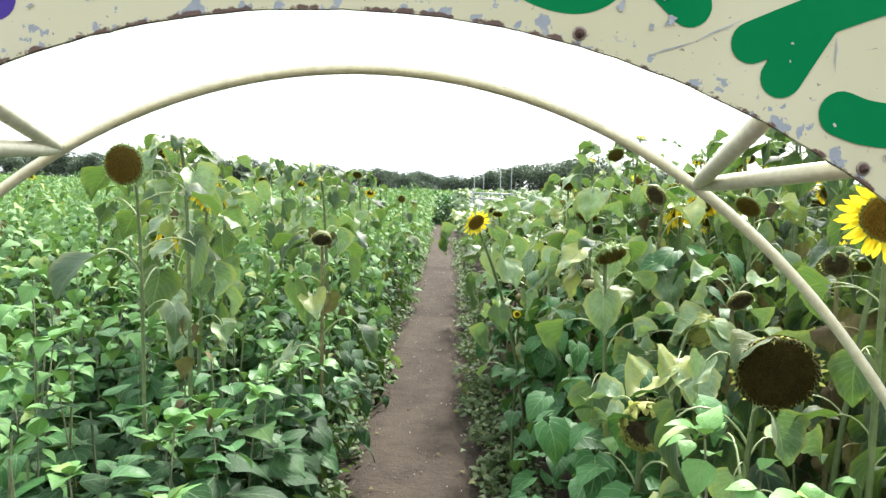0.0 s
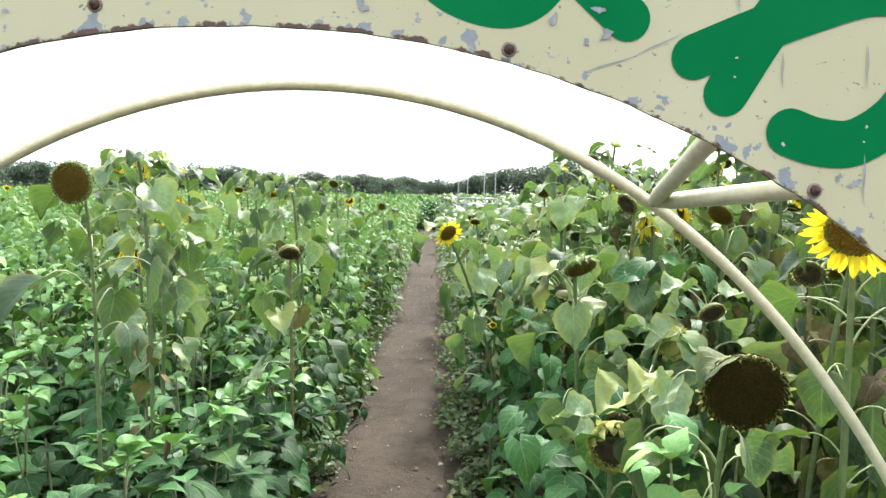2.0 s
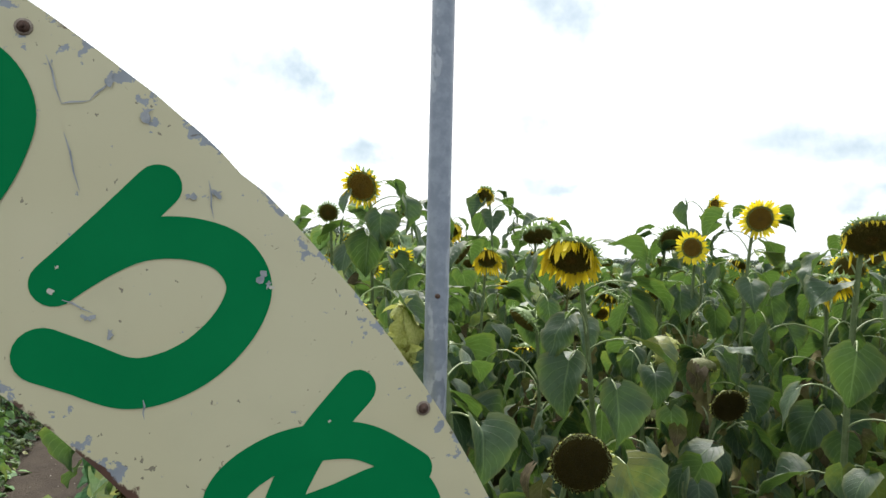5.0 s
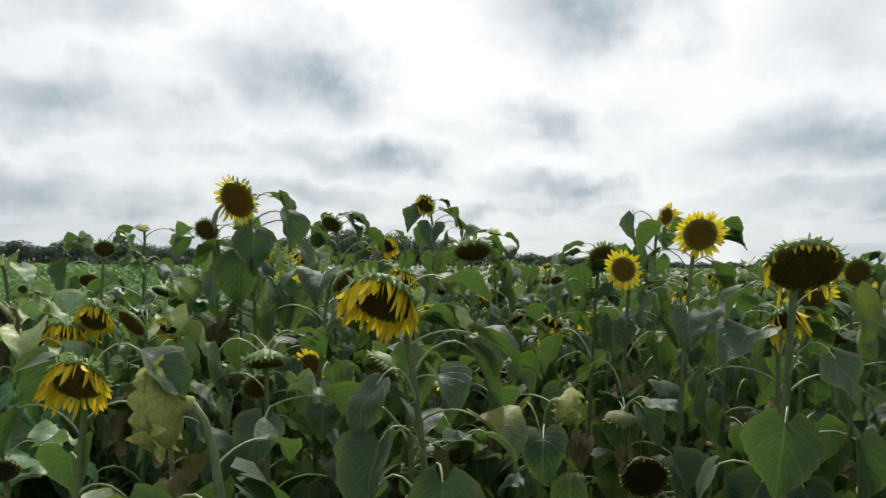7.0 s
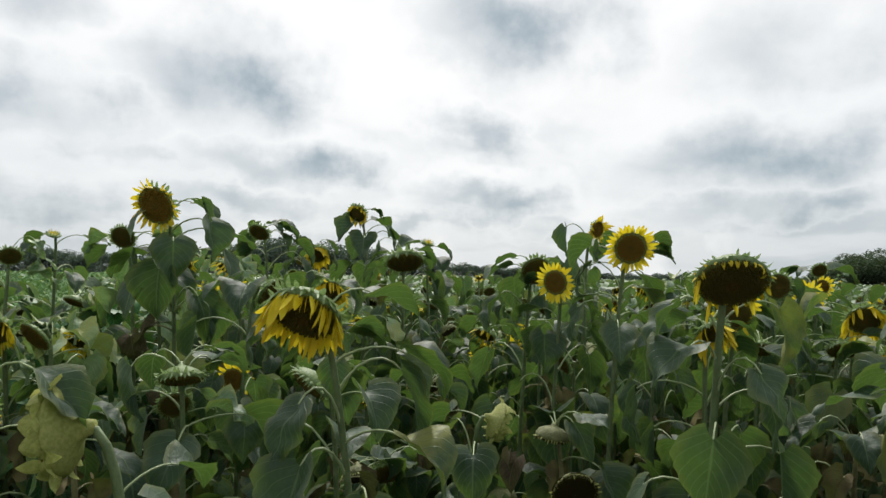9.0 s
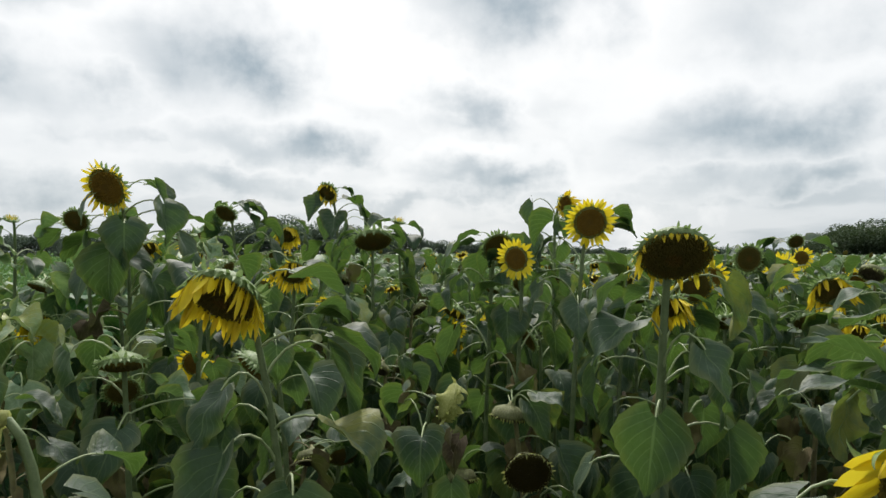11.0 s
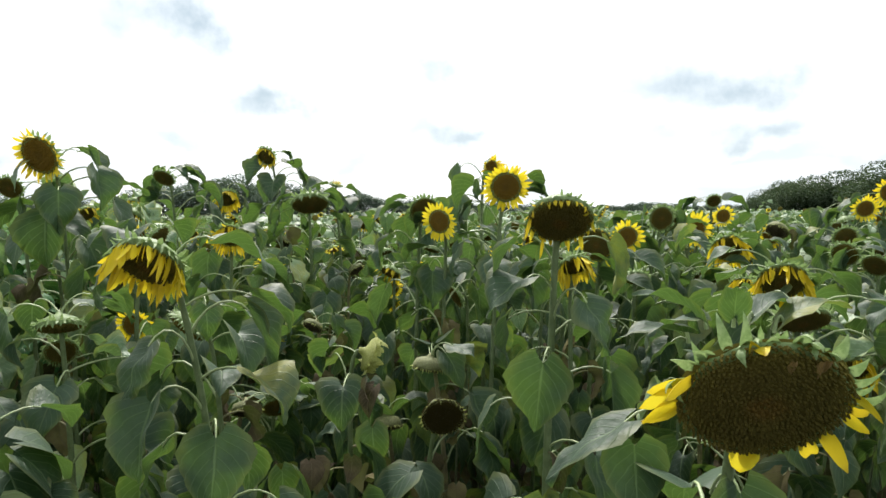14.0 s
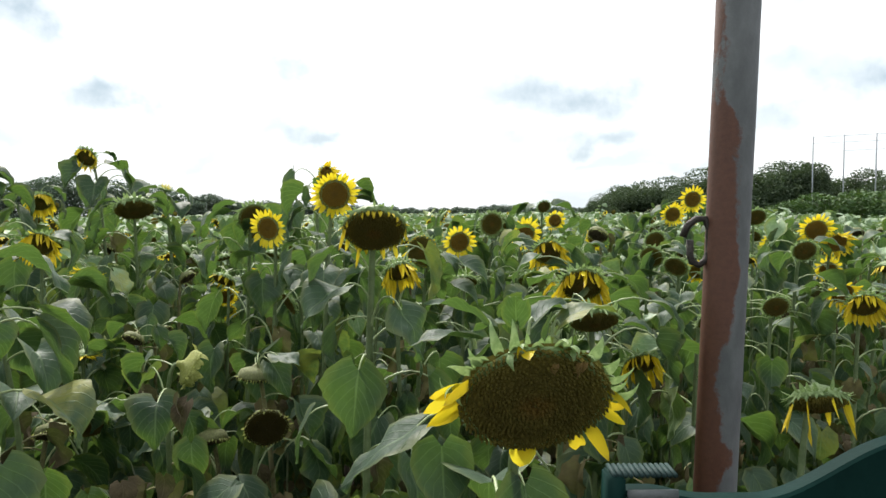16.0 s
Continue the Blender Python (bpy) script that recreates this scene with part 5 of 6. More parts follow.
flower(4.158, 9.216, 2.379, 0.056, 224, 30, "wilting", count=32, petal=0.7, leaves=8, low=0.4, high=0.75,
       own=((0.95, 5, 0.5, 1), (0.90, -10, 0.55, 1), (0.83, 185, 0.6, 0), (0.80, 20, 0.8, 1), (0.77, 215, 0.9, 0), (0.74, -30, 1.0, 0), (0.70, -110, 1.0, 0)))
flower(4.242, 8.555, 2.080, 0.095, 190, 62, "bare", leaves=14, low=0.55, high=0.96)
flower(4.432, 7.335, 1.985, 0.048, 235, 8, "fresh")
flower(4.592, 7.090, 2.115, 0.058, 205, 18, "fresh", count=34, petal=0.82, leaves=15, low=0.55, high=0.97)
flower(4.94, 7.80, 2.235, 0.040, 168, 10, "wilting", leaves=10)
flower(4.238, 6.253, 2.006, 0.080, 214, 50, "few", leaves=3, low=0.3, high=0.5, count=10, girth=0.012, roll=-0.15, petal=0.8,
       own=((0.70, 165, 0.9, 0), (0.72, -15, 0.8, 0), (0.65, 190, 0.8, 1), (0.60, -75, 0.95, 0), (0.58, -25, 0.95, 0), (0.53, 225, 1.0, 0), (0.51, -20, 1.0, 0), (0.47, 150, 1.0, 0), (0.44, -90, 1.0, 0), (0.40, 40, 1.0, 0), (0.80, 70, 0.65, 1)))
flower(4.164, 6.779, 1.376, 0.064, 200, 22, "fringed", leaves=7, high=0.62)
flower(4.725, 8.589, 1.579, 0.045, 190, 30, "fresh")
flower(4.82, 8.83, 1.470, 0.045, 200, 35, "wilting")
flower(6.347, 7.837, 1.911, 0.060, 205, 8, "fresh", count=26)
flower(3.55, 9.09, 2.230, 0.058, 220, 45, "bare", leaves=14, low=0.6, high=0.97)
flower(5.58, 7.55, 1.890, 0.055, 200, 15, "fresh")
flower(5.77, 7.51, 1.980, 0.062, 200, 10, "bare")
flower(7.68, 8.83, 1.970, 0.055, 205, 8, "fresh")
flower(5.61, 6.95, 1.860, 0.065, 215, 35, "wilting")
flower(5.41, 6.69, 1.720, 0.055, 235, 35, "wilting")
flower(5.79, 6.86, 1.730, 0.055, 215, 30, "wilting")
flower(7.91, 8.54, 1.820, 0.055, 230, 20, "fresh")
flower(5.34, 9.38, 1.500, 0.055, 240, 10, "fresh")
flower(3.33, 8.08, 1.550, 0.050, 210, 10, "fresh")
flower(3.77, 7.34, 1.320, 0.058, 185, 45, "bare")
flower(4.13, 7.19, 1.240, 0.060, 190, 70, "dry")
flower(3.97, 6.91, 1.570, 0.054, 100, 25, "back", leaves=6)
flower(4.50, 8.89, 2.190, 0.040, 190, 0, "bud")
flower(3.92, 9.25, 2.120, 0.060, 180, 40, "wilting")
flower(3.90, 9.35, 1.880, 0.050, 200, 25, "wilting")
flower(4.66, 6.76, 1.840, 0.050, 195, 50, "wilting")
flower(6.90, 8.21, 2.080, 0.045, 210, 30, "bare")
flower(7.49, 7.41, 2.120, 0.055, 215, 12, "fresh")
flower(7.40, 7.50, 2.020, 0.050, 215, 15, "fresh")
flower(7.39, 6.56, 1.930, 0.060, 230, 20, "fresh")
flower(7.42, 6.46, 1.860, 0.055, 220, 25, "wilting")
flower(7.86, 6.69, 1.670, 0.052, 230, 12, "fresh")
flower(6.34, 5.90, 1.660, 0.062, 235, 40, "wilting")
flower(4.96, 5.47, 1.600, 0.062, 225, 62, "wilting", count=8, leaves=2, low=0.25, high=0.45)
flower(4.71, 5.93, 1.760, 0.062, 215, 58, "bare")
flower(5.01, 6.00, 1.590, 0.050, 215, 45, "wilting")
flower(4.86, 6.10, 1.830, 0.062, 225, 40, "wilting")
flower(4.81, 6.82, 1.900, 0.060, 235, 12, "few", count=4)
flower(5.90, 7.61, 1.970, 0.062, 215, 15, "bare")
flower(5.31, 7.18, 1.730, 0.055, 220, 60, "bare")
flower(5.53, 6.98, 1.740, 0.055, 220, 55, "bare")
flower(6.95, 7.32, 1.860, 0.060, 220, 20, "bare")
flower(7.69, 7.07, 2.000, 0.060, 225, 35, "bare")
flower(8.18, 7.21, 1.810, 0.050, 225, 15, "fresh")
flower(3.76, 8.20, 1.920, 0.060, 200, 35, "wilting")
flower(2.51, 7.79, 1.790, 0.055, 195, 30, "wilting")
flower(2.63, 8.00, 1.720, 0.060, 195, 50, "bare")
flower(2.678, 6.602, 1.745, 0.055, 195, 38, "wilting", count=30)
flower(2.53, 9.00, 2.170, 0.035, 190, 0, "bud", leaves=10)
flower(2.85, 6.60, 1.680, 0.088, 287, 8, "back", leaves=4, low=0.4, high=0.8, girth=0.014)
flower(3.21, 6.221, 1.385, 0.074, 200, 10, "fringed", leaves=5, high=0.6)
flower(3.64, 7.24, 1.350, 0.050, 190, 60, "dry")
flower(4.44, 7.50, 2.030, 0.060, 195, 30, "bare")
flower(7.08, 7.11, 1.680, 0.050, 225, 25, "fresh")
flower(6.77, 6.16, 1.650, 0.050, 225, 25, "wilting")


def great_sunflower():
    """The heavy nodding head nearest to the camera's last stand."""
    c = Vector((4.070, 5.520, 1.745))
    p = sunflower(c.x, c.y, c.z, 0.111, 214, 33, "few", roll=0.04, leaves=6, lean=(0.06, 0.14), count=0, low=0.30, high=0.58, leaf_scale=1.15, girth=0.013)
    FLOWERS_PLACE.append((c.x, c.y))
    p["label"] = "sunflower with a huge nodding brown seed head and torn yellow petals"
    hd = [o for o in p.children if o.name.startswith("flower_head")][0]
    for o in list(hd.children):
        if o.name.startswith("disc"):
            o.data = seed_disc("disc", M_DISC, 1100, 0.13, 3)
            o.matrix_basis = Matrix.Diagonal((1.13, 1.05, 1, 1))
    # a broad leaf reaches out below the head, smaller ones stand over its neck
    broad = leaf_mesh("leaf", M_LEAF, M_LEAFSTEM, 71, 0.165, 0.12, 0.16, 0.05, 14, True, pitch=-24, droop=20, fold=0.5, wave=0.04, teeth=0.09)
    hung = leaf_mesh("leaf", M_LEAF, M_LEAFSTEM, 72, 0.19, 0.16, 0.10, 0.04, 14, True, pitch=-70, droop=20, fold=0.3, wave=0.03, teeth=0.07)
    for me, off, bearing in ((broad, (-0.05, -0.07, 1.62), 162), (hung, (0.02, 0.0, 1.50), 250)):
        put("leaf", me, p, Matrix.Translation(off) @ Matrix.Rotation(radians(bearing), 4, "Z"))
    for k, (ox, oy, oz, bearing, ln, pitch, droop) in enumerate(((-0.06, -0.06, 1.82, 150, 0.12, 46, 50), (-0.03, -0.09, 1.825, 225, 0.09, 62, 40), (-0.01, -0.10, 1.82, 5, 0.13, 36, 55),
                                                                 (0.03, -0.12, 1.815, -30, 0.12, 45, 60), (-0.10, -0.06, 1.80, 165, 0.12, 20, 45))):
        me = leaf_mesh("leaf", M_LEAF, M_LEAFSTEM, 80 + k, ln, ln * 0.62, 0.015, 0.02, 12, True, pitch=pitch, droop=droop, fold=0.6, wave=0.05, teeth=0.09)
        put("leaf", me, p, Matrix.Translation((ox, oy, oz)) @ Matrix.Rotation(radians(bearing), 4, "Z"))
    rng = random.Random(9)
    # petals are left at both sides and below; angles run from the right side of the face upwards
    for ang, ln, wd, pool in ((158, 1.1, 1.3, 0), (168, 1.3, 1.5, 0), (178, 1.25, 1.4, 0), (148, 0.8, 1.2, 1), (186, 0.9, 1.2, 1), (262, 1.1, 2.1, 0), (268, 0.8, 1.4, 1),
                              (304, 1.1, 1.5, 1), (318, 1.1, 1.6, 1), (-6, 0.85, 1.2, 1), (-18, 1.0, 1.0, 0), (8, 0.7, 0.9, 1), (96, 0.35, 1.3, 1), (104, 0.3, 1.2, 1)):
        a = radians(ang + rng.uniform(-3, 3))
        rad = Vector((math.cos(a), math.sin(a), 0))
        way = (rad * 0.8 + Vector((0, -0.45, rng.uniform(0.0, 0.35)))).normalized()
        nrm = (Vector((0, 0, 1)) - way * way.z).normalized()
        m = Matrix((way, nrm.cross(way), nrm)).transposed().to_4x4()
        put("petal", (PETALS, PETALS_OLD)[pool][rng.randrange(8)], hd, Matrix.Translation((rad.x * 1.08, rad.y * 0.93, 0.04)) @ m @ Matrix.Diagonal((ln * 0.62, wd * 0.62, 0.6, 1)))
    # curled shreds hang over the face
    for px, ln in ((0.22, 0.55), (0.55, 0.7), (0.62, 0.45)):
        m = Matrix(((0, -1, 0), (-1, 0, 0), (0, 0, -1))).transposed().to_4x4()
        put("petal", SHRED, hd, Matrix.Translation((px, 0.86, 0.22)) @ m @ Matrix.Diagonal((ln, 0.5, 0.5, 1)), "brown curled petal")
    # long green bracts stand up round the upper rim
    for k in range(20):
        a = radians(4 + 9.0 * k + rng.uniform(-9, 9))
        rad = Vector((math.cos(a) * 1.08, math.sin(a) * 0.95, -0.02))
        way = (rad + Vector((rng.uniform(-0.5, 0.5), 0.25, rng.uniform(-0.2, 0.9)))).normalized()
        nrm = (Vector((0, 0, 1)) - way * way.z).normalized()
        m = Matrix((way, nrm.cross(way), nrm)).transposed().to_4x4()
        v, f, u = strip_lists(rng.uniform(0.3, 0.62), rng.uniform(0.16, 0.30), 9, rng.choice((-90, -50, 40, 80, 120)), 0.5, 300 + k, 1.8)
        put("bract", mesh_of("bract", v, f, M_BRACT, u), hd, Matrix.Translation(rad) @ m)


great_sunflower()


# ---- filling rows of sunflowers ----
def clear_of(x, y, gap):
    return all((x - a) ** 2 + (y - b) ** 2 > gap * gap for a, b in FLOWERS_PLACE)


def fill_sunflowers():
    rng = random.Random(31)
    spots = []
    for j in range(14):
        for i in range(20):
            x = 2.25 + 0.42 * i + rng.uniform(-0.15, 0.15)
            y = 6.2 + 0.45 * j + rng.uniform(-0.15, 0.15)
            if x < 2.0 or x + y > 17.5 or (x < 2.7 and y < 6.6):
                continue
            if math.hypot(x - 3.1, y - 4.9) < 2.0 or math.hypot(x - 3.95, y - 6.5) < 0.45:
                continue
            if not clear_of(x, y, 0.20):
                continue
            spots.append((x, y))
    for j in range(13):
        y = 7.3 + 0.42 * j + rng.uniform(-0.1, 0.1)
        spots.append((path_edges(y)[1] + rng.uniform(0.36, 0.55), y))
    for x, y in spots:
        far = math.hypot(x - 3.1, y - 4.9)
        z = rng.uniform(1.62, 1.95) + (0.14 if x < 3.9 and y > 7.3 else 0.0) + 0.010 * far if x > 2.8 else rng.uniform(1.5, 1.85) if y > 7.5 else rng.uniform(1.25, 1.6)
        if x < 2.2:
            z = rng.uniform(1.25, 1.6) if y > 8.2 else rng.uniform(1.0, 1.4)
        if 4.2 < x < 6.2 and y < 7.9:
            z = rng.uniform(1.45, 1.72)
        if 3.4 < x < 4.6 and y < 8.3:
            z = rng.uniform(1.35, 1.6)
        if far < 2.7:
            z = rng.uniform(1.30, 1.50) if far < 1.9 else rng.uniform(1.48, 1.72)
        state = rng.choices(("fresh", "wilting", "bare", "few", "dry"), (0.12, 0.2, 0.36, 0.2, 0.12))[0]
        if far < 2.7:
            state = rng.choice(("bare", "dry"))
        if x < 2.9:
            state = rng.choice(("ripe", "bare", "dry", "dry"))
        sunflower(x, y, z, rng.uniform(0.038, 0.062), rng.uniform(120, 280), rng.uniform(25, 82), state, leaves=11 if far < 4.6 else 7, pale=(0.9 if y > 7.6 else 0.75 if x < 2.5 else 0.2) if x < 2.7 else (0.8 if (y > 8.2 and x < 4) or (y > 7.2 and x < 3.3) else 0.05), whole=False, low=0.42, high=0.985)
        FLOWERS_PLACE.append((x, y))


fill_sunflowers()


# ---- leafy plants beside the path ----
def herb(x, y, h, seed, deep=False):
    rng = random.Random(seed)
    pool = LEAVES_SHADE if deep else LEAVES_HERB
    tips = LEAVES_HERB if deep else LEAVES_TIP
    p = tagged(new("leafy_plant"), "bushy green annual plant with pointed oval leaves", "plant", "leafy plants beside the path")
    p.location = (x, y, -0.03)
    top = Vector((rng.uniform(-0.08, 0.08), rng.uniform(-0.08, 0.08), h))
    line = [Vector((top.x * t * t, top.y * t * t, h * t)) for t in (0, 0.25, 0.5, 0.75, 1)]
    v, f = tube_lists(line, [0.007, 0.006, 0.0055, 0.0045, 0.003], 6)
    put("stem", mesh_of("stem", v, f, M_STEM), p)
    turn = rng.random() * 6
    nodes = 8
    for i in range(nodes):
        t = 0.38 + 0.58 * i / (nodes - 1)
        c = Vector((top.x * t * t, top.y * t * t, h * t))
        turn += math.pi / 2 + rng.uniform(-0.3, 0.3)
        size = (1.3 - 0.62 * max(0, (t - 0.6) / 0.4)) * rng.uniform(0.8, 1.2)
        for side in (0, math.pi):
            a = turn + side + rng.uniform(-0.25, 0.25)
            m = Matrix.Translation(c) @ Matrix.Rotation(a, 4, "Z") @ Matrix.Rotation(rng.uniform(-0.3, 0.35), 4, "Y") @ Matrix.Rotation(rng.uniform(-0.3, 0.3), 4, "X") @ Matrix.Scale(size, 4)
            # upper third uses the pale set: young growth, with sheen painted in
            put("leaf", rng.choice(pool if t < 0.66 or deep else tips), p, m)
            if rng.random() < 0.5:
                # a side shoot with a pair of leaves at its end
                s = rng.uniform(0.10, 0.2)
                e = c + Vector((math.cos(a) * s, math.sin(a) * s, s * rng.uniform(0.5, 1.0)))
                for _ in range(2):
                    m = Matrix.Translation(e) @ Matrix.Rotation(a + rng.uniform(-1.4, 1.4), 4, "Z") @ Matrix.Rotation(rng.uniform(-0.7, 0.1), 4, "Y") @ Matrix.Scale(size * 0.66, 4)
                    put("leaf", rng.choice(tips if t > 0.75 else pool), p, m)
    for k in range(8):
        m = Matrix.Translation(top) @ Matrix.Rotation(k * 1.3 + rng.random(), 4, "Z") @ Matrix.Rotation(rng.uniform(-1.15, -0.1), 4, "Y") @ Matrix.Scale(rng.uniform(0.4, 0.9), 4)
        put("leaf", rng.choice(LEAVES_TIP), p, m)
    return p


def seed_spike(x, y, z, h, seed, label):
    """A leafy weed that ends in an upright, branched spike of small seeds."""
    rng = random.Random(seed)
    p = tagged(new("amaranth_plant"), label, "plant", "weeds with seed spikes")
    p.location = (x, y, 0)
    v, f = tube_lists([(0, 0, -0.03), (0.01, 0.01, z * 0.5), (0, 0, z)], [0.006, 0.005, 0.0015], 6)
    put("stem", mesh_of("stem", v, f, M_STEM), p)
    verts, faces = [], []
    lines = [(Vector((0, 0, z - h)), Vector((0, 0, z)), 0.013)]
    for k in range(7):
        a = k * 2.4
        b = Vector((0, 0, z - h * (0.35 + 0.09 * k)))
        lines.append((b, b + Vector((math.cos(a) * 0.035, math.sin(a) * 0.02, 0.05 - 0.003 * k)), 0.008))
    for a, b, w in lines:
        for _ in range(int(130 * (b - a).length / 0.15) + 12):
            t = rng.random()
            c = a.lerp(b, t)
            d = Vector((rng.gauss(0, 1), rng.gauss(0, 1), rng.uniform(0.1, 1.2))).normalized()
            c = c + d * w * (1 - 0.75 * t) * rng.uniform(0.5, 1.0)
            o = len(verts)
            q = rng.uniform(0.0025, 0.0045)
            e1 = d.orthogonal().normalized() * q * 0.45
            e2 = d.cross(e1)
            verts += [c + d * q * 1.7, c + e1, c - e1 * 0.5 + e2, c - e1 * 0.5 - e2, c - d * q * 0.5]
            faces += [(o, o + 1, o + 2), (o, o + 2, o + 3), (o, o + 3, o + 1), (o + 4, o + 2, o + 1), (o + 4, o + 3, o + 2), (o + 4, o + 1, o + 3)]
    put("seed_spike", mesh_of("seed_spike", verts, faces, M_SPIKE, smooth=False), p, None, "branched green seed spike")
    for k in range(9):
        m = Matrix.Translation((0, 0, z - h * 1.05 - 0.05 * k)) @ Matrix.Rotation(k * 2.4, 4, "Z") @ Matrix.Rotation(rng.uniform(-0.3, 0.3), 4, "Y") @ Matrix.Scale(0.45 + 0.05 * k, 4)
        put("leaf", rng.choice(LEAVES_HERB), p, m)


def fill_herbs():
    rng = random.Random(8)
    n = 0
    for j in range(8):
        for i in range(7):
            x = 0.66 - 0.32 * i + rng.uniform(-0.12, 0.12)
            y = 6.15 + 0.35 * j + rng.uniform(-0.12, 0.12)
            if x < 0.5 - 0.45 * (y - 5.2):
                continue
            # plants by the path get the deep green with painted shade
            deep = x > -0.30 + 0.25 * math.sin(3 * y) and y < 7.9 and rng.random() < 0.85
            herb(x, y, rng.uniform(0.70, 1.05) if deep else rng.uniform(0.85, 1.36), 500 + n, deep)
            n += 1
    for x, y, h in ((2.08, 6.05, 1.02), (2.30, 5.98, 1.10), (2.02, 6.30, 0.86), (2.55, 6.1, 1.15), (1.92, 6.7, 0.8), (2.05, 6.13, 1.26), (2.12, 5.87, 1.26)):
        herb(x, y, h, 900 + int(x * 100))


fill_herbs()
seed_spike(2.336, 5.43, 1.593, 0.16, 1, "green amaranth weed with a seed spike before the sign")


# ---- growth that cannot be counted: joined meshes ----
def leaf_template(rows, heart, droop, pitch=10.0):
    """A small leaf of unit length for the joined growth: vertices, triangles, uvs."""
    v, f, u = blade_lists(1.0, 0.95 if heart else 0.72, rows, heart, pitch, droop, 0.22, 0.03, 0.06, random.Random(rows))
    # three columns are enough here
    keep = [i for i in range(len(v)) if i % 5 in (0, 2, 4)]
    verts, uvs = np.array([v[i] for i in keep]), np.array([u[i] for i in keep])
    tris = []
    for i in range(rows):
        for k in range(2):
            a = i * 3 + k
            tris += [(a, a + 1, a + 4), (a, a + 4, a + 3)]
    return verts, np.array(tris), uvs


def scatter(template, place, yaw, tilt, roll, size):
    """Copies of a template at places, turned and scaled: joined arrays."""
    v, t, u = template
    n = len(place)
    cy, sy, ct, st, cr, sr = np.cos(yaw), np.sin(yaw), np.cos(tilt), np.sin(tilt), np.cos(roll), np.sin(roll)
    x, y, z = v[:, 0][None], v[:, 1][None], v[:, 2][None]
    y2 = y * cr[:, None] - z * sr[:, None]
    z2 = y * sr[:, None] + z * cr[:, None]
    x3 = x * ct[:, None] + z2 * st[:, None]
    z3 = -x * st[:, None] + z2 * ct[:, None]
    out = np.stack([x3 * cy[:, None] - y2 * sy[:, None], x3 * sy[:, None] + y2 * cy[:, None], z3 + 0 * x3], -1) * size[:, None, None]
    out += place[:, None, :]
    tris = (t[None] + (np.arange(n) * len(v))[:, None, None]).reshape(-1, 3)
    return out.reshape(-1, 3), tris, np.tile(u, (n, 1))


def swell(x, y):
    """A slow rise and fall of the crop's height."""
    return 0.10 * np.sin(0.55 * x + 0.8 * np.sin(0.31 * y)) + 0.08 * np.sin(0.43 * y + 1.3) + 0.05 * np.sin(1.7 * x + 1.1 * y)


def crop(name, label, region, spacing, leaves, size, height, depth, radius, mat, template, seed, spread=0.12, tilt=(-0.2, 0.9)):
    """A stand of plants as one mesh of leaves. region: function of arrays x, y giving which spots are planted."""
    rng = np.random.default_rng(seed)
    x0, x1, y0, y1, ok = region
    gx, gy = np.meshgrid(np.arange(x0, x1, spacing), np.arange(y0, y1, spacing))
    px = gx.ravel() + rng.uniform(-0.4, 0.4, gx.size) * spacing
    py = gy.ravel() + rng.uniform(-0.4, 0.4, gx.size) * spacing
    use = ok(px, py)
    px, py = px[use], py[use]
    h = height(px, py) + rng.normal(0, spread, len(px))
    n = len(px) * leaves
    px, py, h = np.repeat(px, leaves), np.repeat(py, leaves), np.repeat(h, leaves)
    a = rng.uniform(0, 2 * np.pi, n)
    k = rng.random(n)
    rr = radius * (0.15 + 0.85 * rng.random(n)) * (0.45 + 0.55 * np.sqrt(k))
    pos = np.stack([px + rr * np.cos(a), py + rr * np.sin(a), np.maximum(h - depth * k, 0.03)], -1)
    v, t, u = scatter(template, pos, a + rng.normal(0, 0.5, n), rng.uniform(*tilt, n), rng.normal(0, 0.35, n), size * rng.uniform(0.65, 1.25, n))
    ob = put(name, big_mesh(name, v, t, mat, u, smooth=True))
    tagged(ob, label, "plants", kind="stuff")
    return ob


T_HERB = leaf_template(4, False, 55)
T_HERB_FAR = leaf_template(2, False, 45)
T_BIG = leaf_template(5, True, 60)
T_BIG_FAR = leaf_template(3, True, 50)
T_TUFT = (np.array([(0, 0, 0), (0.45, -0.42, 0.10), (0.5, 0.0, -0.03), (0.45, 0.42, 0.10), (1.0, 0.05, -0.12)], float), np.array([(0, 1, 2), (0, 2, 3), (1, 4, 2), (2, 4, 3)]), np.array([(0, 0.5), (0.5, 0), (0.5, 0.5), (0.5, 1), (1, 0.5)], float))


def path_left(y):
    return np.array([path_edges(v)[0] for v in np.atleast_1d(y)])


def path_right(y):
    return np.array([path_edges(v)[1] for v in np.atleast_1d(y)])


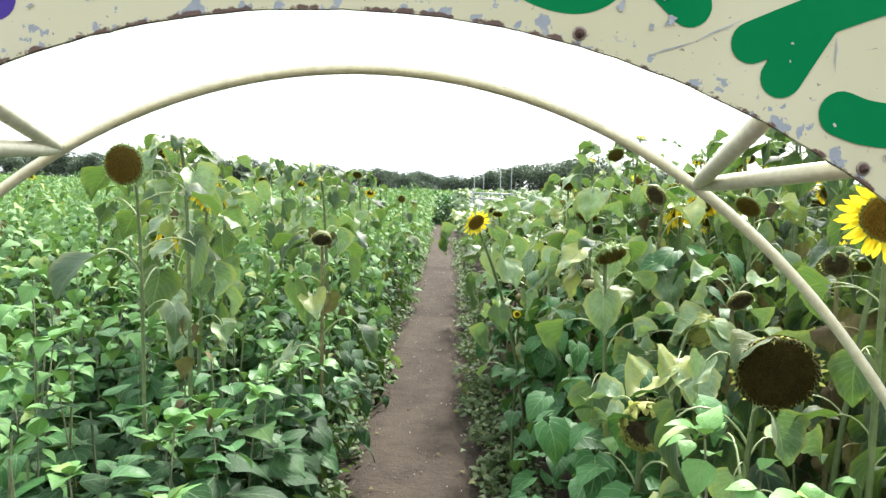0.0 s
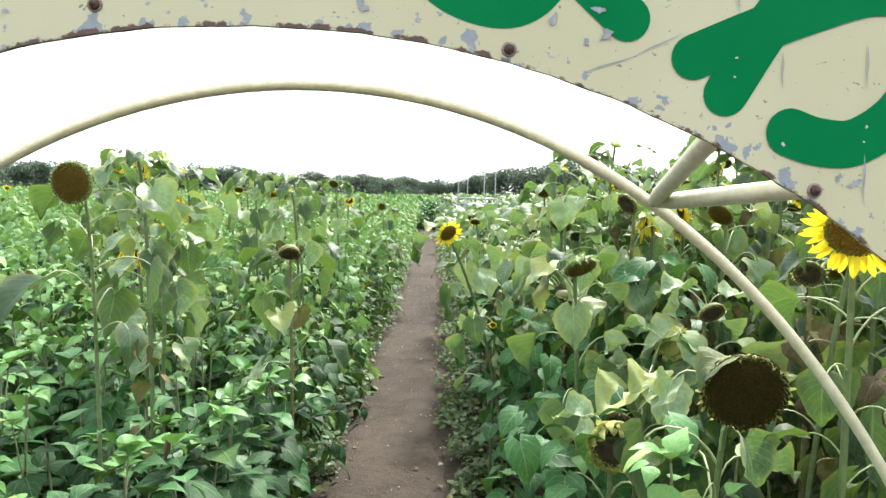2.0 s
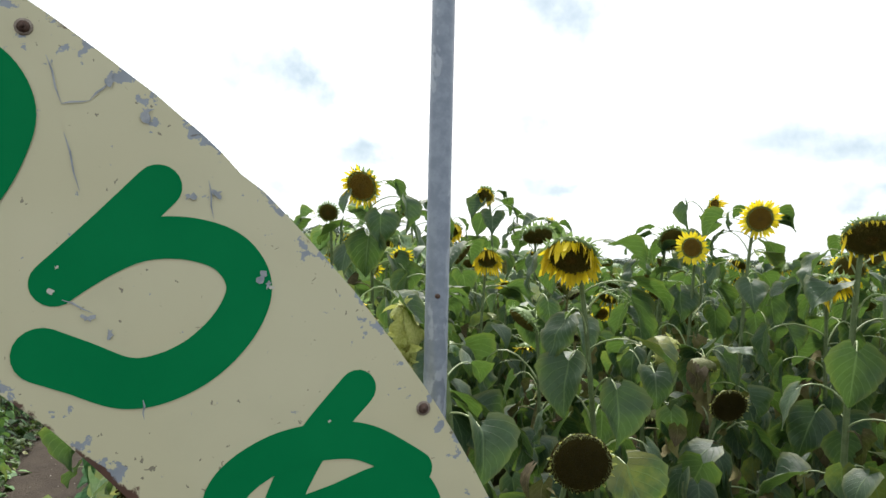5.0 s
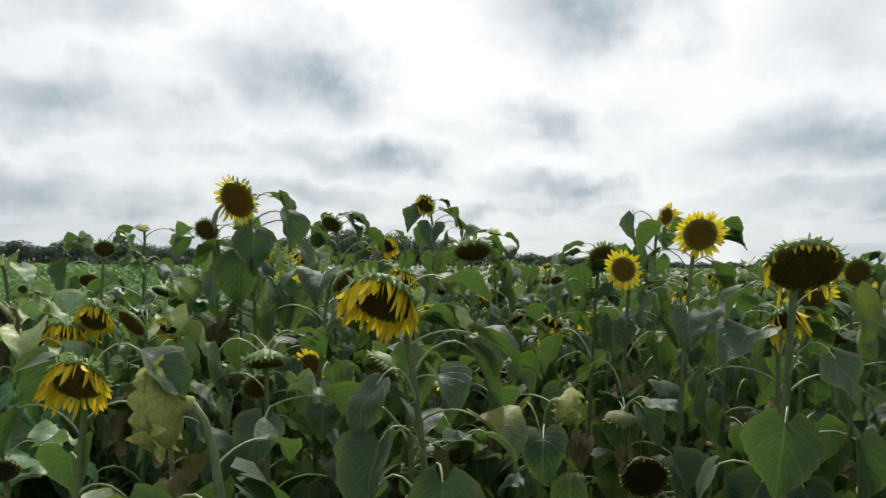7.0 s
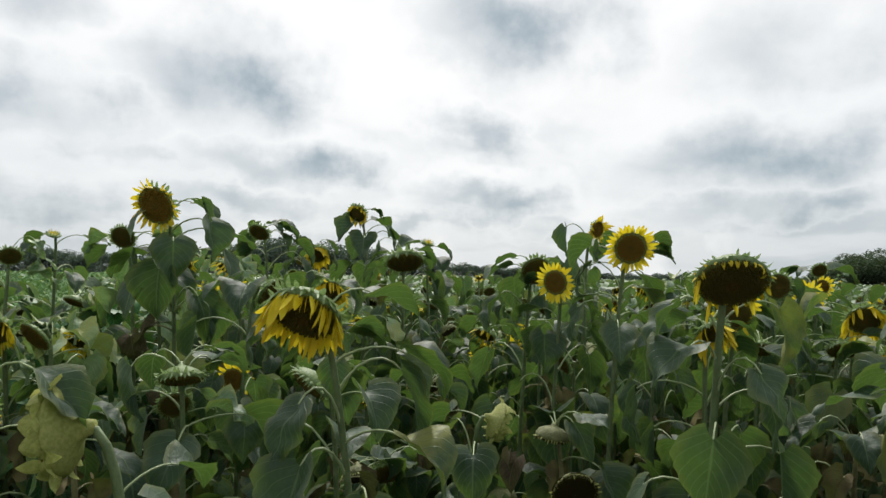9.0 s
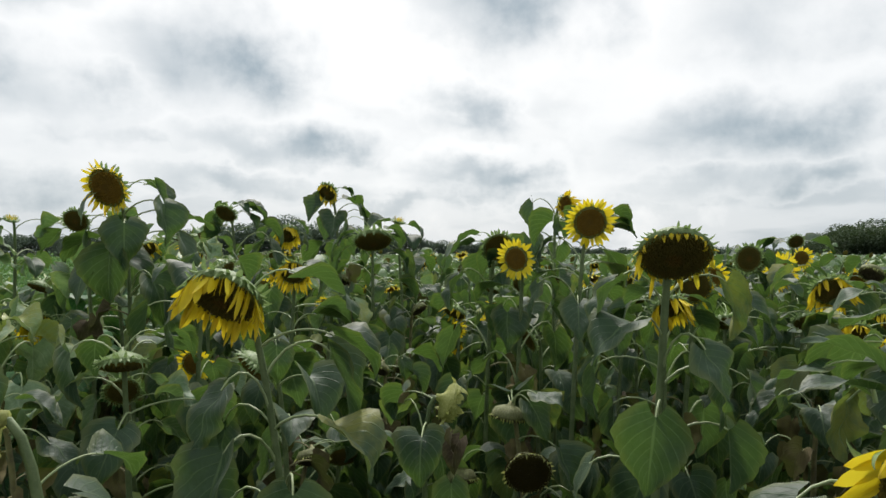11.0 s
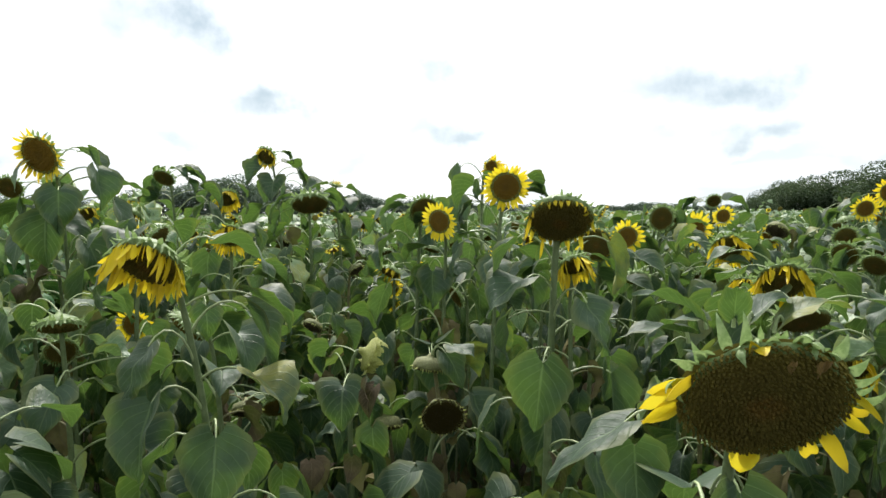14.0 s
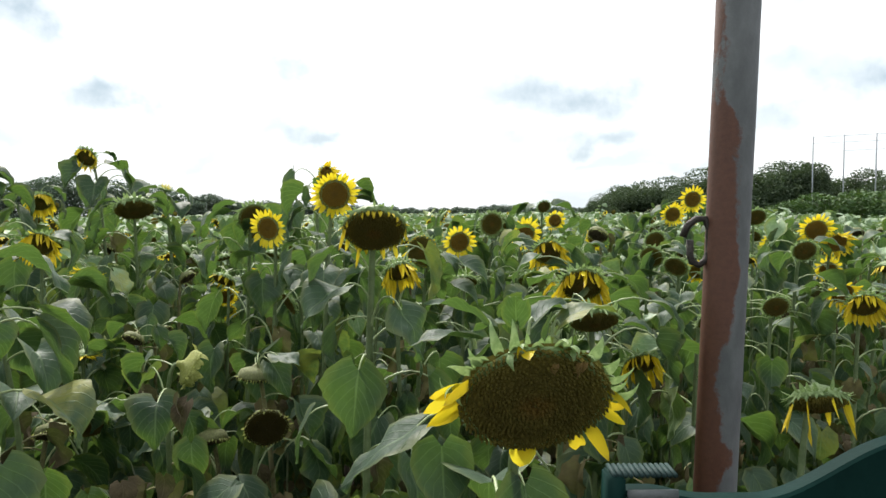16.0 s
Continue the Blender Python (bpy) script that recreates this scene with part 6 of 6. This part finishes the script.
def build_crops():
    left = lambda x, y: (x < path_left(y) + 0.03) & (x > 0.9 - 0.85 * (y - 4.6) - 1.5)
    # low fill in the dark leaf colour, which paints the shaded gaps
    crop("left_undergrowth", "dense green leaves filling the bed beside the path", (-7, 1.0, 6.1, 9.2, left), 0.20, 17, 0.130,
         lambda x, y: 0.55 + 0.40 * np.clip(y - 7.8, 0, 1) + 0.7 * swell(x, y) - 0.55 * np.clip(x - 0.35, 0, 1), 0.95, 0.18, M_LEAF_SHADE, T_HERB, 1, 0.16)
    crop("left_crop_near", "dense bed of bushy green plants", (-14, 1.0, 9.2, 16, left), 0.36, 40, 0.118,
         lambda x, y: 1.16 + 0.02 * (y - 9) + 0.7 * swell(x, y) - 0.5 * np.clip(x - 0.3, 0, 1), 1.0, 0.19, M_LEAF_BED, T_HERB, 2, 0.24)
    crop("left_deep_leaves", "leaves low between the bushy plants, darkened as if in shade", (-14, 1.0, 8.6, 16, left), 0.30, 14, 0.13,
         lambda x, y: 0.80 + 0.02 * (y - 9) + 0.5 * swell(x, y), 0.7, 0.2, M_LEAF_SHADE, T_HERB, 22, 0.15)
    crop("left_dry_leaves", "withered brown leaves among the green plants", (-8, 0.8, 7.0, 18, left), 1.25, 9, 0.08,
         lambda x, y: 1.16 + 0.02 * (y - 9) + 0.5 * swell(x, y), 0.6, 0.10, M_LEAF_DRY, T_HERB, 23, 0.2, tilt=(0.4, 1.4))
    crop("left_crop_middle", "wide bed of green plants growing into the distance", (-34, 1.0, 16, 42, left), 0.38, 20, 0.14,
         lambda x, y: 1.30 + 0.012 * (y - 16) + 0.7 * swell(x, y), 0.8, 0.30, M_LEAF_BED, T_HERB_FAR, 3, 0.20)
    far = lambda x, y: (np.abs(x) < y * 0.9 + 5) & ((y > 44) | (x < -3))
    crop("far_crop", "far field of green plants reaching the trees", (-110, 40, 42, 125, far), 1.1, 14, 0.42,
         lambda x, y: 1.5 + 0.6 * swell(x * 0.4, y * 0.4), 0.5, 0.8, M_LEAF_BED, T_HERB_FAR, 4, 0.12)
    # the turn of the path is closed by plants
    crop("path_end_plants", "dark green plants where the path turns away", (-3.0, 4.5, 40.5, 44, lambda x, y: y > 40.4), 0.35, 26, 0.24,
         lambda x, y: 1.55 + 0 * x, 1.5, 0.3, M_LEAF_HERB, T_HERB_FAR, 6)
    right = lambda x, y: (x > path_right(y) + 0.28) & (x < 2.6 + (y - 6.0) * 2.6)
    edge = lambda x, y: (x > path_right(y) + 0.24) & (x < 2.35 + 0.35 * np.clip(y - 7, 0, 2))
    crop("right_edge_plants", "pale dusty leaves of sunflowers along the path", (1.4, 3.0, 6.5, 11.5, edge), 0.26, 18, 0.135,
         lambda x, y: 0.95 + 0.55 * (x - 1.5) + 0.5 * swell(x, y), 0.9, 0.2, M_LEAF_HERB, T_BIG, 7)
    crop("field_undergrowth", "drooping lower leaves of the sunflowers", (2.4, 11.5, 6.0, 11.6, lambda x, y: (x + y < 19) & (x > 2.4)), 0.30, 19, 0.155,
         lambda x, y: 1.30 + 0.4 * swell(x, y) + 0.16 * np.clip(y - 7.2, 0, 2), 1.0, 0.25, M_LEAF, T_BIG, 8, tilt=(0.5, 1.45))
    crop("field_dry_leaves", "shrivelled brown leaves low among the sunflowers", (2.6, 7.5, 6.1, 9.0, lambda x, y: x + y < 15), 0.42, 10, 0.078,
         lambda x, y: 1.25 + 0.3 * swell(x, y), 0.6, 0.14, M_LEAF_DRY, T_BIG, 24, 0.15, tilt=(0.6, 1.5))
    beyond = lambda x, y: (x > path_right(np.minimum(y, 40)) + 0.3) & (x < 3 + (y - 4.5) * 2.9) & ((y > 11.0) | (x + y > 17.0))
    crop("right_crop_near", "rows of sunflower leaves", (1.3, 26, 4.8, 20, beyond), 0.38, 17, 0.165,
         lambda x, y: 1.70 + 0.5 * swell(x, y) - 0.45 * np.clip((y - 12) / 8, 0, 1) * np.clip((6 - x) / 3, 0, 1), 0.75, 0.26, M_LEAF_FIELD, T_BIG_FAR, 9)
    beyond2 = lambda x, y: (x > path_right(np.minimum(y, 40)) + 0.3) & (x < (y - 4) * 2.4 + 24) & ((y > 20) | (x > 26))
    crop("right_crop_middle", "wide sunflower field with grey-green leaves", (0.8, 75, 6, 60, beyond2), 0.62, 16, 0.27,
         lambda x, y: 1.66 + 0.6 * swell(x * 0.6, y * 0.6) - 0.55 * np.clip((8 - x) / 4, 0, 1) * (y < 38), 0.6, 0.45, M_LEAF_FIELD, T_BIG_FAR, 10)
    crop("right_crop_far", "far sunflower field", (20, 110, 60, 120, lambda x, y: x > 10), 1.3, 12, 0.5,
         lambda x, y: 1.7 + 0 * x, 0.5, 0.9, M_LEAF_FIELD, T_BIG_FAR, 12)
    # stems in the near beds
    rng = np.random.default_rng(21)
    v, t = [], []
    for _ in range(800):
        y = 6.3 + 6 * rng.random()
        x = rng.uniform(-5, 0.7) if rng.random() < 0.45 else rng.uniform(1.9, 10)
        if 0.6 < x < 2.0 or (x < 0.9 - 0.85 * (y - 4.6) - 1.0):
            continue
        h = (1.0 if x < 1 else 1.1) * rng.uniform(0.7, 1.05)
        lean = rng.uniform(-0.08, 0.08, 2)
        a, b = tube_lists([(x, y, -0.03), (x + lean[0] * 0.4, y + lean[1] * 0.4, h * 0.5), (x + lean[0], y + lean[1], h)], [0.008, 0.007, 0.004], 4, False)
        o = len(v)
        v += a
        for q in b:
            t += [(q[0] + o, q[1] + o, q[2] + o), (q[0] + o, q[2] + o, q[3] + o)]
    ob = put("stems", big_mesh("stems", [tuple(p) for p in v], t, M_STEM, smooth=True))
    tagged(ob, "thin green-brown stems among the leaves", "stems", kind="stuff")


build_crops()


def build_weeds():
    """Low weeds along both edges of the path."""
    rng = np.random.default_rng(3)
    pos = []
    for _ in range(1000):
        y = 7.0 + 22 * rng.random() ** 1.5
        a, b = path_edges(y)
        right = rng.random() < 0.62
        x = b + rng.uniform(0.02, 0.40) if right else a - rng.uniform(-0.04, 0.16)
        n = int(rng.integers(6, 20))
        h = rng.uniform(0.03, 0.16) if right else rng.uniform(0.05, 0.3)
        c = np.stack([x + rng.normal(0, 0.045, n), y + rng.normal(0, 0.045, n), 0.01 + h * rng.random(n)], -1)
        pos.append(c)
    pos = np.concatenate(pos)
    n = len(pos)
    v, t, u = scatter(T_HERB, pos, rng.uniform(0, 6.28, n), rng.uniform(-0.5, 0.6, n), rng.normal(0, 0.4, n), rng.uniform(0.025, 0.075, n))
    ob = put("weeds", big_mesh("weeds", v, t, M_WEED, u, smooth=True))
    tagged(ob, "low weeds growing along the edges of the path", "weeds", kind="stuff")
    # fallen withered leaves
    n = 260
    y = 7 + 16 * rng.random(n) ** 1.5
    x = np.array([path_edges(q)[0 if rng.random() < 0.4 else 1] for q in y]) + rng.normal(0, 0.12, n)
    v, t, u = scatter(T_TUFT, np.stack([x, y, np.full(n, 0.014)], -1), rng.uniform(0, 6.28, n), rng.uniform(-0.1, 0.2, n), rng.normal(0, 0.2, n), rng.uniform(0.015, 0.05, n))
    ob = put("fallen_leaves", big_mesh("fallen_leaves", v, t, M_LEAF_DRY, u))
    tagged(ob, "withered leaves and bits of straw on the ground", "leaves", kind="stuff")


build_weeds()


def build_far_heads():
    """Heads over the far field: yellow rings round brown discs, and bare brown ones."""
    rng = np.random.default_rng(17)
    star_v, star_t = [], []
    for k in range(12):
        a = 2 * math.pi * k / 12
        o = len(star_v)
        star_v += [(0.12, 0.9 * math.cos(a - 0.22), 0.9 * math.sin(a - 0.22)), (0.12, 0.9 * math.cos(a + 0.22), 0.9 * math.sin(a + 0.22)), (0.2, 1.75 * math.cos(a), 1.75 * math.sin(a))]
        star_t.append((o, o + 1, o + 2))
    disc_v, disc_t = [(0.25, 0, 0)], []
    for ring, xx in ((0.6, 0.22), (1.0, 0.08), (0.7, -0.3)):
        for k in range(10):
            a = 2 * math.pi * k / 10
            disc_v.append((xx, ring * math.cos(a), ring * math.sin(a)))
    for k in range(10):
        k2 = (k + 1) % 10
        disc_t.append((0, 1 + k, 1 + k2))
        for lv in (0, 1):
            p, q = 1 + lv * 10, 11 + lv * 10
            disc_t += [(p + k, q + k, q + k2), (p + k, q + k2, p + k2)]
    star = (np.array(star_v), np.array(star_t), np.zeros((len(star_v), 2)))
    disc = (np.array(disc_v), np.array(disc_t), np.zeros((len(disc_v), 2)))

    def spots(n, fn):
        x, y = fn(n)
        z = 1.74 + 0.5 * swell(x, y) + rng.normal(0.02, 0.10, n)
        return np.stack([x, y, z], -1)

    def right_spots(n):
        y = 10.5 + 45 * rng.random(n) ** 1.3
        x = 3.3 + rng.random(n) * (y - 6) * 1.9
        return x, y

    def left_spots(n):
        y = 17 + 28 * rng.random(n)
        x = 0.2 - rng.random(n) * (y - 6) * 0.85
        return x, y

    for name, where, n, petals, drop in (("far_sunflower_heads", right_spots, 70, True, 0.0), ("far_bare_heads", right_spots, 260, False, 0.0), ("far_left_heads", left_spots, 6, True, 0.22)):
        p = spots(n, where)
        p[:, 2] -= drop
        yaw = np.radians(rng.uniform(-125, -60, n))
        tilt = rng.uniform(0.1, 0.8, n)
        size = rng.uniform(0.038, 0.065, n) * (1 + p[:, 1] / 90)
        v, t, u = scatter(disc, p, yaw, tilt, 0 * yaw, size)
        slots = np.zeros(len(t), int)
        if petals:
            v2, t2, u2 = scatter(star, p, yaw, tilt, 0 * yaw, size)
            t, slots = np.concatenate([t, t2 + len(v)]), np.concatenate([slots, np.ones(len(t2), int)])
            v, u = np.concatenate([v, v2]), np.concatenate([u, u2])
        ob = put(name, big_mesh(name, v, t, [M_DISC, M_PETAL], u, slots))
        tagged(ob, "far sunflower heads with yellow petals" if petals else "far bare brown sunflower heads", "flower heads", kind="stuff")


build_far_heads()


# ---- trees ----
def tree_proto(seed, lobes, clumps, leaf, mat):
    """A broad tree of unit height: trunk, limbs and a crown of leaf clumps with gaps."""
    rng = np.random.default_rng(seed)
    tree = tagged(new("tree"), "broad dark green tree at the far edge of the field", "tree", "trees round the field")
    pts, v, f = [], [], []
    a, b = tube_lists([(0, 0, -0.02), (0.01, 0.0, 0.25), (0.0, 0.01, 0.55)], [0.035, 0.026, 0.016], 7)
    v += a
    f += b
    cent = []
    for i in range(lobes):
        an, rr = 6.283 * i / lobes + rng.uniform(-0.4, 0.4), rng.uniform(0.05, 0.33)
        c = Vector((rr * math.cos(an), rr * math.sin(an), rng.uniform(0.38, 0.86) - 0.35 * rr))
        cent.append((c, rng.uniform(0.14, 0.24)))
        a, b = tube_lists([(0, 0, 0.22 + 0.2 * rng.random()), tuple(c * 0.6 + Vector((0, 0, 0.15))), tuple(c)], [0.014, 0.009, 0.004], 5)
        o = len(v)
        v += a
        f += [tuple(i2 + o for i2 in q) for q in b]
    put("trunk", mesh_of("trunk", v, f, M_BARK), tree)
    pos = []
    for c, r in cent:
        n = clumps // lobes
        d = rng.normal(size=(n, 3))
        d /= np.linalg.norm(d, axis=1)[:, None]
        rad = r * (0.55 + 0.5 * rng.random(n) ** 0.5)
        p = np.array(c)[None] + d * rad[:, None] * (1.15, 1.15, 0.85)
        pos.append(p[p[:, 2] > 0.10])
    # low growth round the foot
    n = clumps // 5
    an, rr = rng.uniform(0, 6.283, n), 0.42 * np.sqrt(rng.random(n))
    pos.append(np.stack([rr * np.cos(an), rr * np.sin(an), 0.02 + 0.30 * rng.random(n)], -1))
    pos = np.concatenate(pos)
    n = len(pos)
    v, t, u = scatter(T_TUFT, pos, rng.uniform(0, 6.283, n), rng.uniform(-0.9, 1.2, n), rng.normal(0, 0.8, n), leaf * rng.uniform(0.6, 1.4, n))
    put("crown", big_mesh("crown", v, t, mat, u), tree)
    return tree


def tree_line_height(deg):
    """How far the tree tops stand over the horizon, as a slope, by bearing east of north."""
    marks = ((-60, 30), (-40, 32), (-33, 32), (-15, 32), (-7, 30), (-2, 24), (1, 22), (4, 36), (9, 50), (12, 56), (16, 42), (20, 29), (25, 20), (33, 10), (38, 8), (43, 12), (50, 8), (53, 44), (57, 56), (60, 56), (64, 74), (67, 64), (70, 52), (80, 50), (100, 50))
    for (a, p), (b, q) in zip(marks, marks[1:]):
        if a <= deg <= b:
            return (p + (q - p) * (deg - a) / (b - a)) / 1238
    return 0.03


def build_trees():
    # far crowns wear the haze-tinted leaf, near ones the plain darker leaf
    protos = [tree_proto(40 + i, 11 + i, 6000, 0.034, M_TREE_HAZY) for i in range(4)]
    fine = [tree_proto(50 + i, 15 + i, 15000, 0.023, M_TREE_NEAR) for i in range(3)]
    rng = random.Random(6)
    for p in protos + fine:
        p.location = (-300, -100 - 30 * (protos + fine).index(p), 0)
        p.scale = (9, 9, 9)
    deg = -62.0
    while deg < 92:
        slope = tree_line_height(deg)
        near = deg > 51
        dist = 85 if near else (150 if slope > 0.02 else 190)
        dist *= rng.uniform(0.92, 1.12)
        h = (1.9 + dist * slope * (rng.uniform(0.85, 1.10) if slope > 0.028 else rng.uniform(0.65, 1.1))) / 0.84
        wide = max(h, 3.2) * rng.uniform(1.15, 1.5)
        a = radians(deg)
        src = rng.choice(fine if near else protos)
        src.scale = (wide, wide, h)
        copy_thing(src, pose(1.4 + dist * math.sin(a), 4.5 + dist * math.cos(a), -0.05, 0, 0, rng.uniform(0, 360)))
        deg += math.degrees(wide * 0.40 / dist)
    for p in protos + fine:
        p.scale = (9, 9, 9)
    # lighter shrubs before the near trees
    shrub = tree_proto(60, 8, 5000, 0.042, M_SHRUB)
    tagged(shrub, "rounded light green shrub before the trees", "shrub", "shrubs before the trees")
    shrub.name = "shrub"
    shrub.location = (-300, -40, 0)
    for k in range(9):
        a = radians(61 + 2.6 * k + rng.uniform(-0.8, 0.8))
        d = rng.uniform(38, 52)
        s = rng.uniform(2.6, 3.6)
        shrub.scale = (s * 1.3, s * 1.3, s)
        copy_thing(shrub, pose(1.4 + d * math.sin(a), 4.5 + d * math.cos(a), -0.05, 0, 0, rng.uniform(0, 360)))
    shrub.scale = (3, 3, 3)


build_trees()


def build_far_posts():
    net = tagged(new("net_fence"), "tall thin posts with wires of a far net fence", "fence")
    a0 = radians(64)
    net.location = (1.4 + 78 * math.sin(a0), 4.5 + 78 * math.cos(a0), 0)
    o = Vector(net.location)
    tops = []
    for k in range(6):
        a = radians(66.2 + 1.9 * k)
        p = Vector((1.4 + 78 * math.sin(a), 4.5 + 78 * math.cos(a), 0)) - o
        tube("post", [p, p + Vector((0, 0, 9.1))], 0.06, M_FARPIPE, net, 6)
        tops.append(p)
    for h in (9.0, 8.4, 7.6):
        tube("wire", [p + Vector((0, 0, h)) for p in tops], 0.018, M_FARPIPE, net, 4)

    rack = tagged(new("flower_rack"), "grey pipe rack standing among the flowers far along the path", "rack")
    rack.location = (2.75, 31.5, 0)
    for x in (-0.78, -0.45, 0.35, 0.78):
        for y in (0.0, 1.1):
            tube("upright", [(x, y, -0.03), (x, y, 1.72)], 0.024, M_FARPIPE, rack, 8)
    for y in (0.0, 1.1):
        for z in (1.70, 1.48, 1.2):
            tube("rail", [(-0.80, y, z), (0.80, y, z)], 0.024, M_FARPIPE, rack, 8)
    for x in (-0.78, 0.78):
        tube("rail", [(x, 0, 1.70), (x, 1.1, 1.70)], 0.024, M_FARPIPE, rack, 8)
    for x, h in ((-0.72, 2.78), (-0.36, 2.85), (0.28, 2.6), (0.70, 2.82)):
        tube("mast", [(x, 0.05, -0.03), (x, 0.05, h)], 0.014, M_FARPIPE, rack, 6)


build_far_posts()
